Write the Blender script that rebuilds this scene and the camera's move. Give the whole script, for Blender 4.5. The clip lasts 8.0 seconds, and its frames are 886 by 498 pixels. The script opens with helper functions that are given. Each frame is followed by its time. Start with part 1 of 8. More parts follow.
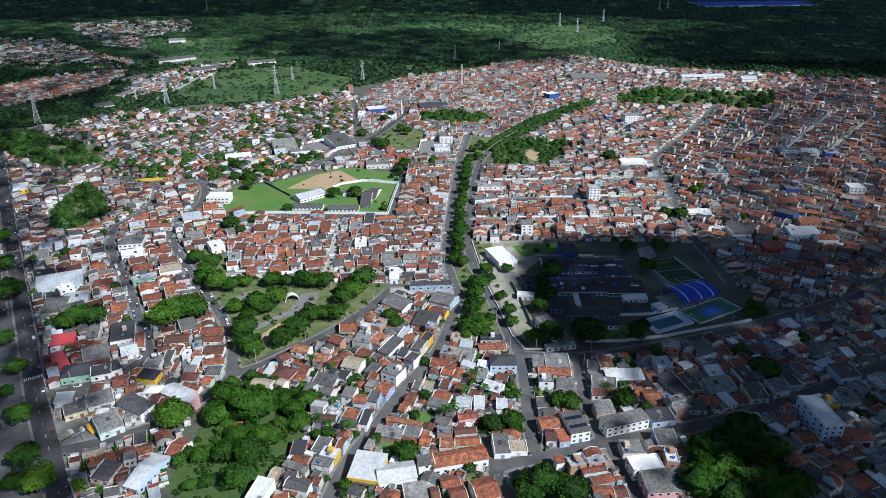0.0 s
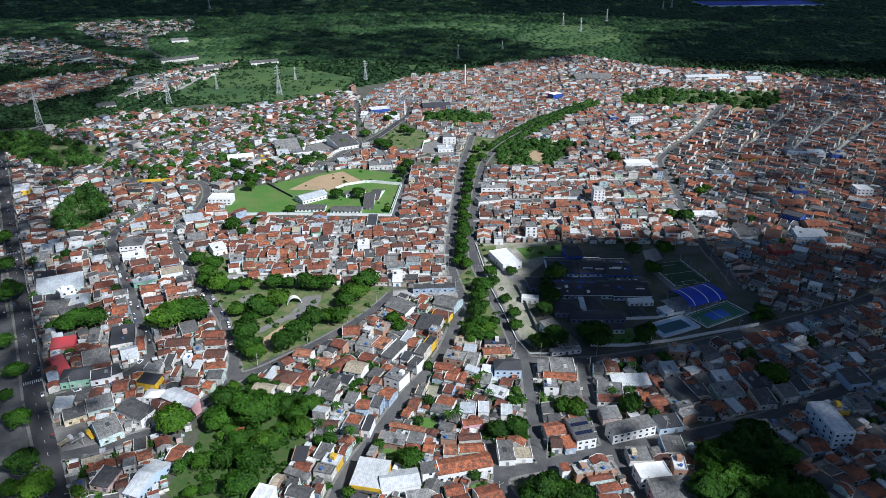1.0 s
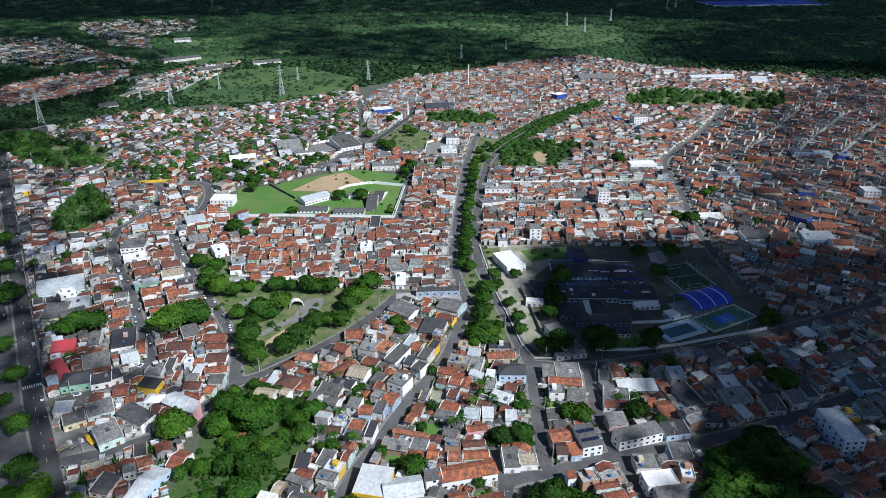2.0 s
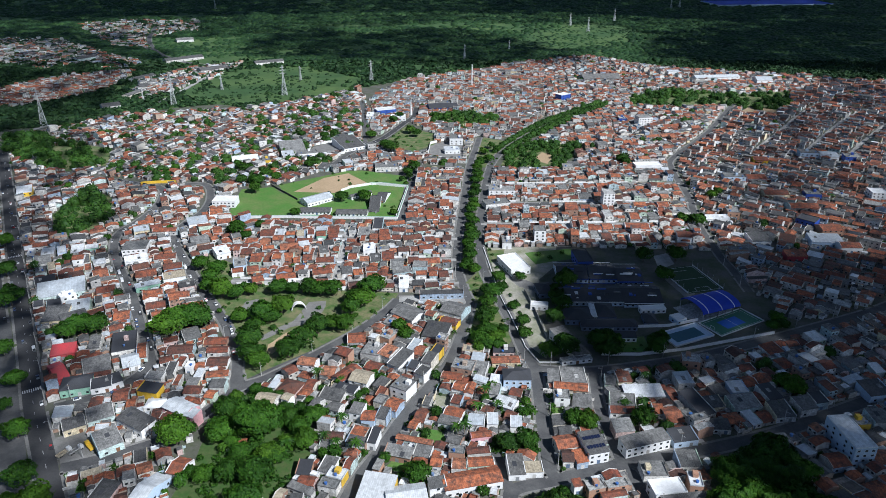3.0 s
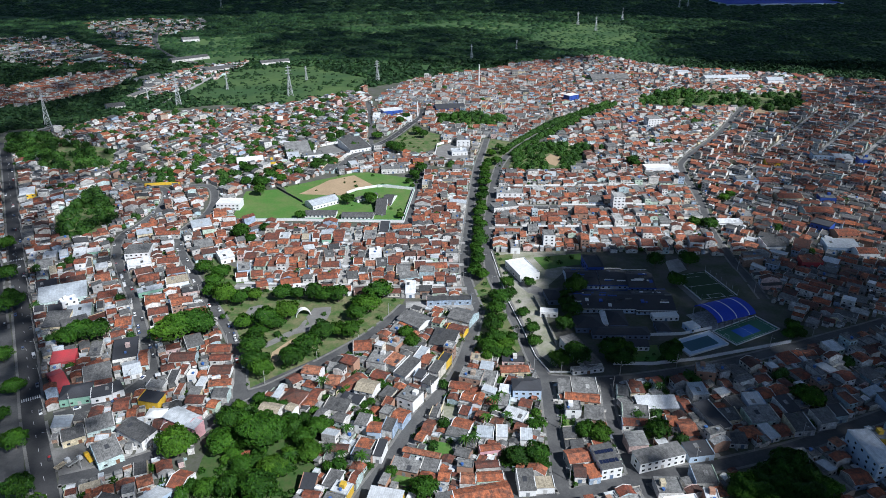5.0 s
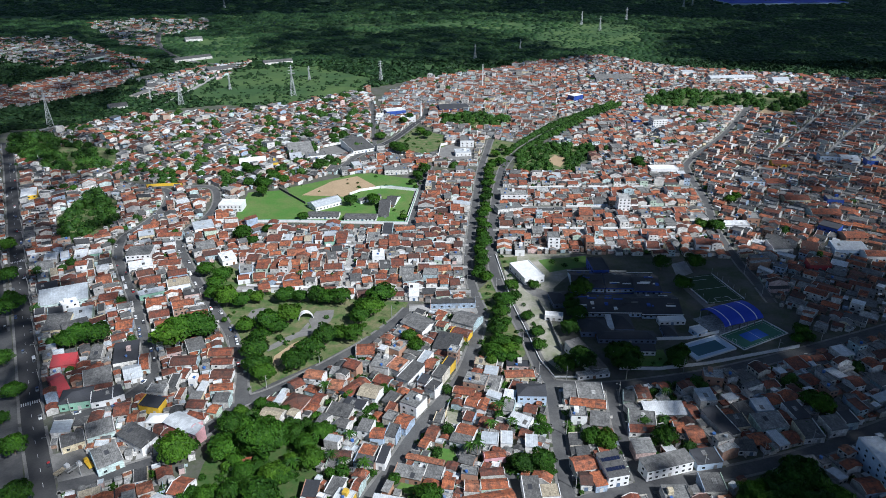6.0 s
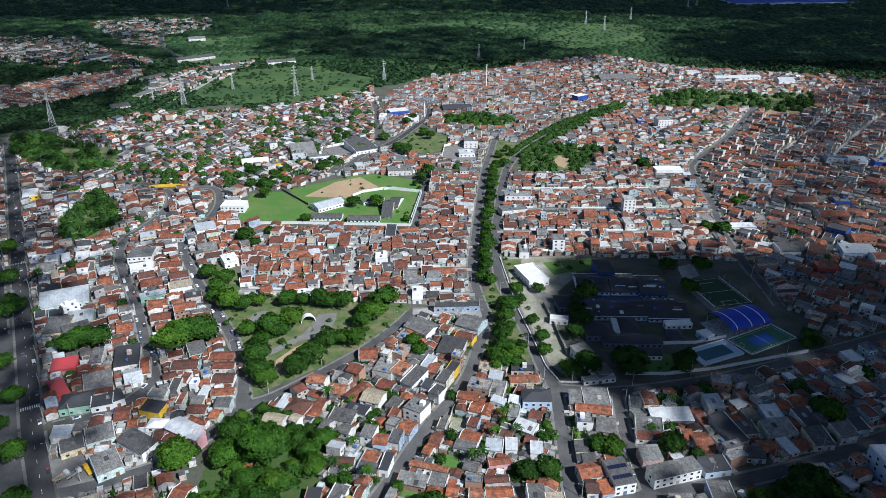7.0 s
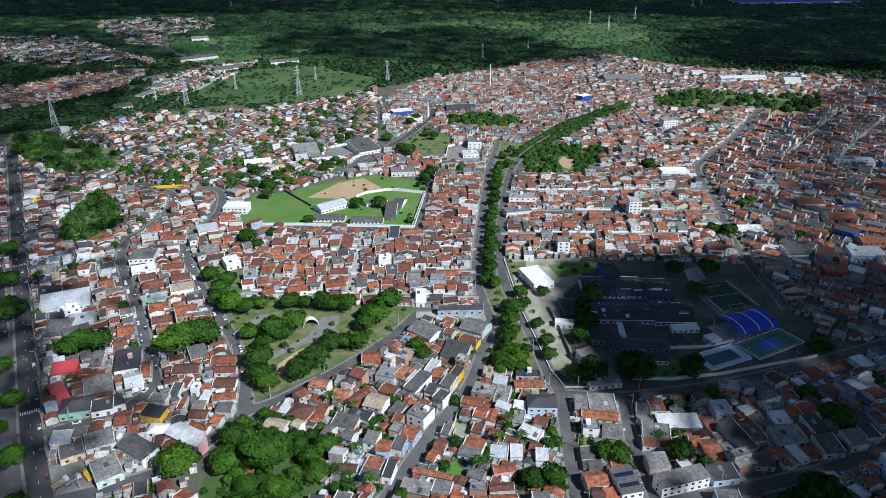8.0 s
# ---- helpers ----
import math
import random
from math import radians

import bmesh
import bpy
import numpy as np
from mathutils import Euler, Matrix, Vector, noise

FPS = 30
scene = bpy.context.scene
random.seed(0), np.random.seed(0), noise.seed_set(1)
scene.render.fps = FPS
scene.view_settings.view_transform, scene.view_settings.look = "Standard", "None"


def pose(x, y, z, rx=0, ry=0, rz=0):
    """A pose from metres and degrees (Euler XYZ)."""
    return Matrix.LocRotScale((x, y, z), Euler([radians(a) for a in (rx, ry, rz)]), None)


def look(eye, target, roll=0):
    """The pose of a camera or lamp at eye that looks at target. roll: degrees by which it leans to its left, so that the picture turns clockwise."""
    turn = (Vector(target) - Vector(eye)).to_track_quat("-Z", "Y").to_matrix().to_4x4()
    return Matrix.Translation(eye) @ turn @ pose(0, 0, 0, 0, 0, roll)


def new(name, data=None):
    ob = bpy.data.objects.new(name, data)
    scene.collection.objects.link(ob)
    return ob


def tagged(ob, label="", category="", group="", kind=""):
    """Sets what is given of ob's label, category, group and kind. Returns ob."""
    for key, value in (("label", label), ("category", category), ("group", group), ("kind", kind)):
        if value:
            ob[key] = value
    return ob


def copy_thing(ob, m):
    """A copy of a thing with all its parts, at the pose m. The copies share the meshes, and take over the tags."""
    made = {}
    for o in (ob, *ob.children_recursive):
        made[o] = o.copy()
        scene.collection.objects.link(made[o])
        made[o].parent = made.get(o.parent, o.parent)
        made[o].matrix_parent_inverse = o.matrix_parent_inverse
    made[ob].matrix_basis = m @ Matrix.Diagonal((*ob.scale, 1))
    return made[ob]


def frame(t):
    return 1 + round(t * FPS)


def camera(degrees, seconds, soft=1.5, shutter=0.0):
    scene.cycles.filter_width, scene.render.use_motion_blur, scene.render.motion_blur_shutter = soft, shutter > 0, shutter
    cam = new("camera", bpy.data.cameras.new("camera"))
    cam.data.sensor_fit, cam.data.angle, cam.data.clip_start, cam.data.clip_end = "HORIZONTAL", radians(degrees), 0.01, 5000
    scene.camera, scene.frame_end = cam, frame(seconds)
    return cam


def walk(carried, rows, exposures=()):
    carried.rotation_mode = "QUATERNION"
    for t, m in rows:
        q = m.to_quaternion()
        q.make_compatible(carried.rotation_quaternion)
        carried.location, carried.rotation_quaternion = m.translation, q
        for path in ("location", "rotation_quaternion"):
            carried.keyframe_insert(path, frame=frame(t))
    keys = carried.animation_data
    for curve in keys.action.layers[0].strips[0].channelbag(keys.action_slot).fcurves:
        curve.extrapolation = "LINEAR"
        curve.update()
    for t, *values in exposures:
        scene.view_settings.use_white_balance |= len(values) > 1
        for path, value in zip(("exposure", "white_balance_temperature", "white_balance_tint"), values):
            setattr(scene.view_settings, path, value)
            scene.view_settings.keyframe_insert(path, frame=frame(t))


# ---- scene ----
cam = camera(65.0, 8.0, 0.75)
LOOK = (0.40, 5750, 8)      # stops, kelvin, tint
walk(cam, [
    (0.0, pose(0.000, 0.000, 247.000, 65.2920, -0.0483, 0.0222)),
    (0.5, pose(-0.457, 2.805, 246.896, 65.2775, -0.0424, 0.1283)),
    (1.0, pose(-0.909, 5.606, 246.794, 65.2625, -0.0357, 0.2359)),
    (1.5, pose(-1.357, 8.404, 246.696, 65.2470, -0.0282, 0.3452)),
    (2.0, pose(-1.800, 11.199, 246.600, 65.2311, -0.0198, 0.4559)),
    (2.5, pose(-2.239, 13.990, 246.507, 65.2146, -0.0106, 0.5683)),
    (3.0, pose(-2.673, 16.778, 246.417, 65.1977, -0.0005, 0.6822)),
    (3.5, pose(-3.102, 19.562, 246.329, 65.1802, 0.0104, 0.7977)),
    (4.0, pose(-3.527, 22.342, 246.245, 65.1622, 0.0221, 0.9147)),
    (4.5, pose(-3.947, 25.119, 246.163, 65.1438, 0.0347, 1.0333)),
    (5.0, pose(-4.363, 27.893, 246.085, 65.1249, 0.0481, 1.1535)),
    (5.5, pose(-4.774, 30.663, 246.009, 65.1054, 0.0624, 1.2752)),
    (6.0, pose(-5.181, 33.430, 245.936, 65.0855, 0.0774, 1.3985)),
    (6.5, pose(-5.583, 36.193, 245.865, 65.0650, 0.0934, 1.5233)),
    (7.0, pose(-5.980, 38.952, 245.798, 65.0441, 0.1101, 1.6497)),
    (7.5, pose(-6.373, 41.709, 245.733, 65.0227, 0.1277, 1.7777)),
    (8.0, pose(-6.762, 44.461, 245.672, 65.0007, 0.1461, 1.9072)),
], [(0.0, *LOOK), (8.0, *LOOK)])

# ---- light ----
SUN_UP, SUN_AZ = 43.0, 131.0            # degrees up, and clockwise from +y
sun_dir = Vector((math.sin(radians(SUN_AZ)) * math.cos(radians(SUN_UP)), math.cos(radians(SUN_AZ)) * math.cos(radians(SUN_UP)), math.sin(radians(SUN_UP))))
world = bpy.data.worlds.new("sky")
scene.world = world
world.use_nodes = True
wn = world.node_tree.nodes
sky = wn.new("ShaderNodeTexSky")
sky.sky_type, sky.sun_disc = "NISHITA", False
sky.air_density, sky.dust_density = 0.75, 0.4
sky.sun_elevation, sky.sun_rotation = radians(SUN_UP), radians(SUN_AZ)
world.node_tree.links.new(sky.outputs[0], wn["Background"].inputs[0])
wn["Background"].inputs[1].default_value = 0.052
sun_data = bpy.data.lights.new("sun", "SUN")
sun_data.energy, sun_data.angle, sun_data.color = 5.0, radians(0.53), (1.0, 0.96, 0.91)
sun = new("sun", sun_data)
sun.matrix_basis = look(sun_dir * 900, (0, 0, 0))

# ---- materials ----
def material(name, rough=0.85, metal=0.0):
    m = bpy.data.materials.new(name)
    m.use_nodes = True
    nt = m.node_tree
    p = nt.nodes["Principled BSDF"]
    p.inputs["Roughness"].default_value, p.inputs["Metallic"].default_value = rough, metal
    return m, nt, p


def node(nt, kind, **inputs):
    n = nt.nodes.new(kind)
    for key, value in inputs.items():
        n.inputs[key.replace("_", " ")].default_value = value
    return n


def place(nt):
    return nt.nodes.new("ShaderNodeNewGeometry").outputs["Position"]


def noise_tex(nt, scale, detail=4.0, rough=0.6, vector=None):
    n = node(nt, "ShaderNodeTexNoise", Scale=scale, Detail=detail, Roughness=rough)
    nt.links.new(vector or place(nt), n.inputs["Vector"])
    return n.outputs["Fac"]


def ramp(nt, fac, stops, constant=False):
    n = nt.nodes.new("ShaderNodeValToRGB")
    n.color_ramp.interpolation = "CONSTANT" if constant else "LINEAR"
    el = n.color_ramp.elements
    while len(el) < len(stops):
        el.new(0.5)
    for e, (at, col) in zip(el, stops):
        e.position, e.color = at, (*col, 1)
    nt.links.new(fac, n.inputs["Fac"])
    return n.outputs["Color"]


def mix(nt, fac, a, b, how="MIX"):
    n = nt.nodes.new("ShaderNodeMix")
    n.data_type, n.blend_type = "RGBA", how
    for slot, v in ((0, fac), (6, a), (7, b)):
        if isinstance(v, (int, float)):
            n.inputs[slot].default_value = v
        elif isinstance(v, tuple):
            n.inputs[slot].default_value = (*v, 1)
        else:
            nt.links.new(v, n.inputs[slot])
    return n.outputs[2]


def maths(nt, how, a, b=0.0):
    n = nt.nodes.new("ShaderNodeMath")
    n.operation = how
    for slot, v in enumerate((a, b)):
        if isinstance(v, (int, float)):
            n.inputs[slot].default_value = v
        else:
            nt.links.new(v, n.inputs[slot])
    return n.outputs[0]


def chance(nt, salt=0.0):
    """A random number for each object and each loose piece."""
    a = nt.nodes.new("ShaderNodeObjectInfo").outputs["Random"]
    b = nt.nodes.new("ShaderNodeNewGeometry").outputs["Random Per Island"]
    return maths(nt, "FRACT", maths(nt, "ADD", maths(nt, "MULTIPLY", maths(nt, "ADD", a, b), 1.0 + salt * 7.31), salt))


def bump(nt, p, height, strength=0.4, distance=0.1):
    n = node(nt, "ShaderNodeBump", Strength=strength, Distance=distance)
    nt.links.new(height, n.inputs["Height"])
    nt.links.new(n.outputs[0], p.inputs["Normal"])


def surface(name, stops, rough=0.85, stain=(0.1, 0.09, 0.08), amount=0.35, big=0.12, fine=1.5, constant=False, metal=0.0, salt=0.0, relief=0.3):
    """Colour picked at random from stops, weathered at two scales."""
    m, nt, p = material(name, rough, metal)
    base = ramp(nt, chance(nt, salt), stops, constant)
    patch = ramp(nt, noise_tex(nt, big, 6, 0.7), [(0.40, (0, 0, 0)), (0.66, (1, 1, 1))])
    col = mix(nt, maths(nt, "MULTIPLY", patch, amount), base, stain)
    grain = noise_tex(nt, fine, 5, 0.75)
    col = mix(nt, 0.55, col, ramp(nt, grain, [(0.25, (0.45, 0.45, 0.45)), (0.7, (1.15, 1.15, 1.15))]), "MULTIPLY")
    nt.links.new(col, p.inputs["Base Color"])
    bump(nt, p, grain, relief)
    return m


def lined(m, across, width, low, amount):
    """Seams across a sheet roof, or streaks down a tiled one, in the thing's own axes."""
    nt = m.node_tree
    p = nt.nodes["Principled BSDF"]
    old = p.inputs["Base Color"].links[0].from_socket
    tc = nt.nodes.new("ShaderNodeTexCoord").outputs["Object"]
    mp = nt.nodes.new("ShaderNodeMapping")
    mp.inputs["Scale"].default_value = across
    nt.links.new(tc, mp.inputs["Vector"])
    if width:
        w = node(nt, "ShaderNodeTexWave", Scale=0.314 / width, Distortion=1.2, Detail=2.0)
        nt.links.new(mp.outputs[0], w.inputs["Vector"])
        fac = w.outputs["Fac"]
    else:
        fac = noise_tex(nt, 1.0, 3, 0.6, mp.outputs[0])
    shade = ramp(nt, fac, [(0.25, (low, low, low)), (0.6, (1.08, 1.08, 1.08))])
    nt.links.new(mix(nt, amount, old, shade, "MULTIPLY"), p.inputs["Base Color"])


def mottled(m, scale, low, amount, edge=(.38, .58)):
    """Weathered blotches of one size, in the place's own scale."""
    nt = m.node_tree
    p = nt.nodes["Principled BSDF"]
    old = p.inputs["Base Color"].links[0].from_socket
    shade = ramp(nt, noise_tex(nt, scale, 3, 0.65), [(edge[0], low), (edge[1], (1.1, 1.1, 1.1))])
    nt.links.new(mix(nt, amount, old, shade, "MULTIPLY"), p.inputs["Base Color"])


def even(*cols):
    return [(i / len(cols), c) for i, c in enumerate(cols)]


WALL = surface("painted_wall", even((.76, .74, .70), (.55, .54, .52), (.80, .79, .77), (.66, .61, .52), (.34, .20, .14), (.70, .69, .67), (.55, .68, .66), (.50, .49, .47),
                                    (.78, .76, .72), (.74, .63, .42), (.45, .58, .62), (.62, .60, .57), (.74, .72, .69), (.66, .48, .45), (.58, .56, .53), (.50, .62, .50), (.80, .78, .75),
                                    (.38, .48, .62), (.68, .66, .62), (.60, .56, .50)),
               0.85, (.20, .19, .17), 0.55, 0.28, 1.2, True)
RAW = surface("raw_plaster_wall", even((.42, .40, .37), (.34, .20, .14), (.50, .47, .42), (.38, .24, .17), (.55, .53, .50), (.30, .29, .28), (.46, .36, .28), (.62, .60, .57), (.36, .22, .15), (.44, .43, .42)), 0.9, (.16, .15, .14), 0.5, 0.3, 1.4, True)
TILE = surface("clay_roof_tile", [(0, (.19, .060, .036)), (.2, (.35, .100, .046)), (.42, (.54, .170, .070)), (.58, (.28, .076, .040)), (.72, (.095, .045, .034)), (.86, (.43, .130, .060)), (1, (.56, .23, .12))],
               0.85, (.06, .048, .042), 0.9, 0.35, 2.6)
SHEET = surface("fibre_cement_roof", [(0, (.115, .113, .112)), (.25, (.235, .230, .222)), (.45, (.066, .066, .068)), (.65, (.165, .162, .157)), (.85, (.38, .375, .36)), (1, (.12, .115, .11))],
                0.85, (.06, .06, .06), 0.6, 0.2, 1.6)
SLAB = surface("concrete_slab", [(0, (.34, .335, .325)), (.4, (.20, .20, .196)), (.7, (.42, .415, .40)), (1, (.60, .595, .58))], 0.9, (.09, .09, .088), 0.6, 0.25, 1.3)
METAL = surface("pale_roof_sheet", [(0, (.62, .63, .64)), (.35, (.45, .49, .53)), (.7, (.72, .73, .74)), (1, (.82, .82, .82))], 0.5, (.32, .32, .31), 0.3, 0.1, 0.8)
BEIGE = surface("straw_roof_tile", [(0, (.42, .36, .26)), (1, (.48, .42, .31))], 0.85, (.2, .17, .13), 0.5, 0.3, 2.0)
BRICK = surface("raw_brick", [(0, (.36, .19, .12)), (1, (.42, .23, .15))], 0.9, (.28, .24, .2), 0.4, 0.3, 2.0)
lined(TILE, (1.3, .35, .35), 0, 0.42, 0.85)
lined(TILE, (.25, 3.2, 1.0), 0, 0.75, 0.5)
lined(BEIGE, (1.6, .18, .18), 0, 0.6, 0.8)
lined(SHEET, (1.0, .06, .06), .75, 0.72, 0.45)
lined(SHEET, (.9, .3, .3), 0, 0.5, 0.7)
lined(METAL, (1.0, .05, .05), 1.0, 0.85, 0.4)
lined(METAL, (.5, .15, .15), 0, 0.72, 0.6)
mottled(TILE, .9, (.5, .46, .44), .6)
mottled(TILE, 2.2, (.66, .62, .6), .5)
mottled(SHEET, .7, (.5, .5, .5), .7)
mottled(SHEET, 2.4, (.62, .62, .62), .55)
mottled(SLAB, .8, (.45, .45, .44), .75)
mottled(SLAB, 2.4, (.65, .65, .64), .5)
mottled(METAL, .5, (.72, .72, .71), .6)
mottled(BEIGE, 1.1, (.55, .52, .48), .7)
mottled(WALL, .6, (.6, .58, .55), .6)
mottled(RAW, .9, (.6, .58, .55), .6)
WHITE = surface("white_paint", [(0, (.82, .815, .805)), (1, (.78, .775, .765))], 0.7, (.42, .41, .39), 0.3, 0.2, 0.8)
GLASS = surface("window_glass", [(0, (.02, .025, .03)), (1, (.05, .055, .06))], 0.15, (.03, .03, .03), 0.2, relief=0.0)
DOOR = surface("painted_door", even((.20, .10, .05), (.55, .54, .52), (.25, .26, .27), (.12, .18, .28), (.40, .38, .35)), 0.6, constant=True)
ASPHALT = surface("asphalt", [(0, (.030, .031, .034)), (1, (.040, .040, .043))], 0.9, (.065, .064, .063), 0.6, 0.05, 0.9)
WORN = surface("worn_asphalt", [(0, (.060, .060, .063)), (1, (.078, .078, .079))], 0.9, (.15, .148, .143), 0.65, 0.06, 0.9)
PAVING = surface("concrete_paving", [(0, (.20, .194, .184)), (1, (.235, .228, .216))], 0.9, (.11, .106, .098), 0.6, 0.2, 1.0)
TOWN = surface("town_ground", [(0, (.095, .09, .082)), (1, (.115, .11, .098))], 0.95, (.045, .065, .02), 0.9, 0.06, 0.6)
DUST = surface("dusty_lot", [(0, (.36, .335, .29)), (1, (.39, .365, .31))], 0.95, (.12, .15, .05), 0.75, 0.06, 0.6)
GRASS = surface("grass", [(0, (.05, .115, .018)), (1, (.06, .115, .024))], 0.95, (.22, .19, .105), 0.9, 0.11, 0.5)
WEEDS = surface("tall_weeds", [(0, (.026, .075, .010)), (1, (.042, .098, .014))], 0.95, (.085, .10, .035), 0.8, 0.2, 0.6)
LAWN = surface("mown_lawn", [(0, (.065, .175, .022)), (1, (.075, .185, .026))], 0.95, (.16, .19, .06), 0.7, 0.045, 0.5)
SAND = surface("sandy_earth", [(0, (.42, .30, .18)), (1, (.46, .34, .21))], 0.95, (.30, .22, .12), 0.5, 0.06, 0.5)
SCRUB = surface("scrub_ground", [(0, (.028, .075, .017)), (1, (.034, .084, .019))], 0.95, (.085, .140, .034), 0.9, 0.007, 0.06)
BARK = surface("bark", [(0, (.12, .09, .065)), (1, (.16, .125, .09))], 0.9)
STEEL = surface("galvanised_steel", [(0, (.55, .57, .57)), (1, (.50, .52, .53))], 0.5, metal=0.3)
BLUE_PAINT = surface("blue_paint", [(0, (.02, .06, .32)), (1, (.025, .08, .36))], 0.6, (.05, .07, .15), 0.3)
BLUE_ROOF = surface("blue_roof_sheet", [(0, (.008, .035, .42)), (1, (.012, .045, .46))], 0.7, (.02, .03, .2), 0.3)
COURT_GREEN = surface("court_green", [(0, (.05, .17, .10)), (1, (.055, .18, .105))], 0.7, (.08, .16, .11), 0.4, 0.2)
COURT_BLUE = surface("court_blue", [(0, (.03, .12, .50)), (1, (.035, .13, .52))], 0.7, (.08, .15, .4), 0.3, 0.2)
TEAL = surface("teal_floor", [(0, (.02, .09, .12)), (1, (.022, .10, .13))], 0.4, (.03, .08, .1), 0.3, 0.2)
TURF = surface("dark_turf", [(0, (.025, .06, .022)), (1, (.03, .065, .025))], 0.95, (.04, .06, .03), 0.5, 0.1)
LINE = surface("white_line_paint", [(0, (.72, .72, .71)), (1, (.75, .75, .74))], 0.7, (.4, .4, .39), 0.4, 0.5)
LANE = surface("pale_concrete_road", [(0, (.37, .36, .345)), (1, (.41, .40, .385))], 0.9, (.14, .136, .128), 0.65, 0.1, 0.9)
PANEL = surface("solar_panel", [(0, (.012, .018, .045)), (1, (.015, .02, .05))], 0.2, (.02, .02, .03), 0.2, relief=0.0)
CAR = surface("car_paint", even((.80, .80, .80), (.80, .80, .80), (.45, .46, .47), (.03, .03, .035), (.75, .75, .74), (.35, .02, .02), (.10, .11, .12), (.78, .78, .78), (.04, .08, .20)), 0.3, (.2, .2, .2), 0.1, constant=True, relief=0.0)
RUBBER = surface("tyre_rubber", [(0, (.02, .02, .02)), (1, (.03, .03, .03))], 0.9)
POLE = surface("concrete_pole", [(0, (.38, .375, .36)), (1, (.45, .44, .42))], 0.9)
DARK_ROOF = surface("dark_roof_sheet", [(0, (.036, .038, .046)), (1, (.060, .062, .070))], 0.8, (.022, .022, .024), 0.5)
RED_PAINT = surface("red_sheet", [(0, (.42, .04, .05)), (1, (.48, .05, .06))], 0.6)
YELLOW = surface("yellow_paint", [(0, (.75, .48, .03)), (1, (.72, .45, .03))], 0.6)
PINK = surface("pink_paint", [(0, (.66, .36, .38)), (1, (.62, .34, .37))], 0.7)
PALE_BLUE = surface("pale_blue_paint", [(0, (.45, .56, .70)), (1, (.48, .58, .70))], 0.7, (.35, .4, .45), 0.3)
GREEN_PAINT = surface("green_paint", [(0, (.30, .54, .40)), (1, (.33, .56, .43))], 0.7)


CLOUD = surface("cloud_vapour", [(0, (.8, .8, .8)), (1, (.85, .85, .85))], 1.0, (.7, .7, .72), 0.3, 0.01, 0.05)
SCHOOL = surface("school_wall_paint", [(0, (.16, .20, .30)), (1, (.20, .24, .33))], 0.8, (.1, .1, .12), 0.4)
TANK = surface("water_tank_plastic", [(0, (.04, .13, .42)), (.6, (.06, .17, .46)), (1, (.30, .33, .36))], 0.5)


def leaf_material(name, stops):
    m, nt, p = material(name, 0.6)
    info = nt.nodes.new("ShaderNodeObjectInfo").outputs["Random"]
    isl = nt.nodes.new("ShaderNodeNewGeometry").outputs["Random Per Island"]
    col = mix(nt, 0.5, ramp(nt, info, stops), ramp(nt, isl, stops))
    col = mix(nt, 0.5, col, ramp(nt, noise_tex(nt, 0.9, 5, .7), [(0.3, (.4, .42, .42)), (0.7, (1.3, 1.28, 1.2))]), "MULTIPLY")
    col = mix(nt, 0.55, col, ramp(nt, noise_tex(nt, 0.11, 2), [(0.35, (.42, .48, .5)), (0.65, (1.3, 1.22, 1.05))]), "MULTIPLY")
    col = mix(nt, 0.6, col, ramp(nt, noise_tex(nt, 0.008, 4), [(0.35, (.45, .5, .5)), (0.65, (1.25, 1.2, 1.1))]), "MULTIPLY")
    nt.links.new(col, p.inputs["Base Color"])
    p.inputs["Specular IOR Level"].default_value = 0.15
    return m


LEAF = leaf_material("leaves", [(0, (.013, .042, .006)), (.45, (.027, .086, .008)), (.8, (.048, .125, .010)), (1, (.085, .175, .014))])
BELT = leaf_material("belt_leaves", [(0, (.018, .052, .011)), (.5, (.032, .088, .015)), (1, (.066, .140, .021))])
WOODS = leaf_material("far_leaves", [(0, (.014, .038, .018)), (.5, (.024, .060, .022)), (1, (.046, .092, .030))])

# ---- helpers for meshes ----
def add_mesh(name, verts, faces, mats, slots=None, parent=None, smooth=False):
    me = bpy.data.meshes.new(name)
    me.from_pydata(verts, [], faces)
    for m in mats if isinstance(mats, (list, tuple)) else [mats]:
        me.materials.append(m)
    if slots is not None:
        me.polygons.foreach_set("material_index", slots)
    if smooth:
        me.polygons.foreach_set("use_smooth", [True] * len(faces))
    me.update()
    ob = new(name, me)
    if parent:
        ob.parent = parent
    return ob


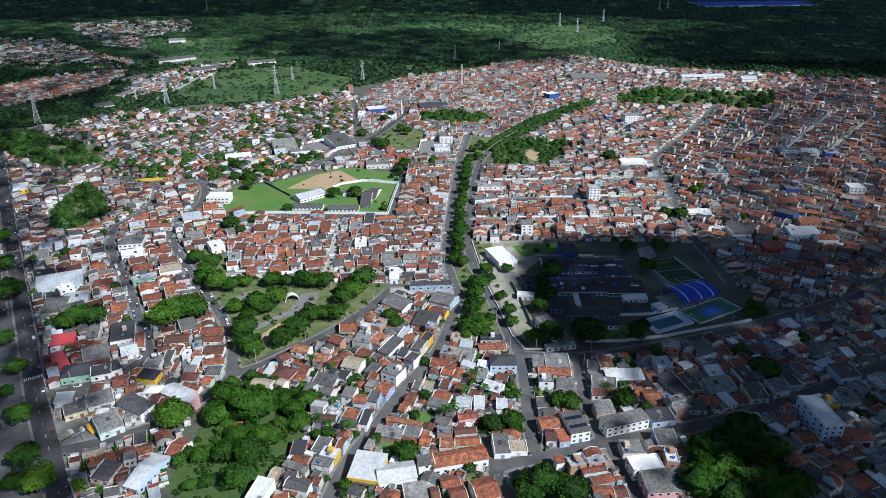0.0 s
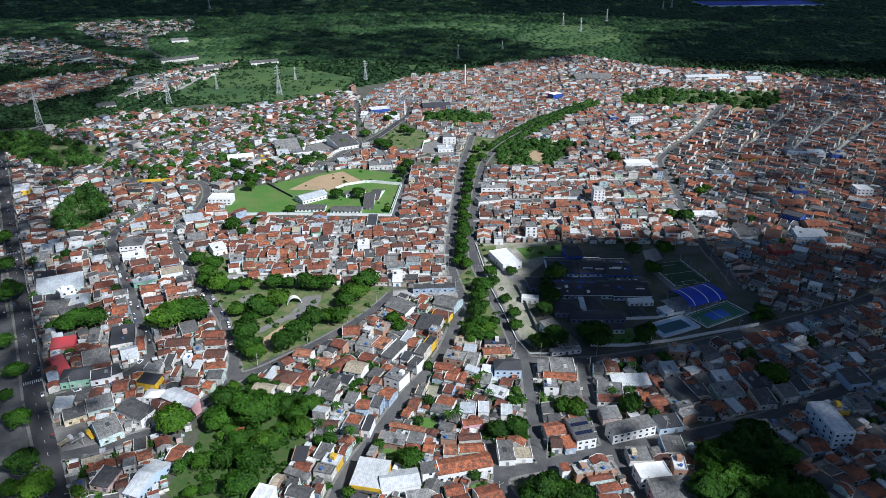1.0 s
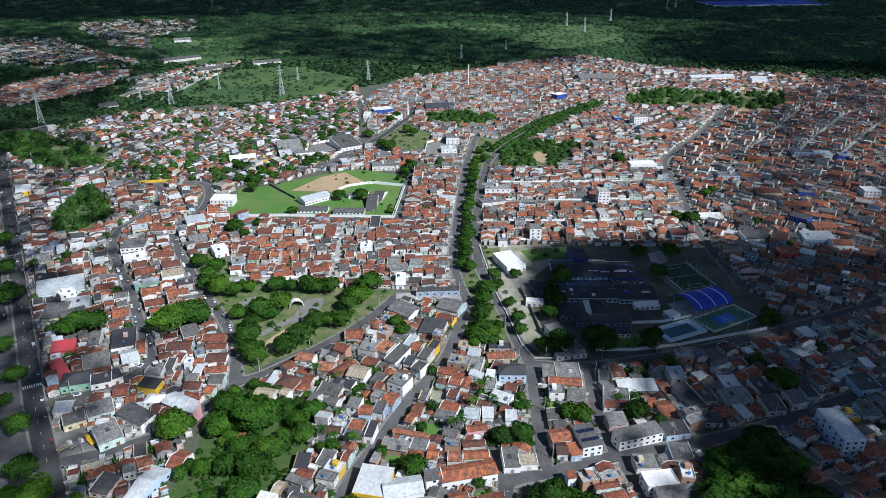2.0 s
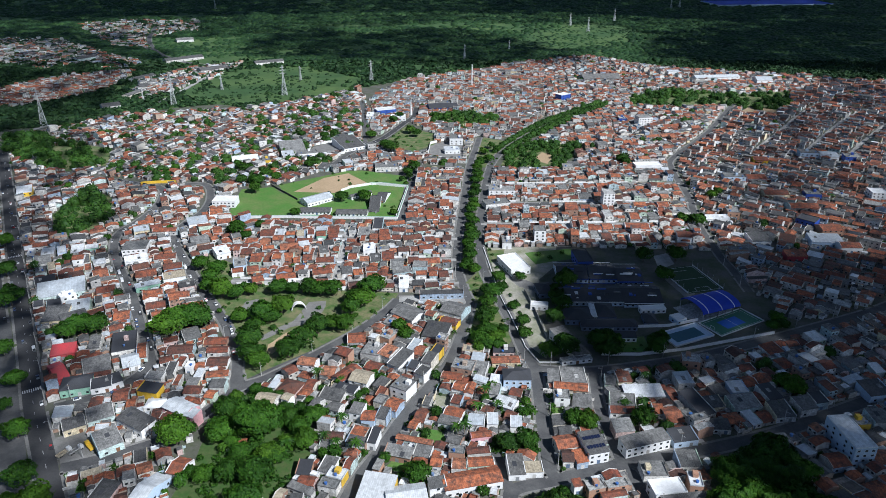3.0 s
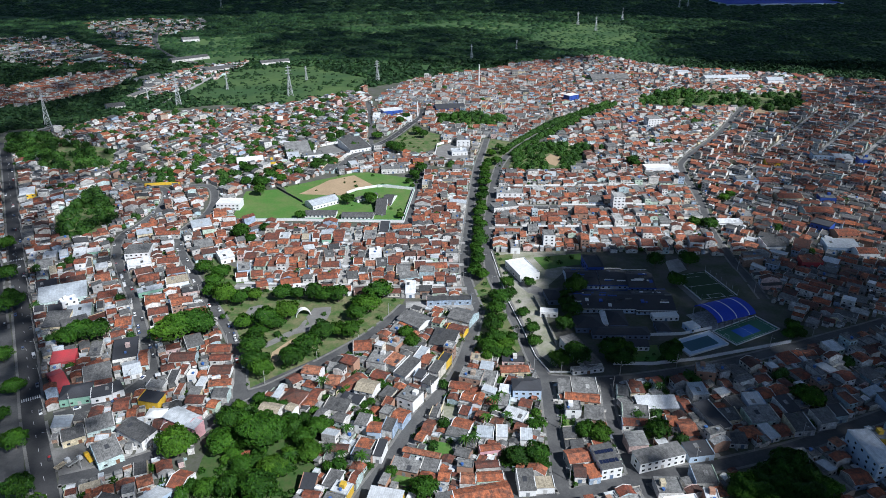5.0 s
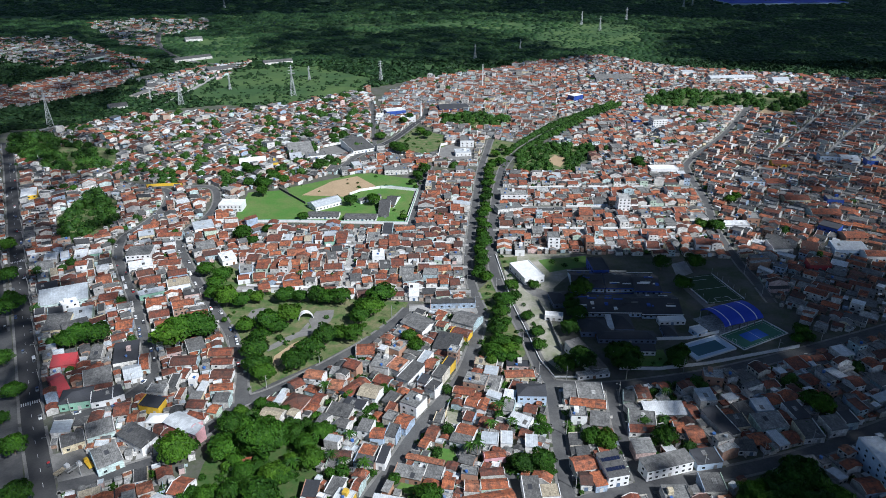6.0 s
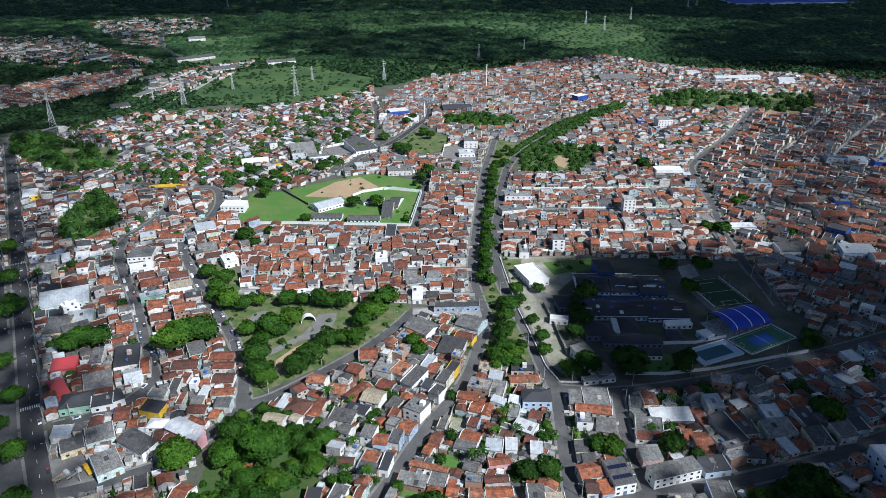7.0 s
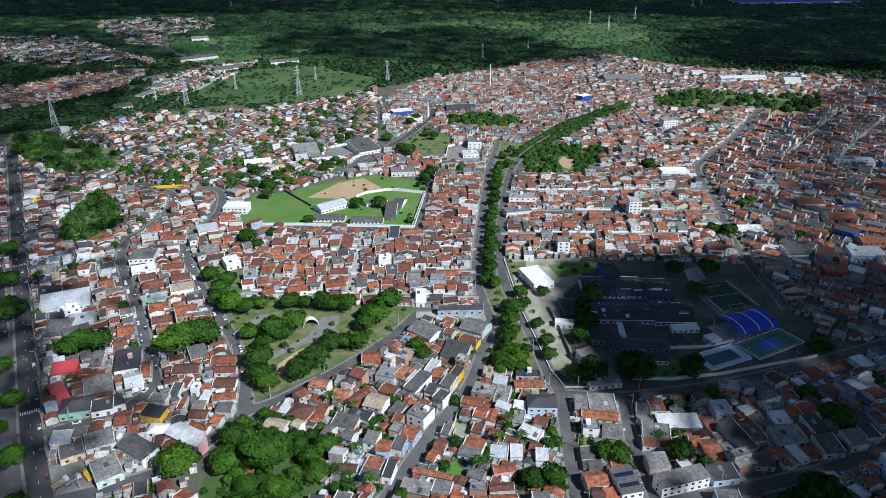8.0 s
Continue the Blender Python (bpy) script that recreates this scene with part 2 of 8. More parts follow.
class Shape:
    """Vertices and faces of one piece, gathered from simple solids."""
    def __init__(self):
        self.v, self.f = [], []

    def add(self, verts, faces):
        n = len(self.v)
        self.v += [tuple(p) for p in verts]
        self.f += [tuple(i + n for i in f) for f in faces]
        return self

    def box(self, x0, x1, y0, y1, z0, z1, bottom=True):
        v = [(x0, y0, z0), (x1, y0, z0), (x1, y1, z0), (x0, y1, z0), (x0, y0, z1), (x1, y0, z1), (x1, y1, z1), (x0, y1, z1)]
        f = [(4, 5, 6, 7), (0, 1, 5, 4), (1, 2, 6, 5), (2, 3, 7, 6), (3, 0, 4, 7)] + ([(3, 2, 1, 0)] if bottom else [])
        return self.add(v, f)

    def prism(self, profile, x0, x1):
        """A closed profile of (y, z), counter-clockwise seen from +x, drawn out along x."""
        n = len(profile)
        v = [(x0, y, z) for y, z in profile] + [(x1, y, z) for y, z in profile]
        f = [tuple(range(n))[::-1], tuple(range(n, 2 * n))] + [(i, (i + 1) % n, (i + 1) % n + n, i + n) for i in range(n)]
        return self.add(v, f)

    def tube(self, a, b, r0, r1, n=8):
        a, b = Vector(a), Vector(b)
        q = (b - a).to_track_quat("Z", "Y")
        v = [a + q @ Vector((r0 * math.cos(6.2832 * i / n), r0 * math.sin(6.2832 * i / n), 0)) for i in range(n)]
        v += [b + q @ Vector((r1 * math.cos(6.2832 * i / n), r1 * math.sin(6.2832 * i / n), 0)) for i in range(n)]
        return self.add(v, [(i, (i + 1) % n, (i + 1) % n + n, i + n) for i in range(n)] + [tuple(range(n))[::-1], tuple(range(n, 2 * n))])

    def moved(self, m):
        self.v = [tuple(m @ Vector(p)) for p in self.v]
        return self


def part(name, shape, mat, parent, label=""):
    ob = add_mesh(name, shape.v, shape.f, mat, parent=parent)
    return tagged(ob, label) if label else ob


def thing(name, label, category, m, group=""):
    ob = new(name)
    ob.empty_display_size = 1.0
    ob.matrix_basis = m
    return tagged(ob, label, category, group)


# ---- plan: what is taken, on a grid of one metre ----
GX0, GY0, GW, GH = -1400, 100, 2900, 2200
taken = np.zeros((GW, GH), bool)


def inside(poly, xs, ys):
    hit = np.zeros(np.broadcast(xs, ys).shape, bool)
    for (x0, y0), (x1, y1) in zip(poly, poly[1:] + poly[:1]):
        if y0 != y1:
            hit ^= ((ys < y0) != (ys < y1)) & (xs < (x1 - x0) * (ys - y0) / (y1 - y0) + x0)
    return hit


def poly_mask(poly):
    m = np.zeros((GW, GH), bool)
    x0, x1 = [int(np.clip(f(p[0] for p in poly) - GX0, 0, GW)) for f in (min, max)]
    y0, y1 = [int(np.clip(f(p[1] for p in poly) - GY0, 0, GH)) for f in (min, max)]
    gx, gy = np.meshgrid(np.arange(x0, x1) + GX0 + 0.5, np.arange(y0, y1) + GY0 + 0.5, indexing="ij")
    m[x0:x1, y0:y1] = inside(poly, gx, gy)
    return m


def glide(pts, step=3.0):
    """A smooth line through the points, in even steps."""
    p = [Vector((*a, 0)) for a in pts]
    p = [2 * p[0] - p[1]] + p + [2 * p[-1] - p[-2]]
    out = []
    for i in range(1, len(p) - 2):
        n = max(1, int((p[i + 1] - p[i]).length / step))
        for k in range(n):
            t = k / n
            out.append(0.5 * (2 * p[i] + (p[i + 1] - p[i - 1]) * t + (2 * p[i - 1] - 5 * p[i] + 4 * p[i + 1] - p[i + 2]) * t * t + (3 * p[i] - p[i - 1] - 3 * p[i + 1] + p[i + 2]) * t ** 3))
    return out + [p[-2]]


ROADS = []


def near_line(line, width):
    m = np.zeros((GW, GH), bool)
    for a, b in zip(line, line[1:]):
        x0, x1 = int(min(a.x, b.x) - width - GX0), int(max(a.x, b.x) + width - GX0) + 2
        y0, y1 = int(min(a.y, b.y) - width - GY0), int(max(a.y, b.y) + width - GY0) + 2
        x0, x1, y0, y1 = max(x0, 0), min(x1, GW), max(y0, 0), min(y1, GH)
        if x1 <= x0 or y1 <= y0:
            continue
        gx, gy = np.meshgrid(np.arange(x0, x1) + GX0 + 0.5, np.arange(y0, y1) + GY0 + 0.5, indexing="ij")
        d = b - a
        t = np.clip(((gx - a.x) * d.x + (gy - a.y) * d.y) / max(d.length_squared, 1e-6), 0, 1)
        m[x0:x1, y0:y1] |= (gx - a.x - t * d.x) ** 2 + (gy - a.y - t * d.y) ** 2 < width * width
    return m


def road(name, width, *pts):
    line = glide(pts)
    ROADS.append((name, width, line))


def sides(line):
    out = []
    for i, p in enumerate(line):
        d = (line[min(i + 1, len(line) - 1)] - line[max(i - 1, 0)]).normalized()
        out.append(Vector((-d.y, d.x, 0)))
    return out

# ---- plan in metres: streets, plots, footprints (x, y, width, depth, height, turn) ----
road("avenue", 10.5, (-573, 866), (-513, 772), (-414, 614), (-359, 526), (-310, 448), (-267, 380), (-237, 332), (-207, 288), (-183, 252), (-172, 235))
road("service_road", 8, (-491, 694), (-400, 561), (-344, 475), (-310, 423))
road("winding_street", 6.5, (-189, 379), (-201, 401), (-214, 423), (-238, 466), (-266, 510), (-288, 549), (-297, 580), (-292, 607), (-289, 637), (-293, 669), (-305, 698), (-330, 709), (-359, 720), (-389, 731))
road("corner_street", 6.5, (-227, 334), (-213, 341), (-198, 352), (-191, 367), (-189, 379))
road("bend_street", 6.5, (-132, 367), (-139, 390), (-158, 428), (-189, 475), (-214, 515), (-237, 555), (-247, 580), (-246, 605), (-240, 632), (-244, 669), (-262, 709), (-294, 709))
road("diagonal_road", 7.5, (-198, 285), (-179, 293), (-159, 304), (-150, 311), (-142, 326), (-134, 340), (-128, 353), (-114, 362), (-96, 380), (-77, 401), (-61, 422), (-47, 446), (-40, 462))
road("bend_link", 8, (-132, 367), (-128, 353))
road("crossing_link", 8, (-40, 462), (-21, 463), (12, 459))
road("market_street", 7, (-56, 242), (-54, 252), (-49, 275), (-37, 304), (-26, 333), (-12, 361), (-2, 385), (6, 420), (12, 457))
road("boulevard_west", 6, (12, 457), (6, 490), (2, 532), (5, 588), (11, 678), (18, 773), (28, 848), (34, 895))
road("boulevard_east", 6.8, (50, 375), (45, 394), (39, 432), (31, 471), (24, 510), (22, 550), (24, 601), (32, 696), (42, 773), (55, 823))
road("boulevard_far", 5.5, (55, 823), (90, 895), (141, 973), (192, 1037), (231, 1086))
road("station_street", 7, (50, 375), (49, 342), (48, 310), (48, 287), (51, 281))
road("school_road", 7, (50, 375), (81, 373), (115, 379), (155, 390), (207, 410), (245, 426), (297, 449), (340, 474), (392, 506))
road("lower_road", 7.5, (33, 249), (27, 271), (50, 280), (79, 290), (115, 299), (138, 305), (174, 317), (210, 333), (276, 363), (313, 381))
road("side_street", 6, (85, 373), (82, 337), (84, 312), (85, 293), (89, 281), (93, 258), (94, 249))
road("back_lane", 5, (20, 302), (24, 289), (27, 271))
road("field_street", 6, (-50, 607), (-48, 661), (-45, 732), (-38, 795))
road("upper_avenue", 7.5, (-104, 862), (-87, 900), (-67, 969), (-56, 1005), (-55, 1055))
road("upper_street", 4.5, (-110, 862), (-120, 938), (-133, 1036), (-144, 1100))
road("upper_link", 6, (-143, 752), (-127, 818), (-104, 862))
road("east_street", 6, (220, 476), (221, 514), (220, 538), (224, 609), (237, 679), (246, 770), (262, 814), (338, 924), (431, 1087))
road("east_lane_one", 4.5, (360, 831), (427, 919), (503, 1021), (567, 1095))
road("east_lane_two", 4.5, (404, 808), (474, 896), (554, 994), (619, 1057))
road("east_lane_three", 4.5, (442, 786), (534, 897), (632, 1004))
road("row_lane_one", 4.5, (-181, 569), (-123, 569), (3, 571))
road("row_lane_two", 4.5, (-177, 526), (-115, 526), (2, 529))
road("row_lane_three", 4.5, (-171, 489), (-99, 486), (4, 488))
road("cross_lane", 3, (-91, 475), (-93, 538), (-96, 604))
road("east_row_one", 4.5, (29, 658), (123, 658), (232, 662))
road("east_row_two", 4.5, (25, 604), (114, 604), (224, 609))
road("east_row_three", 4.5, (34, 710), (132, 714), (240, 718))
town = [(-244, 252), (-368, 394), (-488, 586), (-623, 840), (-602, 927), (-561, 936), (-509, 973), (-463, 1017), (-417, 1053), (-364, 1076), (-305, 1054), (-254, 1096), (-205, 1125), (-159, 1195), (-86, 1269), (6, 1347), (73, 1389), (133, 1440), (206, 1473), (286, 1530), (357, 1467), (409, 1403), (505, 1355), (602, 1327), (681, 1273), (812, 1289), (1045, 1280), (715, 755), (486, 476), (275, 252)]
park = [(-200, 505), (-203, 538), (-180, 521), (-163, 495), (-135, 489), (-99, 485), (-85, 478), (-41, 471), (-46, 448), (-65, 424), (-91, 394), (-113, 374), (-126, 361), (-130, 367), (-139, 394), (-164, 436)]
grove = [(-131, 338), (-118, 350), (-97, 348), (-92, 333), (-87, 333), (-74, 312), (-75, 289), (-85, 264), (-98, 252), (-121, 249), (-136, 260), (-132, 289), (-133, 302)]
dark_grove = [(128, 289), (139, 298), (158, 300), (176, 293), (170, 260), (169, 246), (118, 246), (123, 272)]
median = [(7, 485), (20, 510), (27, 475), (33, 457), (42, 416), (36, 403), (17, 398), (6, 401), (16, 448)]
lawn = [(-213, 624), (-220, 695), (-189, 702), (-155, 659), (-151, 642), (-157, 624)]
compound_grass = [(-184, 708), (-118, 756), (-102, 758), (-45, 736), (-47, 704), (-52, 617), (-113, 617), (-148, 627)]
sand_pitch = [(-164, 688), (-140, 732), (-116, 748), (-92, 717), (-121, 685)]
upper_grass = [(-89, 862), (-66, 947), (-26, 912), (-23, 863), (-51, 823)]
white_lot = [(28, 552), (100, 557), (97, 538), (83, 525), (72, 495), (64, 483), (60, 471), (60, 440), (64, 405), (58, 386), (46, 405), (36, 457)]
school_yard = [(87, 556), (170, 550), (197, 527), (216, 500), (230, 436), (210, 417), (118, 391), (91, 386), (74, 409), (58, 440), (66, 495), (83, 521)]
corner_green = [(34, 266), (50, 273), (64, 268), (67, 252), (31, 249)]
far_settle_a = [(-797, 1165), (-759, 1197), (-735, 1261), (-679, 1315), (-612, 1361), (-596, 1338), (-577, 1193), (-597, 1123), (-635, 1075), (-715, 1034)]
far_settle_b = [(-1142, 1719), (-1088, 1766), (-954, 1748), (-716, 1518), (-628, 1449), (-633, 1355), (-741, 1397), (-785, 1354), (-973, 1447)]
far_settle_c = [(-1057, 2042), (-970, 2135), (-738, 2137), (-673, 1892), (-744, 1807), (-673, 1594), (-770, 1642)]
far_settle_d = [(-532, 1153), (-547, 1272), (-503, 1386), (-417, 1437), (-434, 1273), (-461, 1176), (-487, 1099)]
white_hall = (47.4, 515.0, 16.5, 27.9, 6.0, 20.5)
tall_block = (203.1, 303.1, 11.4, 25.6, 13.0, 4.7)
market_left = (-37.1, 267.5, 15.9, 17.2, 6.0, -11.0)
market_right = (-22.9, 264.6, 18.7, 12.0, 6.0, 11.8)
grey_store = (-145.8, 265.9, 8.2, 23.7, 6.0, -18.4)
blue_block = (103.1, 522.4, 12.2, 22.0, 8.0, 5.2)
school_annex = (74.4, 398.6, 10.7, 31.1, 5.0, 26.6)
school_sheds = (106.5, 409.2, 25.6, 6.7, 4.0, 0.1)
arch_roof = (181.5, 449.9, 32.9, 21.3, 6.0, 22.8)
ball_court = (190.7, 432.1, 41.4, 19.4, 0.0, 29.6)
pool_deck = (154.3, 414.9, 32.4, 17.3, 0.0, 25.6)
dark_pitch = (182.6, 496.9, 29.6, 41.6, 0.0, 14.9)
field_shed = (-135.2, 659.7, 29.1, 16.2, 6.0, 40.2)
field_row_a = (-131.0, 631.6, 28.8, 12.2, 4.0, 0.1)
field_row_b = (-95.8, 627.1, 29.2, 12.1, 4.0, 0.1)
field_row_c = (-76.2, 656.2, 9.9, 52.0, 4.0, 0.1)
solar_house = (70.9, 299.0, 10.9, 14.9, 8.0, 14.5)
red_house = (57.6, 302.4, 11.4, 9.6, 6.0, 11.8)
long_white = (98.3, 303.3, 25.9, 8.2, 7.0, 18.0)
blue_grey_house = (36.8, 358.9, 16.1, 11.1, 8.0, 0.1)
white_roof = (108.6, 347.0, 22.4, 9.9, 5.0, 3.0)
white_store = (100.5, 269.6, 15.8, 9.8, 7.0, 8.7)
pink_block = (106.4, 255.2, 20.2, 10.5, 7.0, 4.2)
red_row = (8.1, 275.5, 28.3, 10.5, 6.0, 14.1)
white_shed = (-200.4, 376.4, 9.6, 15.3, 5.0, 28.1)
dis_grid_west = [(-182, 532), (-183, 606), (-50, 604), (-46, 752), (10, 763), (3, 588), (-0, 469), (-80, 478), (-174, 501)]
dis_grid_east = [(34, 763), (246, 796), (212, 553), (26, 555)]
dis_left_a = [(-488, 751), (-369, 728), (-302, 686), (-291, 642), (-302, 580), (-284, 537), (-238, 464), (-190, 380), (-199, 355), (-229, 338), (-287, 423), (-376, 561)]
dis_left_b = [(-301, 704), (-262, 695), (-246, 637), (-250, 587), (-236, 549), (-187, 470), (-146, 401), (-134, 361), (-149, 330), (-183, 367), (-237, 466), (-278, 537), (-291, 580), (-284, 632)]
dis_left_c = [(-256, 695), (-225, 669), (-211, 615), (-182, 604), (-183, 532), (-200, 505), (-233, 555), (-244, 587), (-235, 629)]
dis_lower_left = [(-226, 332), (-195, 350), (-185, 367), (-148, 328), (-159, 307), (-198, 289)]
dis_lower_left_b = [(-194, 282), (-152, 302), (-139, 319), (-142, 284), (-136, 260), (-137, 242), (-169, 242)]
dis_mid_a = [(-118, 352), (-95, 373), (-70, 401), (-39, 455), (9, 453), (2, 416), (-28, 335), (-52, 272), (-56, 242), (-94, 245), (-85, 264), (-73, 302), (-87, 333), (-99, 344)]
dis_mid_b = [(6, 409), (17, 394), (43, 391), (49, 355), (45, 289), (24, 270), (28, 246), (-50, 246), (-42, 280), (-21, 333), (-3, 375)]
dis_mid_c = [(53, 368), (82, 368), (81, 333), (83, 294), (52, 282), (48, 293)]
dis_mid_d = [(51, 278), (85, 288), (91, 253), (88, 242), (65, 246), (64, 270)]
dis_lower_right = [(87, 368), (154, 386), (333, 462), (377, 476), (321, 388), (212, 337), (140, 310), (89, 294), (87, 312)]
dis_lower_right_b = [(90, 285), (137, 302), (207, 328), (314, 378), (297, 303), (254, 242), (94, 242)]
dis_right = [(256, 785), (437, 1056), (669, 1268), (800, 1268), (1007, 1229), (638, 697), (449, 517), (249, 434), (230, 436), (222, 481), (227, 609)]
dis_upper_left = [(-580, 816), (-550, 915), (-460, 1010), (-303, 1046), (-251, 1084), (-158, 1186), (-121, 1018), (-114, 855), (-146, 752), (-191, 709), (-223, 704), (-227, 677), (-262, 713), (-303, 716), (-372, 735), (-497, 768)]
dis_upper_mid = [(-128, 1133), (-85, 1259), (72, 1376), (133, 1440), (182, 1453), (128, 1002), (80, 909), (37, 868), (20, 784), (-33, 784), (-22, 909), (-64, 985), (-104, 894)]
dis_upper_right = [(180, 1453), (285, 1523), (406, 1390), (599, 1321), (671, 1273), (435, 1064), (257, 801), (141, 774), (156, 868), (103, 843), (90, 855), (229, 1074), (187, 1063), (132, 1002), (119, 1225)]
dis_far_left = [(-540, 561), (-615, 828), (-522, 772), (-400, 587), (-303, 423), (-297, 394), (-350, 394)]
towers_px = [(-559.7, 945.0), (-424.5, 1064.3), (-272.6, 1141.2), (-142.5, 1243.6), (-387.6, 1185.0), (-485.4, 1099.0), (-270.7, 1263.3), (24.3, 1479.3), (124.7, 1598.3)]
towers_far_px = [(-779.3, 2415.6), (353.5, 1909.9), (465.8, 2118.9), (716.1, 2428.5), (760.1, 2482.5), (325.0, 2027.2)]
shade_town = [(75, 547), (108, 561), (174, 567), (209, 567), (258, 562), (302, 550), (335, 539), (374, 532), (490, 539), (787, 589), (720, 395), (464, 214), (126, 226), (130, 264), (128, 291), (129, 333), (120, 362), (90, 374), (67, 386), (65, 432), (60, 476)]
shade_hill_a = [(-2408, 3200), (-602, 3221), (-492, 2508), (-680, 2284), (-916, 2252), (-1122, 2107), (-1714, 2245)]
shade_hill_b = [(-473, 1696), (-394, 1905), (-207, 1831), (-37, 1964), (156, 1718), (258, 1583), (203, 1453), (75, 1439), (-98, 1465), (-268, 1506), (-423, 1549)]
shade_hill_c = [(151, 3563), (2505, 3592), (1411, 1974), (916, 1903), (778, 2149), (589, 2264), (388, 2325), (142, 2424)]
shade_hill_d = [(555, 1738), (759, 1880), (981, 2044), (1552, 2183), (949, 1290), (761, 1328), (690, 1404), (498, 1510)]
shade_hill_e = [(426, 1523), (544, 1864), (734, 1999), (976, 2100), (1283, 1983), (887, 1345), (537, 1408)]
shade_hill_f = [(-2144, 3142), (2030, 3185), (1472, 2287), (735, 2191), (337, 2319), (-199, 2377), (-647, 2276), (-1503, 2176)]
dim_plain = [(-1488, 2205), (-656, 2306), (-202, 2410), (341, 2351), (749, 2233), (1491, 2318), (1216, 1874), (539, 1844), (305, 2091), (17, 2140), (-554, 1829), (-1159, 1698)]
band_boulevard = [(73, 863), (92, 915), (126, 979), (185, 1048), (230, 1094), (229, 1067), (183, 1009), (137, 941), (105, 892), (87, 860)]
band_grove = [(54, 778), (67, 833), (87, 863), (114, 879), (130, 861), (157, 871), (159, 848), (137, 812), (125, 767), (101, 763), (62, 767)]
band_right = [(280, 1127), (342, 1188), (397, 1179), (475, 1157), (555, 1180), (514, 1076), (464, 1038), (409, 1075), (274, 1063)]
band_left = [(-379, 622), (-379, 660), (-378, 694), (-343, 669), (-319, 607), (-325, 580), (-344, 567)]
band_left_b = [(-574, 866), (-568, 907), (-516, 893), (-484, 817), (-512, 794)]
band_mid = [(-33, 1019), (5, 1026), (62, 1002), (69, 969), (12, 947), (-28, 978)]
hill_meadow = [(-456, 1222), (-417, 1356), (-295, 1399), (-148, 1274), (-173, 1155), (-255, 1100), (-335, 1068), (-413, 1091)]
trees_park = [(-199.7, 508.9), (-184.2, 501.6), (-169.3, 462.9), (-182.2, 472.7), (-158.8, 461.4), (-131.2, 396.9), (-125.6, 381.0), (-90.7, 414.2), (-71.9, 441.2), (-66.0, 452.9), (-120.8, 441.7), (-132.1, 431.0)]
trees_park_mid = [(-149.3, 468.3), (-129.3, 470.4), (-119.0, 469.8), (-106.6, 469.2), (-98.2, 467.7), (-89.0, 466.2), (-146.8, 429.2), (-134.4, 416.7), (-125.7, 429.7), (-104.8, 386.3), (-97.3, 397.6), (-81.6, 419.2), (-73.3, 418.0), (-60.9, 468.5), (-71.6, 456.8), (-57.4, 473.6), (-120.3, 374.1), (-100.9, 392.5), (-185.7, 488.5)]
trees_grove = [(-104.5, 313.1), (-127.0, 313.1), (-120.9, 329.7), (-82.6, 313.2), (-75.5, 322.9), (-91.6, 323.4), (-114.3, 277.4), (-97.9, 274.9), (-90.0, 290.4), (-123.7, 277.4), (-109.0, 294.9), (-77.3, 302.0), (-116.9, 301.9)]
trees_upper = [(-244.3, 771.8), (-226.8, 752.1), (-202.9, 733.3), (-190.0, 722.5), (-223.6, 711.2), (-206.1, 707.9), (-50.2, 743.4), (-43.4, 755.0), (-83.2, 840.6), (-75.3, 826.7), (-56.3, 912.8), (-46.7, 896.6), (-82.4, 964.6), (-75.6, 989.7), (-105.7, 890.4), (-24.8, 996.9), (-8.7, 978.1), (-161.0, 777.3), (-161.9, 765.0), (-154.3, 900.3), (-167.9, 916.5), (-197.0, 894.3), (196.2, 793.5), (196.1, 778.9), (218.4, 609.7), (221.4, 603.2)]
trees_grove_big = [(-146.1, 304.5), (-110.4, 278.5), (-96.6, 276.0), (-123.4, 308.0), (-93.3, 291.6), (-98.4, 260.5), (-125.4, 325.7)]
trees_avenue = [(-260.1, 354.9), (-232.0, 307.8), (-209.6, 273.0), (-193.9, 256.2), (-316.8, 449.0), (-346.9, 494.2), (-380.6, 549.6)]
trees_left = [(-248.3, 411.0), (-239.7, 413.3), (-254.2, 405.8), (-185.2, 418.0), (-190.2, 410.4), (-177.0, 422.7), (-170.6, 421.2), (-312.3, 736.3), (-308.8, 752.6), (-232.3, 752.8), (-202.1, 684.3), (-180.3, 568.8), (-190.3, 577.9), (-238.5, 757.0), (-165.2, 887.0), (-148.5, 622.9), (-110.6, 660.7), (-88.2, 664.1), (-173.3, 591.3)]
trees_median = [(24.1, 449.7), (20.3, 427.1), (28.1, 465.9), (16.7, 401.8), (24.9, 413.8), (13.2, 527.1), (10.1, 508.5), (13.1, 545.7), (15.8, 581.0), (15.0, 614.4), (19.7, 652.9), (22.6, 695.6), (26.1, 733.4), (29.3, 774.9), (16.3, 503.2), (20.3, 396.8), (28.6, 396.8)]
trees_lot = [(33.8, 489.9), (50.9, 493.0), (42.2, 448.1), (46.9, 426.5), (35.6, 475.3), (46.7, 411.0)]
trees_school = [(73.9, 456.9), (68.3, 429.6), (59.4, 388.4), (71.0, 391.9), (92.7, 399.1), (102.4, 400.5), (130.4, 399.1), (83.4, 480.2), (161.7, 495.2), (179.7, 527.5), (153.7, 527.4)]
trees_right = [(64.5, 322.9), (72.0, 319.8), (103.0, 322.9), (27.8, 301.9), (37.1, 302.9), (-18.3, 278.6), (-32.1, 407.6), (-36.8, 419.1), (211.0, 610.6), (267.0, 682.1), (258.3, 673.4), (193.7, 790.9)]
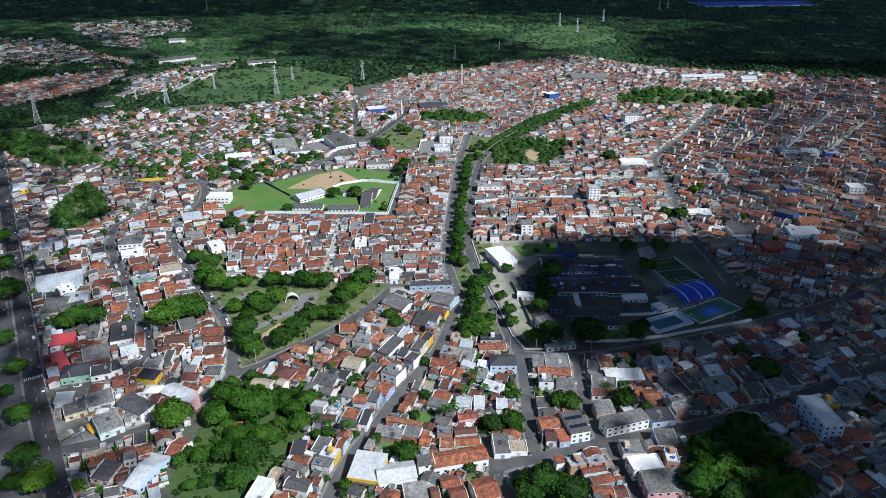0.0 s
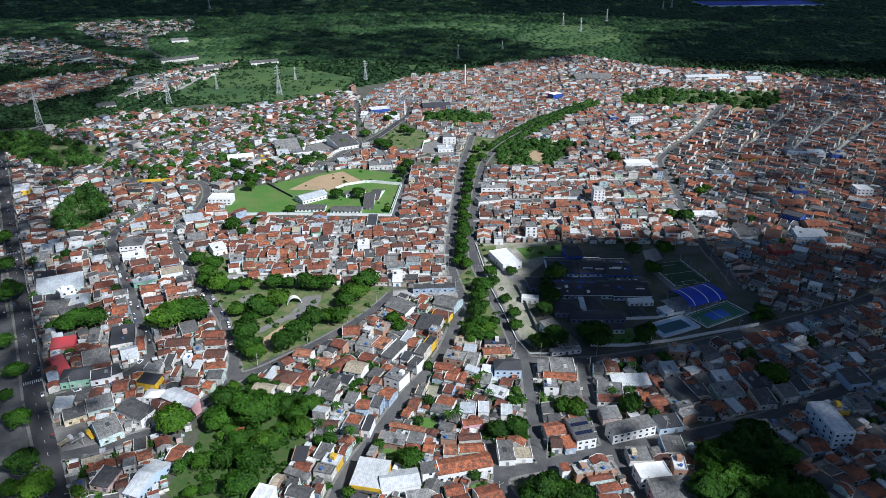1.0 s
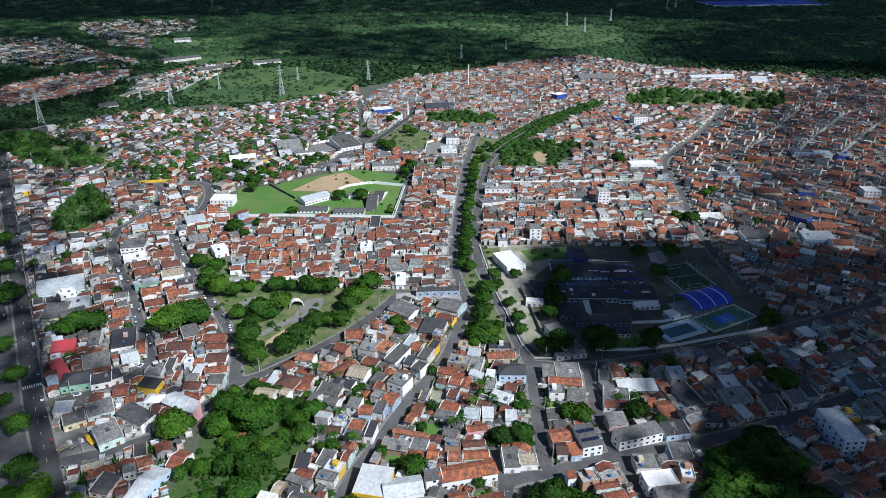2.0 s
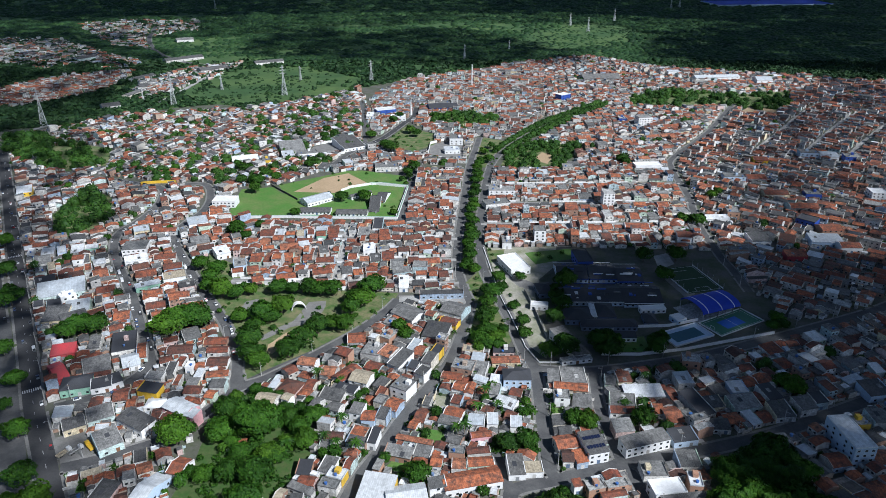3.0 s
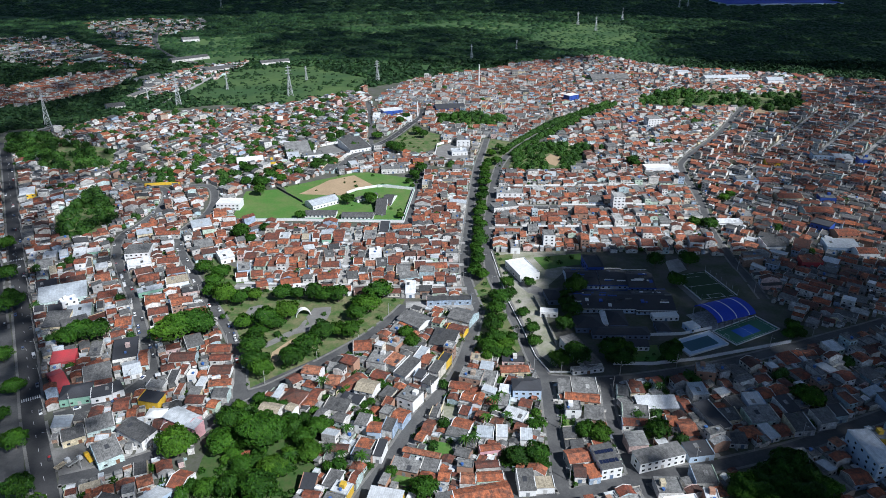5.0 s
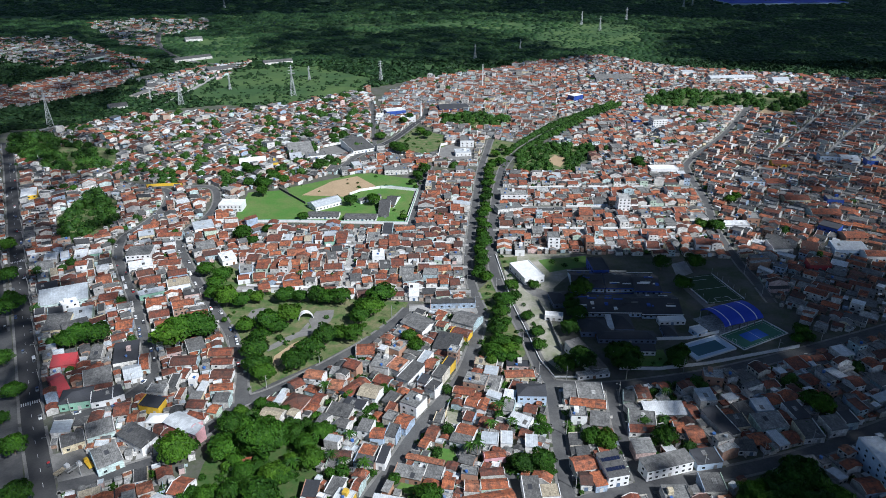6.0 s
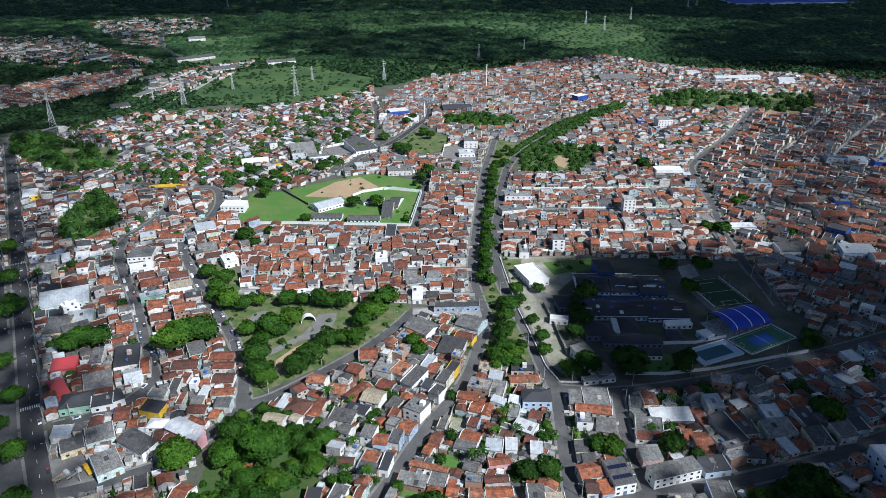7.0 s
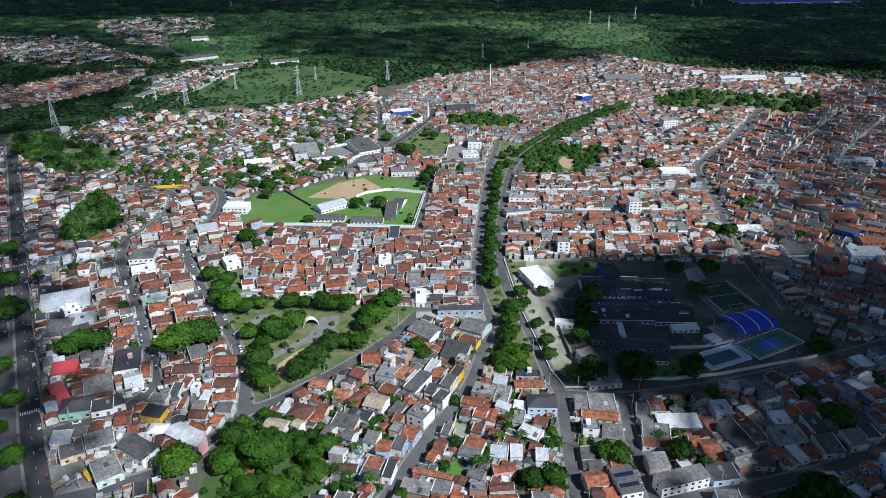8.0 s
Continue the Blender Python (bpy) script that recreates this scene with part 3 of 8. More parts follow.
trees_dark = [(133.8, 277.7), (146.8, 282.0), (156.4, 276.9), (133.7, 261.6), (143.8, 257.8), (154.7, 257.8), (123.4, 255.5), (157.7, 250.4), (136.3, 246.8)]
trees_corner = [(48.1, 258.0), (55.7, 254.3), (62.1, 250.6), (40.6, 252.0)]
wing_a = (91.0, 503.1, 22.2, 26.2, 5.5, 0.1)
wing_b = (114.0, 503.2, 19.5, 26.2, 5.5, 0.1)
wing_c = (134.0, 500.1, 18.5, 28.0, 5.5, 0.1)
wing_d = (67.5, 473.3, 12.7, 16.8, 5.0, 8.4)
wing_e = (83.5, 467.6, 13.4, 27.0, 5.5, 0.1)
wing_f = (106.0, 467.2, 29.2, 26.0, 5.5, 0.1)
wing_g = (135.6, 467.4, 26.6, 29.7, 5.5, 0.1)
wing_h = (85.7, 435.9, 19.5, 17.4, 5.0, 0.1)
wing_i = (105.0, 441.0, 12.8, 19.4, 5.0, 0.1)
wing_j = (104.5, 424.6, 37.3, 10.3, 4.5, 0.1)
wing_k = (134.2, 431.6, 8.3, 13.0, 4.0, 0.1)
wing_l = (139.7, 446.1, 18.1, 5.9, 4.0, 5.5)
kiosk = (154.0, 432.9, 8.4, 8.2, 4.0, 22.8)
blue_tower = (172.7, 1112.1, 20.5, 13.0, 10.0, 37.8)
white_villa = (422.6, 674.8, 15.6, 15.0, 9.0, -5.9)
blue_villa = (321.3, 604.6, 16.2, 15.0, 8.0, -43.4)
super_blue = (-98.8, 1019.5, 28.3, 17.0, 8.0, 21.9)
blue_roofs = (-15.9, 1055.2, 42.8, 26.0, 6.0, 10.0)
factory_long = (467.5, 1274.4, 81.1, 18.0, 8.0, 7.7)
factory_white = (539.0, 1247.1, 26.5, 24.0, 10.0, 0.3)
white_flats = (149.3, 651.0, 11.0, 12.0, 16.0, 0.2)
white_flats_b = (259.4, 954.7, 19.6, 15.0, 14.0, 9.4)
white_flats_c = (73.7, 566.0, 9.8, 11.0, 13.0, 0.1)
long_store = (218.0, 769.0, 30.1, 13.0, 6.0, 4.2)
big_grey = (261.7, 1276.2, 67.7, 32.0, 8.0, 9.0)
white_side = (403.6, 1313.9, 22.8, 18.0, 9.0, 0.3)
yellow_store = (-433.5, 674.7, 14.0, 23.7, 7.0, 28.8)
white_corner = (-222.4, 650.2, 22.1, 15.0, 7.0, 0.2)
white_front = (-264.8, 540.5, 18.8, 17.8, 7.0, 10.7)
green_store = (-221.0, 350.7, 16.2, 13.8, 6.0, 16.6)
red_shed = (-238.8, 363.4, 7.1, 20.4, 6.0, 43.3)
red_roofs = (-246.9, 386.2, 13.9, 10.8, 5.0, 17.0)
blue_long = (-289.8, 467.4, 31.5, 20.0, 6.0, 25.5)
blue_long_b = (-258.4, 423.8, 16.1, 14.8, 6.0, 35.7)
grey_big_a = (-273.8, 429.5, 15.2, 17.8, 6.0, 12.1)
far_works = (1097.7, 2604.8, 410.6, 142.0, 10.0, 6.0)
sand_small = [(94, 802), (107, 829), (121, 820), (108, 784)]
sand_right = [(416, 1027), (451, 1072), (481, 1049), (470, 1021)]
dis_upper_gap = [(-143, 748), (-122, 784), (-102, 847), (-34, 823), (-37, 786), (-61, 761), (-93, 758), (-119, 760)]
round_plaza = [(-152, 446), (-151, 457), (-144, 461), (-136, 457), (-135, 448), (-140, 441), (-147, 441)]
plaza = [(-108, 444), (-105, 457), (-93, 459), (-92, 451), (-93, 442), (-98, 433), (-104, 425), (-113, 421), (-109, 430), (-104, 435)]
sand_path = [(-120, 392), (-121, 400), (-113, 414), (-104, 423), (-100, 425), (-101, 417), (-109, 404), (-116, 389)]
park_path = [(-129, 409), (-120, 421), (-111, 430), (-108, 441), (-106, 439), (-107, 427), (-117, 415), (-126, 405)]
school_wall = [(93.4, 390.2), (117.6, 390.2), (148.1, 396.6), (179.8, 406.7), (214.0, 417.3)]
street_wall = [(25.1, 552.2), (29.2, 513.6), (33.6, 469.9), (40.4, 433.5), (46.2, 398.5), (53.0, 381.3), (65.8, 381.4)]
field_wall = [(-204.3, 616.3), (-153.4, 617.9), (-112.7, 616.5), (-52.2, 615.2), (-47.1, 702.5), (-75.6, 711.5), (-86.4, 709.7)]
yellow_wall = [(-330.4, 709.0), (-313.6, 712.7), (-294.8, 714.6)]
cable_towers = [(31.8, 1200.8), (-60.8, 1011.7)]
arch_gate = [(-110.7, 447.4)]
yard_lawn = [(-19, 308), (-16, 318), (-7, 316), (-4, 308), (-8, 306)]
yard_green = [(-35, 287), (-32, 293), (-25, 291), (-25, 284)]
yard_dirt = [(-11, 333), (-11, 348), (-3, 346), (-2, 333)]
yard_plot = [(20, 300), (20, 311), (45, 313), (44, 299)]
yard_bank = [(-71, 295), (-69, 303), (-59, 300), (-61, 294)]
trees_yard = [(-55.2, 343.7), (-51.6, 347.8), (-92.0, 334.2), (-82.2, 338.6), (-11.2, 363.4), (-10.3, 327.8), (40.4, 338.8), (41.9, 330.0), (-15.2, 311.0), (-67.2, 294.4), (-61.5, 296.2), (73.2, 325.8), (90.5, 321.7), (96.9, 321.7), (27.1, 334.4), (-47.0, 329.9), (-55.8, 335.3), (-8.4, 364.7), (22.7, 352.6), (17.5, 341.0), (-43.3, 361.5), (117.0, 358.7), (107.9, 364.9), (12.8, 364.7), (-67.4, 358.4), (-78.0, 351.2)]
palms = [(-87.2, 290.6), (-61.9, 299.8), (-51.0, 297.4), (2.0, 309.4), (17.3, 345.0), (-77.6, 319.3), (-61.7, 319.4), (-125.7, 505.0), (5.1, 309.4), (23.4, 332.7), (11.7, 327.3), (-86.7, 295.1), (113.3, 358.8), (-66.8, 302.1)]
left_yard = [(-249, 252), (-380, 394), (-460, 526), (-380, 526), (-303, 423), (-225, 302), (-195, 252)]
trees_edge = [(-285.4, 385.7), (-252.6, 330.9), (-208.4, 258.4), (-241.6, 296.0)]
trees_line = [(11.1, 516.0), (13.3, 532.8), (11.8, 556.7), (16.0, 565.4), (14.5, 591.8), (17.9, 602.9), (16.4, 632.4), (19.9, 640.1), (19.6, 672.8), (23.3, 681.4), (22.5, 714.0), (26.2, 717.8), (26.1, 753.6), (31.8, 790.4), (35.7, 820.7), (20.8, 439.4), (23.3, 431.2), (26.9, 439.4), (21.0, 415.3), (15.7, 393.2), (23.2, 401.8), (28.3, 406.3), (32.7, 415.3)]
store_yard = [(-176, 806), (-132, 829), (-151, 872), (-173, 849)]
store_wall = [(-186.0, 794.7), (-165.6, 801.4), (-130.2, 822.0)]
back_wall = [(-179.3, 849.2), (-151.5, 871.8)]
court_yard = [(-29, 817), (-28, 861), (-8, 877), (-5, 872), (13, 872), (11, 802), (-11, 800)]
yard_wall = [(-30.3, 814.6), (-28.4, 863.8), (-8.1, 881.7)]
loop_green = [(30, 769), (26, 833), (40, 895), (64, 879), (54, 804), (43, 773)]
trees_loop = [(31.3, 774.9), (38.4, 820.7), (46.5, 845.4), (52.7, 830.4), (41.1, 788.2)]
road("far_road", 9, (-818, 2007), (-742, 1768), (-652, 1578), (-563, 1462), (-489, 1411))
road("far_track", 6, (-574, 904), (-544, 964), (-498, 1003), (-462, 1057), (-451, 1176), (-448, 1316))
far_block_a = (-512.6, 1045.0, 25.2, 38.3, 8.0, 35.7)
far_block_b = (-513.7, 1131.7, 43.8, 24.8, 7.0, 79.2)
far_block_c = (-549.9, 1461.7, 79.1, 37.2, 7.0, 43.8)
far_block_d = (-455.5, 1350.2, 50.4, 44.5, 7.0, 35.5)
far_block_e = (-752.2, 1459.4, 39.0, 35.5, 8.0, 61.9)
far_block_f = (-637.6, 1720.0, 38.5, 40.7, 8.0, 29.0)
far_block_g = (-366.1, 1424.7, 56.3, 35.2, 7.0, 27.6)
far_block_h = (-553.3, 1263.9, 46.4, 31.2, 7.0, 64.8)
dim_right = [(479, 1076), (648, 1268), (837, 1334), (1140, 1335), (511, 506), (374, 532), (302, 550), (273, 562), (302, 696)]
dim_left = [(-247, 245), (-178, 245), (-252, 367), (-342, 526), (-414, 694), (-471, 893), (-709, 915)]
dim_far_left = [(-762, 935), (-515, 936), (-556, 1175), (-632, 1518), (-803, 1848), (-1422, 1844)]
far_meadow = [(127, 1682), (216, 1898), (345, 2052), (454, 2119), (484, 1900), (349, 1666), (220, 1583)]
truck_yard = [(-213, 308), (-199, 313), (-186, 299), (-190, 286), (-198, 286)]
lot_green_a = [(59, 543), (99, 552), (96, 531), (81, 527), (66, 521)]
lot_green_b = [(28, 547), (43, 550), (40, 529), (30, 524)]
lot_path = [(41, 525), (44, 507), (54, 495), (65, 485), (61, 476), (49, 483), (38, 505)]
lot_bushes = [(31.8, 538.0), (34.3, 513.6), (36.3, 501.1), (38.8, 483.2), (41.3, 468.1), (43.7, 455.5), (46.0, 441.8), (48.6, 430.3), (37.6, 493.0), (29.8, 547.4), (70.2, 538.1), (79.2, 532.4), (90.1, 542.8)]
dim_edge = [(124, 226), (130, 264), (127, 291), (128, 333), (120, 362), (90, 374), (67, 386), (55, 394), (67, 362), (89, 338), (96, 303), (95, 264), (89, 226)]
band_left_c = [(-508, 836), (-480, 866), (-417, 836), (-393, 768), (-430, 751), (-471, 768)]
inner_wall = [(-115.6, 689.4), (-106.4, 700.9), (-85.1, 711.4), (-48.0, 702.4), (-53.8, 617.6)]
field_fence = [(-191.0, 705.4), (-155.1, 663.8)]
field_row_d = (-70.5, 671.0, 9.4, 28.2, 4.0, -8.5)
field_row_e = (-94.1, 674.7, 23.9, 6.7, 4.0, 39.0)
trees_field = [(-56.5, 626.8), (-50.0, 708.6), (-54.9, 722.2), (-47.1, 729.5)]
school_pale = (96.3, 438.5, 3.6, 14.3, 5.4, 0.1)
school_strip = (60.7, 450.0, 12.3, 6.1, 4.2, -7.9)
school_front = (75.9, 382.4, 19.9, 4.6, 3.4, 11.7)
court_wall = [(124.3, 424.1), (145.8, 425.7), (168.1, 433.8)]
lot_wall = [(52.6, 474.6), (56.7, 451.2), (61.1, 410.2)]
pitch_path = [(160, 508), (169, 514), (179, 473), (170, 466)]
rubble = [(165, 538), (178, 544), (178, 523), (163, 513)]
school_lawn = [(101, 411), (126, 413), (126, 394), (96, 390)]
trees_plot = [(93.3, 391.9), (98.2, 388.5), (98.7, 406.4), (129.0, 393.4), (134.4, 404.2), (76.0, 448.1), (74.8, 470.6), (220.8, 431.5), (221.5, 423.5), (214.2, 421.9), (194.2, 357.5), (196.9, 351.5)]
dim_inner = [(-178, 245), (-128, 245), (-184, 367), (-259, 526), (-325, 695), (-382, 893), (-471, 893), (-414, 694), (-342, 526), (-252, 367)]
road_side = [(-133, 343), (-111, 362), (-97, 377), (-79, 402), (-66, 416), (-70, 424), (-85, 407), (-106, 385), (-119, 367), (-137, 354)]

# ---- ground, roads and pavements ----
def ground_height(x, y):
    far = max(0.0, (y - 2150) / 1000)
    return far * (6 * noise.noise((x / 500, y / 400, 0)) + 8 * far)


def ground_sheet():
    xs = [-4200 + 8400 * i / 60 for i in range(61)]
    ys = [-1500 + 6000 * i / 60 for i in range(61)]
    v = [(x, y, ground_height(x, y)) for y in ys for x in xs]
    f = [(j * 61 + i, j * 61 + i + 1, (j + 1) * 61 + i + 1, (j + 1) * 61 + i) for j in range(60) for i in range(60)]
    tagged(add_mesh("ground", v, f, SCRUB, smooth=True), "green scrub and meadow ground round the town", "ground", kind="structure")


def sheet(name, poly, z, mat, label, kind="structure", category="ground"):
    ob = add_mesh(name, [(x, y, z) for x, y in poly], [tuple(range(len(poly)))], mat)
    bm = bmesh.new()
    bm.from_mesh(ob.data)
    bmesh.ops.triangulate(bm, faces=bm.faces)
    for f in bm.faces:
        if f.normal.z < 0:
            f.normal_flip()
    bm.to_mesh(ob.data)
    bm.free()
    return tagged(ob, label, category, kind=kind)


ground_sheet()
sheet("town_ground", town, 0.03, TOWN, "bare grey earth and concrete between the houses")
road_core = np.zeros((GW, GH), bool)
for nm, w, line in ROADS:
    road_core |= near_line(line, w / 2 + 0.3)
for k, (nm, w, line) in enumerate(ROADS):
    side, n = sides(line), len(line)
    z = 0.06 + 0.004 * k
    v = [tuple(p + s * w / 2 * q + Vector((0, 0, z))) for p, s in zip(line, side) for q in (1, -1)]
    pale = nm.startswith("east_lane") or nm.startswith("east_row") or nm == "far_track" or nm.startswith("row_") or nm.startswith("cross")
    tagged(add_mesh(nm, v, [(2 * i + 1, 2 * i + 3, 2 * i + 2, 2 * i) for i in range(n - 1)], LANE if pale else ASPHALT if nm in ("avenue", "service_road", "upper_avenue") else WORN),
           "pale worn concrete lane between houses" if pale else "worn dark grey asphalt street with pale patches", "road", kind="structure")
    rows = nm.startswith("row_lane") or nm.startswith("east_row")
    wide = 2.6 if rows else 1.5 if w > 5 else 0.6
    walk_side = Shape()
    for q in (1, -1):
        for i in range(n - 1):
            mid = (line[i] + line[i + 1]) / 2 + (side[i] + side[i + 1]) / 2 * q * (w / 2 + wide / 2)
            ix, iy = int(mid.x - GX0), int(mid.y - GY0)
            if 0 <= ix < GW and 0 <= iy < GH and road_core[ix, iy]:
                continue
            a, b = line[i] + side[i] * q * w / 2, line[i + 1] + side[i + 1] * q * w / 2
            c, d = line[i + 1] + side[i + 1] * q * (w / 2 + wide), line[i] + side[i] * q * (w / 2 + wide)
            loop = [a, b, c, d] if q < 0 else [a, d, c, b]
            walk_side.add([(p.x, p.y, 0.0) for p in loop] + [(p.x, p.y, 0.2) for p in loop],
                          [(4, 5, 6, 7)[::-1] if q < 0 else (4, 5, 6, 7)[::-1], (0, 1, 5, 4), (1, 2, 6, 5), (2, 3, 7, 6), (3, 0, 4, 7)])
    if walk_side.v:
        tagged(add_mesh("pavement", walk_side.v, walk_side.f, PAVING), "raised pale concrete pavement with kerb along the street", "pavement", kind="structure")
    taken |= near_line(line, w / 2 + (2.8 if rows else 1.5 if w > 5 else 0.5))

for poly in (road_side, truck_yard, store_yard, court_yard, loop_green, park, grove, dark_grove, median, lawn, compound_grass, upper_grass, white_lot, school_yard, corner_green):
    taken |= poly_mask(poly)
taken |= poly_mask(left_yard)
sheet("car_park", left_yard, 0.045, WORN, "dark asphalt car park beside the avenue", category="car park")
sheet("court_yard", court_yard, .049, PAVING, "paved courtyard behind white walls", category="yard")
sheet("store_yard", store_yard, .048, PAVING, "pale concrete yard of the store", category="yard")
sheet("road_apron", road_side, .042, WORN, "wide worn asphalt apron beside the road", category="road")
sheet("truck_yard", truck_yard, .044, PAVING, "paved yard with parked trucks", category="yard")
sheet("lot_verge", lot_green_a, .10, LAWN, "grass patch beside the white hall")
sheet("lot_verge", lot_green_b, .10, GRASS, "thin grass on the dusty lot")
sheet("lot_path", lot_path, .11, PAVING, "grey concrete drive to the hall", category="path")
sheet("loop_verge", loop_green, .046, GRASS, "grass island where the boulevard bends")
sheet("park_grass", park, 0.050, GRASS, "patchy park grass under street trees")
sheet("grove_grass", grove, 0.054, WEEDS, "overgrown green plot between houses")
sheet("grove_floor", dark_grove, 0.058, GRASS, "shaded ground below dense trees")
sheet("median_strip", median, 0.062, GRASS, "grass strip between the two carriageways")
sheet("field_lawn", lawn, 0.066, LAWN, "bright mown grass field inside a wall")
sheet("field_verge", compound_grass, 0.070, LAWN, "rough grass round the sandy pitch")
sheet("sand_pitch", sand_pitch, 0.090, SAND, "bare sandy football pitch")
sheet("upper_meadow", upper_grass, 0.074, GRASS, "green meadow beside the upper avenue")
sheet("dirt_lot", white_lot, 0.078, DUST, "pale dusty lot with thin grass")
sheet("school_ground", school_yard, 0.082, TOWN, "bare dark earth and paving of the school ground")
sheet("grid_paving", dis_grid_west, 0.036, LANE, "pale concrete yards and patios between terraces", category="yard")
sheet("pitch_path", pitch_path, .10, PAVING, "pale track beside the turf pitch", category="path")
sheet("rubble_patch", rubble, .10, LANE, "pale rubble and sand heap beside the pitch")
sheet("school_lawn", school_lawn, .10, LAWN, "mown lawn before the school sheds")
for yard, mat, words in ((yard_lawn, LAWN, "mown green back yard"), (yard_green, LAWN, "bright green overgrown yard"), (yard_dirt, DUST, "bare garden with thin grass"), (yard_plot, GRASS, "walled plot of weeds and trees"),
                         (yard_bank, LAWN, "green bank behind the houses")):
    sheet("yard_grass", yard, .056, mat, words, category="yard")
    taken |= poly_mask(yard)
for belt in (band_left, band_left_b, band_left_c, band_grove, band_right, band_mid):
    sheet("belt_grass", belt, .039, GRASS, "rough grass under the tree belt")
sheet("corner_plot", corner_green, 0.086, GRASS, "overgrown corner plot")


# ---- houses ----
def gable_profile(d, h, rise, over, t):
    return [(-d / 2 - over, h - over * 2 * rise / d), (-d / 2 - over, h - over * 2 * rise / d + t), (0, h + rise + t), (d / 2 + over, h - over * 2 * rise / d + t),
            (d / 2 + over, h - over * 2 * rise / d), (0, h + rise)][::-1]


def volume(out, x0, x1, y0, y1, z0, z1, roof, roof_mat, rng, wall_mat=None, tag=""):
    """One box of a house with its roof: gable along x, hip, shed towards -y, or flat with a parapet."""
    w, d, cx, cy = x1 - x0, y1 - y0, (x0 + x1) / 2, (y0 + y1) / 2
    at = Matrix.Translation((cx, cy, 0))
    wall, top, o = Shape(), Shape(), rng.uniform(.3, .5)
    if roof == "gable":
        rise = d * .5 * rng.uniform(.24, .36)
        wall.prism([(-d / 2, z0), (d / 2, z0), (d / 2, z1), (0, z1 + rise), (-d / 2, z1)], -w / 2, w / 2)
        top.prism(gable_profile(d, z1, rise, o, .16), -w / 2 - .2, w / 2 + .2)
        for end in (-1, 1):
            if rng.random() < .42:
                wall.prism([(-d / 2 - .1, z0), (d / 2 + .1, z0), (d / 2 + .1, z1 + .3), (0, z1 + rise + .5), (-d / 2 - .1, z1 + .3)], *sorted((end * w / 2, end * (w / 2 + .3))))
    elif roof == "hip":
        wall.box(-w / 2, w / 2, -d / 2, d / 2, z0, z1)
        rise, r = min(w, d) * .17, max(.2, (w - d) / 2 + .2)
        top.add([(-w / 2 - o, -d / 2 - o, z1 - .1), (w / 2 + o, -d / 2 - o, z1 - .1), (w / 2 + o, d / 2 + o, z1 - .1), (-w / 2 - o, d / 2 + o, z1 - .1), (-r, 0, z1 + rise), (r, 0, z1 + rise)],
                [(0, 1, 5, 4), (1, 2, 5), (2, 3, 4, 5), (3, 0, 4), (3, 2, 1, 0)])
    elif roof == "shed":
        fall = d * rng.uniform(.07, .15)
        wall.prism([(-d / 2, z0), (d / 2, z0), (d / 2, z1 + fall), (-d / 2, z1)], -w / 2, w / 2)
        top.prism([(-d / 2 - o, z1 - .02), (d / 2 + .2, z1 + fall + .02), (d / 2 + .2, z1 + fall + .15), (-d / 2 - o, z1 + .11)], -w / 2 - .15, w / 2 + .15)
        for end in (-1, 1):
            if rng.random() < .5:
                wall.prism([(-d / 2 - .1, z0), (d / 2 + .1, z0), (d / 2 + .1, z1 + fall + .5), (-d / 2 - .1, z1 + .5)], *sorted((end * w / 2, end * (w / 2 + .3))))
    else:
        wall.box(-w / 2, w / 2, -d / 2, d / 2, z0, z1)
        t, p, e = .18, rng.uniform(.35, 1.0), .06
        ring = [[(-w / 2 - a, -d / 2 - a, z), (w / 2 + a, -d / 2 - a, z), (w / 2 + a, d / 2 + a, z), (-w / 2 - a, d / 2 + a, z)] for a, z in ((e, z1), (e, z1 + p), (-t, z1 + p), (-t, z1 + .06))]
        top.add(sum(ring, []), [(4 * k + i, 4 * k + (i + 1) % 4, 4 * k + 4 + (i + 1) % 4, 4 * k + 4 + i) for k in range(3) for i in range(4)] + [(12, 13, 14, 15), (3, 2, 1, 0)])
    out += [(tag + "wall", wall.moved(at), wall_mat or WALL), (tag + "roof", top.moved(at), roof_mat)]


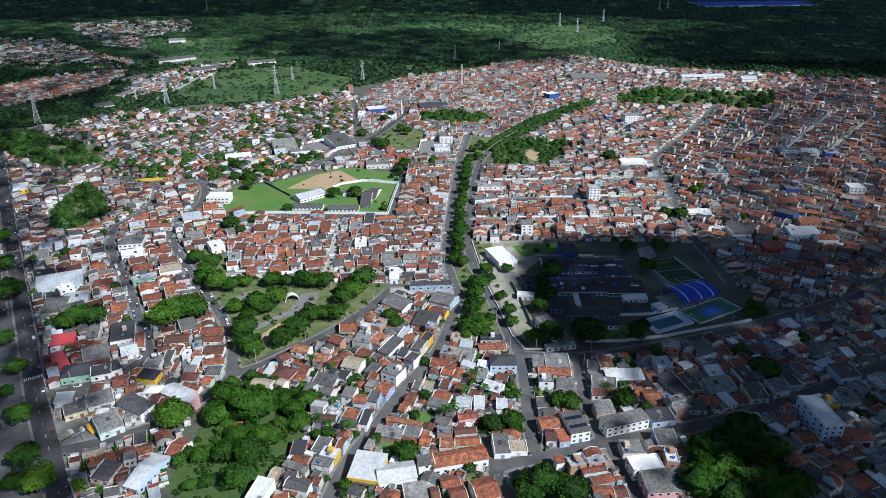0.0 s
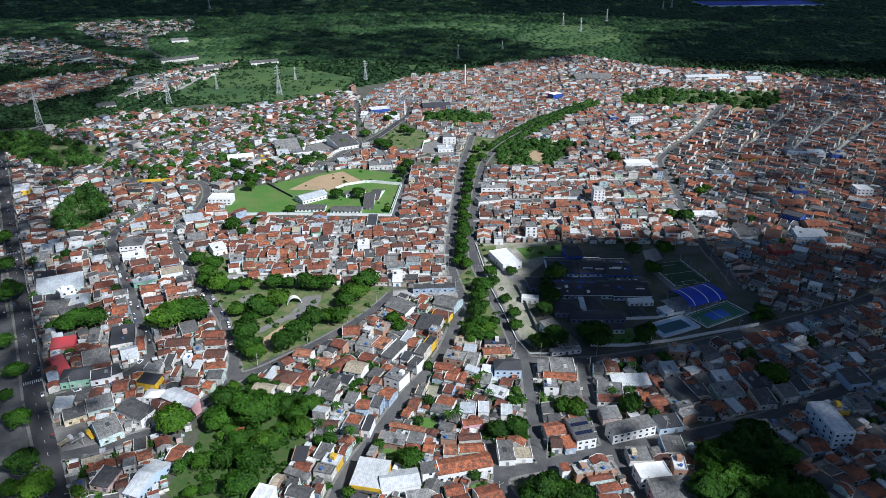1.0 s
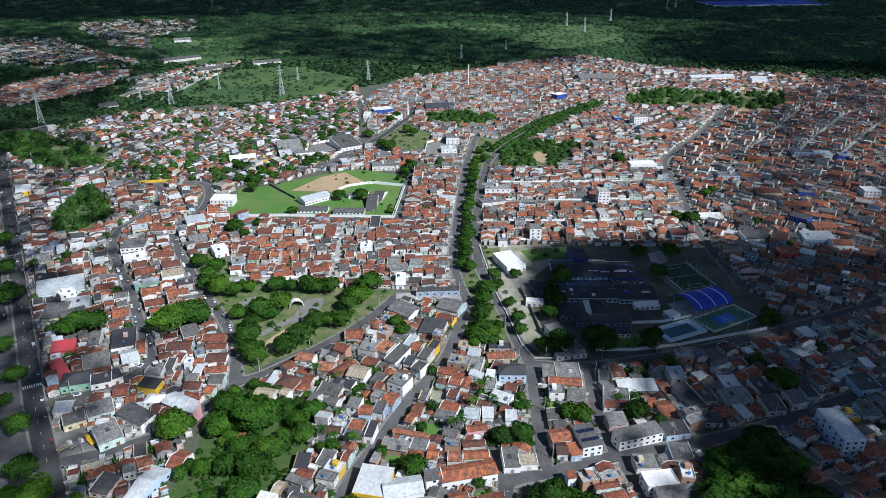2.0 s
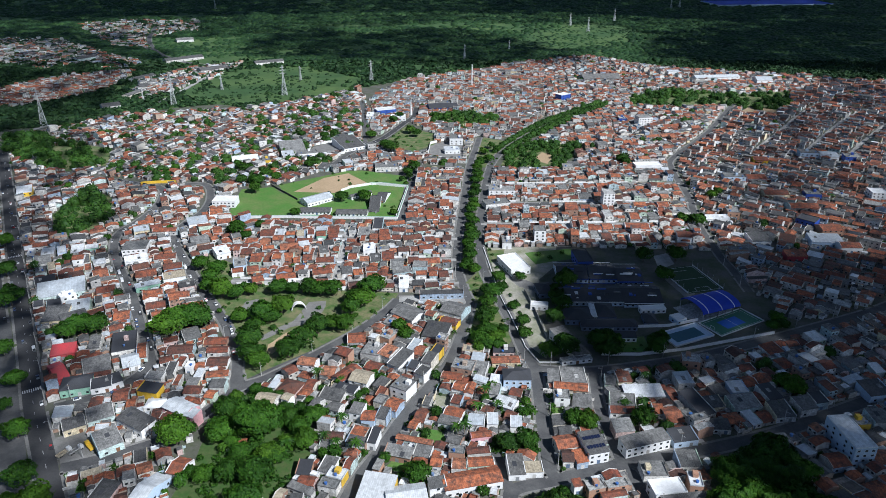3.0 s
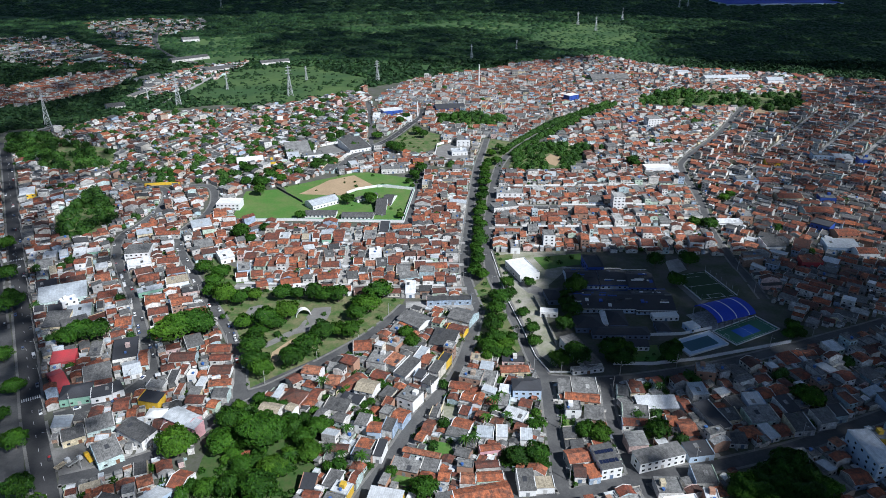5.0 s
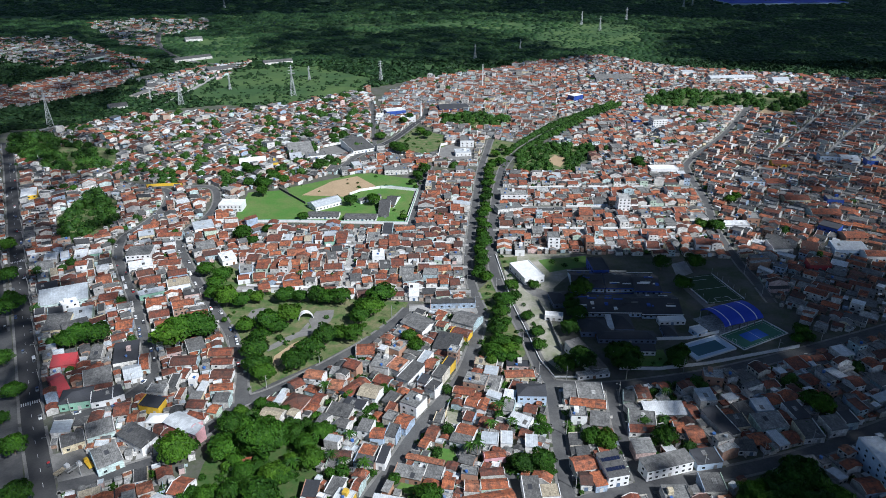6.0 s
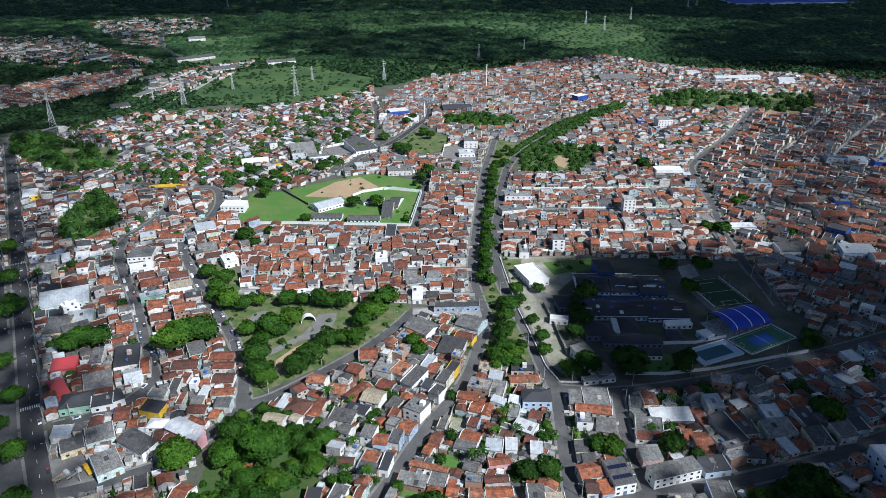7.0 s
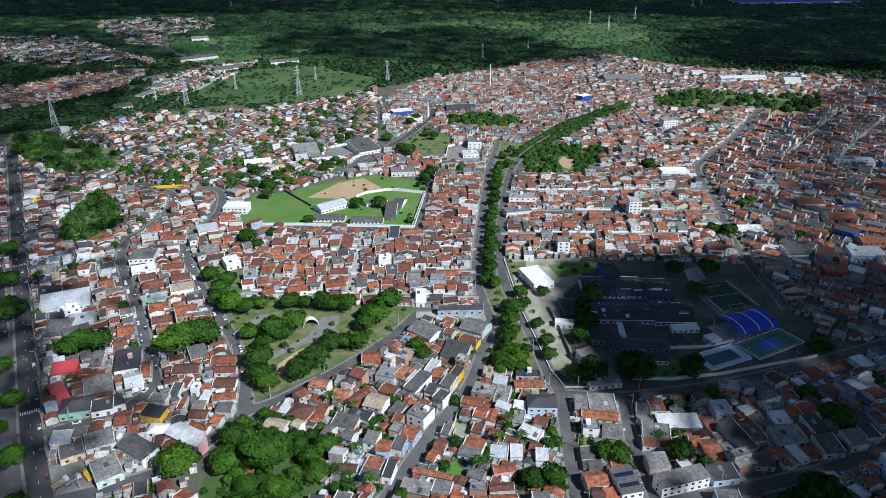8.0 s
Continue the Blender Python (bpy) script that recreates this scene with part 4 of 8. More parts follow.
def house_pieces(w, d, floors, roof, rng, raw=.3):
    """The pieces of one house, front at -y: a list of (name, shape, material)."""
    h = 2.9 * floors + .3
    out = []
    mat = {"gable": TILE if rng.random() < .86 else SHEET, "hip": TILE, "shed": SHEET if rng.random() < .64 else (TILE if rng.random() < .6 else METAL), "flat": SLAB}[roof]
    kind = rng.random()
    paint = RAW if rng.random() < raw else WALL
    front = -d / 2
    if kind < .38 and d > 8 and floors == 1:
        cut = -d / 2 + d * rng.uniform(.25, .4)
        front = -d / 2
        volume(out, -w / 2, w / 2, cut, d / 2, 0, h, roof, mat, rng, paint)
        a, b = (-w / 2, w / 2) if rng.random() < .5 else (-w / 2, w * rng.uniform(0, .25))
        volume(out, a, b, -d / 2, cut - .05, 0, h - .75, "shed", rng.choice((SHEET, SHEET, TILE, mat)), rng, paint, tag="porch_")
        x_lim, front = (a, b), -d / 2
    elif kind < .6 and floors >= 2 and w > 7:
        cut = w * rng.uniform(-.1, .2)
        volume(out, -w / 2, cut, -d / 2, d / 2, 0, h, roof, mat, rng, paint)
        volume(out, cut + .05, w / 2, -d / 2, d / 2, 0, h - 2.9, rng.choice(("flat", "flat", "shed", "gable")), rng.choice((SLAB, SHEET, TILE)), rng, paint, tag="side_")
        x_lim = (-w / 2, cut)
    else:
        volume(out, -w / 2, w / 2, -d / 2, d / 2, 0, h, roof, mat, rng, paint)
        x_lim = (-w / 2, w / 2)
    if roof == "flat" and rng.random() < .6:
        x, y = rng.uniform(x_lim[0] * .5, x_lim[1] * .5), rng.uniform(0, d / 4)
        out.append(("water_tank", Shape().tube((x, y, h), (x, y, h + 1.3), .8, .95, 10), TANK))
    a, b = x_lim
    n = 1 if b - a < 5 else 2 if b - a < 9 else 3
    for k in range(floors):
        z = 2.9 * k + 1.0
        for face in (-1, 1):
            for i in range(n):
                x = a + (i + .5) / n * (b - a) + rng.uniform(-.3, .3)
                if face < 0 and k == 0 and i == 0:
                    out.append(("door", Shape().box(x - .55, x + .55, front - .06, front + .1, 0, 2.15), DOOR))
                    continue
                y = face * d / 2
                out.append(("window", Shape().box(x - .65, x + .65, y - .06, y + .06, z, z + 1.05), GLASS))
        for face in (-1, 1):
            if rng.random() < .45:
                y, x = rng.uniform(0, d / 4), face * w / 2 if face * w / 2 in (a, b) else (a if face < 0 else b)
                out.append(("window", Shape().box(x - .06, x + .06, y - .6, y + .6, z, z + 1.05), GLASS))
    return out


LOOKS = {"gable": "with a clay tile gable roof", "hip": "with a hipped clay tile roof", "shed": "under a single-pitch weathered roof", "flat": "with a flat concrete roof terrace"}
rng_city = random.Random(7)
TEMPLATES = {}


def template(w, d, floors, roof):
    """House models by size class; each is made once for the near streets."""
    key = (w, d, floors, roof)
    if key not in TEMPLATES:
        rng = random.Random(hash((w, d, floors)) % 9999 + len(roof))
        TEMPLATES[key] = [house_pieces(w, d, floors, roof, rng), None]
    return TEMPLATES[key]


def near_house(w, d, floors, roof, m):
    made = template(w, d, floors, roof)
    if made[1] is None:
        size = ("", "single-storey", "two-storey", "three-storey")[floors]
        ob = thing("house", size + " plastered brick house " + LOOKS[roof], "house", m, "houses in the streets")
        for name, shape, mat in made[0]:
            part(name, shape, mat, ob)
        made[1] = ob
        return ob
    return copy_thing(made[1], m)


FAR_MATS = [BEIGE, RAW, WALL, TILE, SHEET, SLAB, METAL, GLASS, DOOR, TANK]


class Crowd:
    """Many far houses in one mesh."""
    def __init__(self):
        self.v, self.f, self.s, self.n = [], [], [], 0

    def put(self, pieces, x, y, ang):
        c, s = math.cos(ang), math.sin(ang)
        for name, shape, mat in pieces:
            a = np.array(shape.v)
            self.v.append(np.stack([x + a[:, 0] * c - a[:, 1] * s, y + a[:, 0] * s + a[:, 1] * c, a[:, 2]], 1))
            self.f += [tuple(i + self.n for i in f) for f in shape.f]
            self.s += [FAR_MATS.index(mat)] * len(shape.f)
            self.n += len(a)

    def finish(self, name, label):
        if self.n:
            tagged(add_mesh(name, np.concatenate(self.v).tolist(), self.f, FAR_MATS, self.s), label, "houses", kind="stuff")


near_count = [0]
house_count = [0]
NEAR_MOST = 30


def free_spot(cx, cy, w, d, ang, mask):
    """Whether a footprint is free and in the quarter; if so it is taken."""
    c, s = math.cos(ang), math.sin(ang)
    for fx, fy in ((0, 0), (-.5, -.5), (.5, -.5), (.5, .5), (-.5, .5), (0, .5), (0, -.5)):
        ix, iy = int(cx + fx * w * c - fy * d * s - GX0), int(cy + fx * w * s + fy * d * c - GY0)
        if not (0 <= ix < GW and 0 <= iy < GH) or taken[ix, iy] or (fx == fy == 0 and not mask[ix, iy]):
            return False
    nx, ny = max(3, int(w / 0.7)), max(3, int(d / 0.7))
    fx, fy = np.meshgrid(np.linspace(-w / 2, w / 2, nx), np.linspace(-d / 2, d / 2, ny), indexing="ij")
    ix, iy = (cx + fx * c - fy * s - GX0).astype(int), (cy + fx * s + fy * c - GY0).astype(int)
    if ix.min() < 0 or iy.min() < 0 or ix.max() >= GW or iy.max() >= GH:
        return False
    if taken[ix, iy].any() or not mask[ix[nx // 2, ny // 2], iy[nx // 2, ny // 2]]:
        return False
    taken[ix, iy] = True
    return True


def settle(crowd, cx, cy, w, d, ang, tall, roofs, near_y, rng, raw=.3):
    w, d = w + .5, d + .5
    r = rng.random()
    floors = 1 if r > tall else (2 if r > tall * 0.15 else 3)
    r = rng.random()
    roof = "gable" if r < roofs[0] else "hip" if r < roofs[0] + roofs[1] else "shed" if r < sum(roofs[:3]) else "flat"
    house_count[0] += 1
    if cy < near_y and w * d > 52 and near_count[0] < NEAR_MOST:
        near_count[0] += 1
        near_house(max(5, int(w)), max(5, int(d)), floors, roof, Matrix.Translation((cx, cy, 0.03)) @ Matrix.Rotation(ang, 4, "Z"))
    else:
        crowd.put(house_pieces(w, d, floors, roof, rng, raw), cx, cy, ang)


def frontage(mask, names, roofs, tall, near_y, raw=.3):
    """Houses wall to wall along both sides of the streets."""
    rng, crowd = rng_city, Crowd()
    for nm, rw, line in ROADS:
        if nm not in names:
            continue
        side = sides(line)
        lens = np.cumsum([0] + [(b - a).length for a, b in zip(line, line[1:])])
        for q in (1, -1):
            at = rng.uniform(0, 4)
            while at < lens[-1]:
                w, d = rng.uniform(7, 14), rng.uniform(9, 16)
                i = min(int(np.searchsorted(lens, at + w / 2)), len(line) - 1)
                p, s = line[i], side[i] * q
                ang = math.atan2(s.y, s.x) - math.pi / 2
                done = False
                for cut in (1, .75, .55):
                    off = rw / 2 + (2.9 if nm.startswith(("row_lane", "east_row")) else 1.6 if rw > 5 else .7) + d * cut / 2
                    if free_spot(p.x + s.x * off, p.y + s.y * off, w, d * cut, ang, mask):
                        settle(crowd, p.x + s.x * off, p.y + s.y * off, w - .1, d * cut, ang, tall, roofs, near_y, rng, raw)
                        done = True
                        break
                at += w + (.15 if rng.random() < .85 else rng.uniform(1, 3)) if done else 2.0
    crowd.finish("street_houses", "terraces of low houses along the streets")


def district(poly, along, lot=9.0, deep=11.0, street=6.0, back=2.0, tall=0.25, full=0.95, roofs=(0.6, 0.1, 0.2, 0.1), near_y=0, gap=0.3, fill=1.0, raw=.3):
    """Rows of houses in a quarter, then smaller ones in the spaces left; along: degrees of the rows from +x."""
    mask = poly_mask(poly)
    rng = rng_city
    a = radians(along)
    u, v = np.array([math.cos(a), math.sin(a)]), np.array([-math.sin(a), math.cos(a)])
    P = np.array(poly)
    us, vs = P @ u, P @ v
    crowd = Crowd()

    row, y = 0, vs.min()
    while y < vs.max():
        dd = deep * rng.uniform(.92, 1.05)
        x = us.min() + rng.uniform(0, 4)
        while x < us.max():
            w, d = lot * rng.uniform(0.7, 1.25), dd * rng.uniform(0.8, 1.03)
            cx, cy = u * (x + w / 2) + v * (y + dd / 2)
            x += w + (gap if rng.random() < 0.8 else rng.uniform(1, 3))
            ang = a + (0 if row % 2 == 0 else math.pi) + rng.uniform(-.07, .07)
            if rng.random() < .12:
                ang += math.pi / 2
                w, d = d * .9, w * .9
            if rng.random() < full and free_spot(cx, cy, w, d, ang, mask):
                settle(crowd, cx, cy, w, d, ang, tall, roofs, near_y, rng, raw)
        y += dd + (back if row % 2 == 0 else street)
        row += 1
    for first in (True, False):
        cells = np.argwhere(mask & ~taken)
        if not len(cells):
            break
        cells = cells[np.random.RandomState(len(cells)).permutation(len(cells))][:int(fill * (9000 if first else 14000))]
        for k, (ix, iy) in enumerate(cells.tolist()):
            q = 1 - k / len(cells)
            w, d = (rng.uniform(4.5, 6.5 + 4 * q), rng.uniform(5, 7 + 5 * q)) if first else (rng.uniform(1.8, 2.5 + 3 * q), rng.uniform(2, 2.6 + 3 * q))
            cx, cy = ix + GX0 + rng.random(), iy + GY0 + rng.random()
            ang = a + rng.choice((0, .5, 1, 1.5)) * math.pi + rng.uniform(-.06, .06)
            if first and free_spot(cx, cy, w, d, ang, mask):
                settle(crowd, cx, cy, w, d, ang, tall * .5, roofs, near_y, rng, raw)
            elif not first and rng.random() < .75 and free_spot(cx, cy, w, d, ang, mask):
                lean = []
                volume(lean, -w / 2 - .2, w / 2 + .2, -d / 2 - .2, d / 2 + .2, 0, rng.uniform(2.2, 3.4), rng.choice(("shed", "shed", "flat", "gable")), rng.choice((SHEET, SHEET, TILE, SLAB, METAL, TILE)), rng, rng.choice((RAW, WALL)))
                crowd.put(lean, cx, cy, ang)
    crowd.finish("houses", "dense low houses with clay tile and grey sheet roofs")


# ---- trees ----
def blob_dir(rng):
    z, a = rng.uniform(-1, 1), rng.uniform(0, 6.2832)
    r = math.sqrt(1 - z * z)
    return Vector((r * math.cos(a), r * math.sin(a), z))


def crown_shape(radius, tall, base, leaves, size, rng):
    """Small leaf clumps over a bumpy, uneven crown, with a thinner inner layer."""
    s = Shape()
    off = Vector((rng.uniform(0, 90), rng.uniform(0, 90), rng.uniform(0, 90)))
    for k in range(leaves):
        d = blob_dir(rng)
        if d.z < -.3:
            d.z = -d.z
        swell = .86 + .42 * noise.noise(d * 1.7 + off) + .26 * noise.noise(d * 4.1 + off)
        deep = 1.0 if k % 4 else rng.uniform(.7, .95)
        p = Vector((d.x * radius, d.y * radius, d.z * tall * .55)) * swell * deep + Vector((0, 0, base + tall * .45))
        n = (d + blob_dir(rng) * .6).normalized()
        t = Matrix.Rotation(rng.uniform(0, 6.28), 3, n) @ n.orthogonal().normalized()
        b = n.cross(t)
        q = size * rng.uniform(.65, 1.3)
        s.add([p - t * q, p - b * q * .6 + n * q * .15, p + t * q, p + b * q * .6 + n * q * .15], [(0, 1, 2), (0, 2, 3)])
    return s


def tree_model(radius, tall, trunk, leaves, size, rng, label):
    ob = thing("tree", label, "tree", Matrix())
    t = Shape().tube((0, 0, -.1), (.1, 0, trunk), radius * .06, radius * .045, 7)
    for i in range(5):
        a = i * 1.257 + rng.uniform(-.3, .3)
        t.tube((.1, 0, trunk - .2), (math.cos(a) * radius * .5, math.sin(a) * radius * .5, trunk + tall * .4), radius * .035, radius * .012, 5)
    part("trunk", t, BARK, ob)
    part("crown", crown_shape(radius, tall, trunk - .6, leaves, size, rng), LEAF, ob)
    return ob


def palm_model(rng):
    ob = thing("palm_tree", "coconut palm with arching green fronds", "palm", Matrix())
    t = Shape()
    for i in range(5):
        t.tube((.12 * i * i * .3, 0, 1.6 * i), (.12 * (i + 1) ** 2 * .3, 0, 1.6 * (i + 1)), .2 - .015 * i, .185 - .015 * i, 7)
    part("trunk", t, BARK, ob)
    top = Vector((.9, 0, 8))
    s = Shape()
    for i in range(16):
        a, up = i * 2.4, rng.uniform(.1, .9)
        prev, d = top, Vector((math.cos(a), math.sin(a), up)).normalized()
        for k in range(6):
            nxt = prev + d * .75
            side = d.cross(Vector((0, 0, 1))).normalized() * (.55 - .07 * k)
            n0 = Vector((0, 0, .12))
            s.add([prev, prev + side - n0 * 2, nxt + side * .8 - n0 * 2, nxt, prev - side - n0 * 2, nxt - side * .8 - n0 * 2], [(0, 1, 2, 3), (0, 3, 5, 4)])
            prev, d = nxt, (d + Vector((0, 0, -.28))).normalized()
    part("crown", s, LEAF, ob)
    return ob


rng_tree = random.Random(21)
TREE_KINDS = [tree_model(7, 8, 3.0, 2300, .60, rng_tree, "broad dense green street tree with a domed crown"),
              tree_model(7, 9.5, 3.0, 2300, .60, rng_tree, "tall round green tree with dark foliage"),
              tree_model(7, 6.5, 3.2, 2200, .60, rng_tree, "wide spreading green shade tree"),
              tree_model(3.2, 4.5, 1.6, 350, .59, rng_tree, "small green yard tree between houses"),
              tree_model(14, 14, 4.0, 6500, .72, rng_tree, "huge spreading green mango tree over a grove")]
PALM = palm_model(rng_tree)
used_kinds = set()


def plant(model, x, y, size, rng):
    m = Matrix.Translation((x, y, 0.0)) @ Matrix.Rotation(rng.uniform(0, 6.28), 4, "Z") @ Matrix.Diagonal((size * rng.uniform(.9, 1.1), size * rng.uniform(.9, 1.1), size * rng.uniform(.85, 1.1), 1))
    if model.name not in used_kinds:
        used_kinds.add(model.name)
        model.matrix_basis = m
        return model
    return copy_thing(model, m)


def free_round(x, y, r):
    ix, iy = int(x - GX0), int(y - GY0)
    return 0 <= ix < GW and 0 <= iy < GH and not taken[max(ix - r, 0):ix + r + 1, max(iy - r, 0):iy + r + 1].any()


def grow(spots, low, high, mark=True):
    for x, y in spots:
        size = rng_tree.uniform(low, high)
        if size > 10.5:
            plant(TREE_KINDS[4], x, y, size / 14, rng_tree)
        else:
            plant(rng_tree.choice(TREE_KINDS[:3]), x, y, size / 7, rng_tree)
        r = int(size * .55)
        ix, iy = int(x - GX0), int(y - GY0)
        if mark:
            taken[ix - r:ix + r, iy - r:iy + r] = True


grow(trees_park, 7, 9)
grow(trees_park_mid, 5.6, 7.4)
grow(trees_grove[:1], 13.5, 14)
grow(trees_grove[1:], 4.0, 6.0)
grow(trees_grove_big[:1], 9, 9.4)
grow(trees_grove_big[1:], 6.4, 8.4)
grow(trees_upper, 5, 7.5)
grow(trees_avenue, 6.5, 8)
grow(trees_left[:7], 8, 10)
grow(trees_left[7:], 5, 7)
grow(trees_median[:5], 5, 6.2)
grow(trees_median[5:14], 4.8, 6.0)
grow(trees_median[14:], 4.2, 5.4)
grow(trees_loop, 4, 6)
grow(trees_line[:15], 4.6, 5.8)
grow(trees_line[15:], 3.4, 4.6)
grow(trees_edge, 4, 6)
grow(trees_lot, 4.2, 5.5)
grow(trees_school, 6, 8)
grow(trees_right, 5, 6.8)
grow(trees_dark, 10.6, 12.5)
for x, y in trees_yard:
    plant(TREE_KINDS[3], x, y, rng_tree.uniform(.7, 1.3), rng_tree)
    taken[int(x - GX0) - 2:int(x - GX0) + 3, int(y - GY0) - 2:int(y - GY0) + 3] = True
grow(trees_corner, 6.5, 8)
grow(trees_field, 2.5, 4)
grow(trees_plot, 4.5, 6.5)


def scatter(poly, count, low, high, kinds, apart=4.0):
    P, made = np.array(poly), []
    for _ in range(count * 8):
        x, y = rng_tree.uniform(P[:, 0].min(), P[:, 0].max()), rng_tree.uniform(P[:, 1].min(), P[:, 1].max())
        if not inside(poly, np.array([x]), np.array([y]))[0] or any((x - a) ** 2 + (y - b) ** 2 < apart ** 2 for a, b in made):
            continue
        made.append((x, y))
        k = rng_tree.choice(kinds)
        plant(TREE_KINDS[k], x, y, rng_tree.uniform(low, high) / (7 if k < 3 else 3.2), rng_tree)
        if len(made) >= count:
            break


scatter(grove, 34, 2.6, 4.6, (0, 2, 3, 1), 5)
for x, y in palms:
    plant(PALM, x, y, rng_tree.uniform(.9, 1.2), rng_tree)
scatter(dark_grove, 10, 6, 9, (0, 1, 2), 7)
scatter(park, 9, 2, 3, (3,), 9)


# ---- woods ----
def lump_meshes(rng, kinds=6, fine=2):
    out = []
    for _ in range(kinds):
        bm = bmesh.new()
        bmesh.ops.create_icosphere(bm, subdivisions=fine, radius=1.0)
        off = Vector((rng.uniform(0, 50), rng.uniform(0, 50), rng.uniform(0, 50)))
        for v in bm.verts:
            v.co *= 1 + .5 * noise.noise(v.co * 1.9 + off) + rng.uniform(-.12, .12)
            v.co.z = v.co.z * .8 + .45
        bmesh.ops.delete(bm, geom=[f for f in bm.faces if f.calc_center_median().z < .02], context="FACES")
        bm.verts.index_update()
        out.append((np.array([v.co[:] for v in bm.verts]), np.array([[v.index for v in f.verts] for f in bm.faces])))
        bm.free()
    return out


LUMPS = lump_meshes(random.Random(5))
CORES = lump_meshes(random.Random(6), 6, 1)


def dome_meshes(rng, kinds=8, n=7):
    """Small uneven crowns of few faces, for the far plain."""
    out = []
    for _ in range(kinds):
        v = []
        for r, z in ((1.0, 0.0), (.78, .72)):
            v += [((r + rng.uniform(-.22, .22)) * math.cos(6.2832 * i / n), (r + rng.uniform(-.22, .22)) * math.sin(6.2832 * i / n), z + rng.uniform(-.12, .12) * (z > 0)) for i in range(n)]
        v.append((rng.uniform(-.2, .2), rng.uniform(-.2, .2), 1.15))
        f = []
        for i in range(n):
            j = (i + 1) % n
            f += [(i, j, n + j), (i, n + j, n + i), (n + i, n + j, 2 * n)]
        out.append((np.array(v), np.array(f)))
    return out


DOMES = dome_meshes(random.Random(8))


def lumps(name, spots, mat, label, category="woods", shapes=LUMPS):
    """spots: (x, y, z, radius, height)."""
    V, F, n = [], [], 0
    rng = random.Random(len(spots))
    for x, y, z, r, h in spots:
        v, f = shapes[rng.randrange(len(shapes))]
        a = rng.uniform(0, 6.28)
        c, s = math.cos(a), math.sin(a)
        V.append(np.stack([x + (v[:, 0] * c - v[:, 1] * s) * r, y + (v[:, 0] * s + v[:, 1] * c) * r, z + v[:, 2] * h], 1))
        F.append(f + n)
        n += len(v)
    return tri_mesh(name, np.concatenate(V), np.concatenate(F), mat, label, category, True)


def tri_mesh(name, V, F, mat, label, category, smooth=False):
    me = bpy.data.meshes.new(name)
    me.vertices.add(len(V))
    me.vertices.foreach_set("co", V.astype(np.float32).ravel())
    me.loops.add(F.size)
    me.loops.foreach_set("vertex_index", F.astype(np.int32).ravel())
    me.polygons.add(len(F))
    me.polygons.foreach_set("loop_start", np.arange(0, F.size, 3, dtype=np.int32))
    me.materials.append(mat)
    if smooth:
        me.polygons.foreach_set("use_smooth", np.ones(len(F), bool))
    me.update(calc_edges=True)
    ob = new(name, me)
    return tagged(ob, label, category, kind="stuff")


def fill_woods(poly, spacing, radius, keep=1.0, avoid=True):
    rng = random.Random(int(spacing * 100) + len(poly))
    P = np.array(poly)
    out = []
    for x in np.arange(P[:, 0].min(), P[:, 0].max(), spacing):
        for y in np.arange(P[:, 1].min(), P[:, 1].max(), spacing):
            qx, qy = x + rng.uniform(-.5, .5) * spacing, y + rng.uniform(-.5, .5) * spacing
            if rng.random() < keep and inside(poly, np.array([qx]), np.array([qy]))[0]:
                ix, iy = int(qx - GX0), int(qy - GY0)
                if avoid and 0 <= ix < GW and 0 <= iy < GH and taken[ix, iy]:
                    continue
                r = radius * rng.uniform(.55, 1.3)
                out.append((qx, qy, -.3, r, r * rng.uniform(.8, 1.15)))
    return out


def leaf_mass(name, spots, leaves, label, category="trees", mat=None):
    """Many crowns of loose leaf clumps in one mesh; spots: (x, y, z, radius, height)."""
    rng = np.random.RandomState(len(spots))
    V, F, n = [], [], 0
    for x, y, z, r, h in spots:
        m = leaves
        d = rng.normal(size=(m, 3))
        d /= np.linalg.norm(d, axis=1)[:, None]
        d[:, 2] = np.abs(d[:, 2]) * 1.0 - .15
        lob = 1 + .22 * np.sin(d[:, 0] * 5 + x) * np.cos(d[:, 1] * 5 + y)
        c = np.stack([x + d[:, 0] * r * lob, y + d[:, 1] * r * lob, z + h * .35 + d[:, 2] * h * lob], 1) + rng.normal(size=(m, 3)) * r * .07
        nrm = d + rng.normal(size=(m, 3)) * .45
        nrm /= np.linalg.norm(nrm, axis=1)[:, None]
        t = np.cross(nrm, rng.normal(size=(m, 3)))
        t /= np.linalg.norm(t, axis=1)[:, None] + 1e-9
        b = np.cross(nrm, t)
        q = (r * (1.75 if m > 100 else 2.3) / math.sqrt(m) * rng.uniform(.7, 1.4, m))[:, None]
        V.append(np.stack([c - t * q, c - b * q * .65, c + t * q, c + b * q * .65], 1).reshape(-1, 3))
        k = n + 4 * np.arange(m)[:, None]
        F.append(np.concatenate([k + [0, 1, 2], k + [0, 2, 3]]))
        n += 4 * m
    return tri_mesh(name, np.concatenate(V), np.concatenate(F), mat or LEAF, label, category)


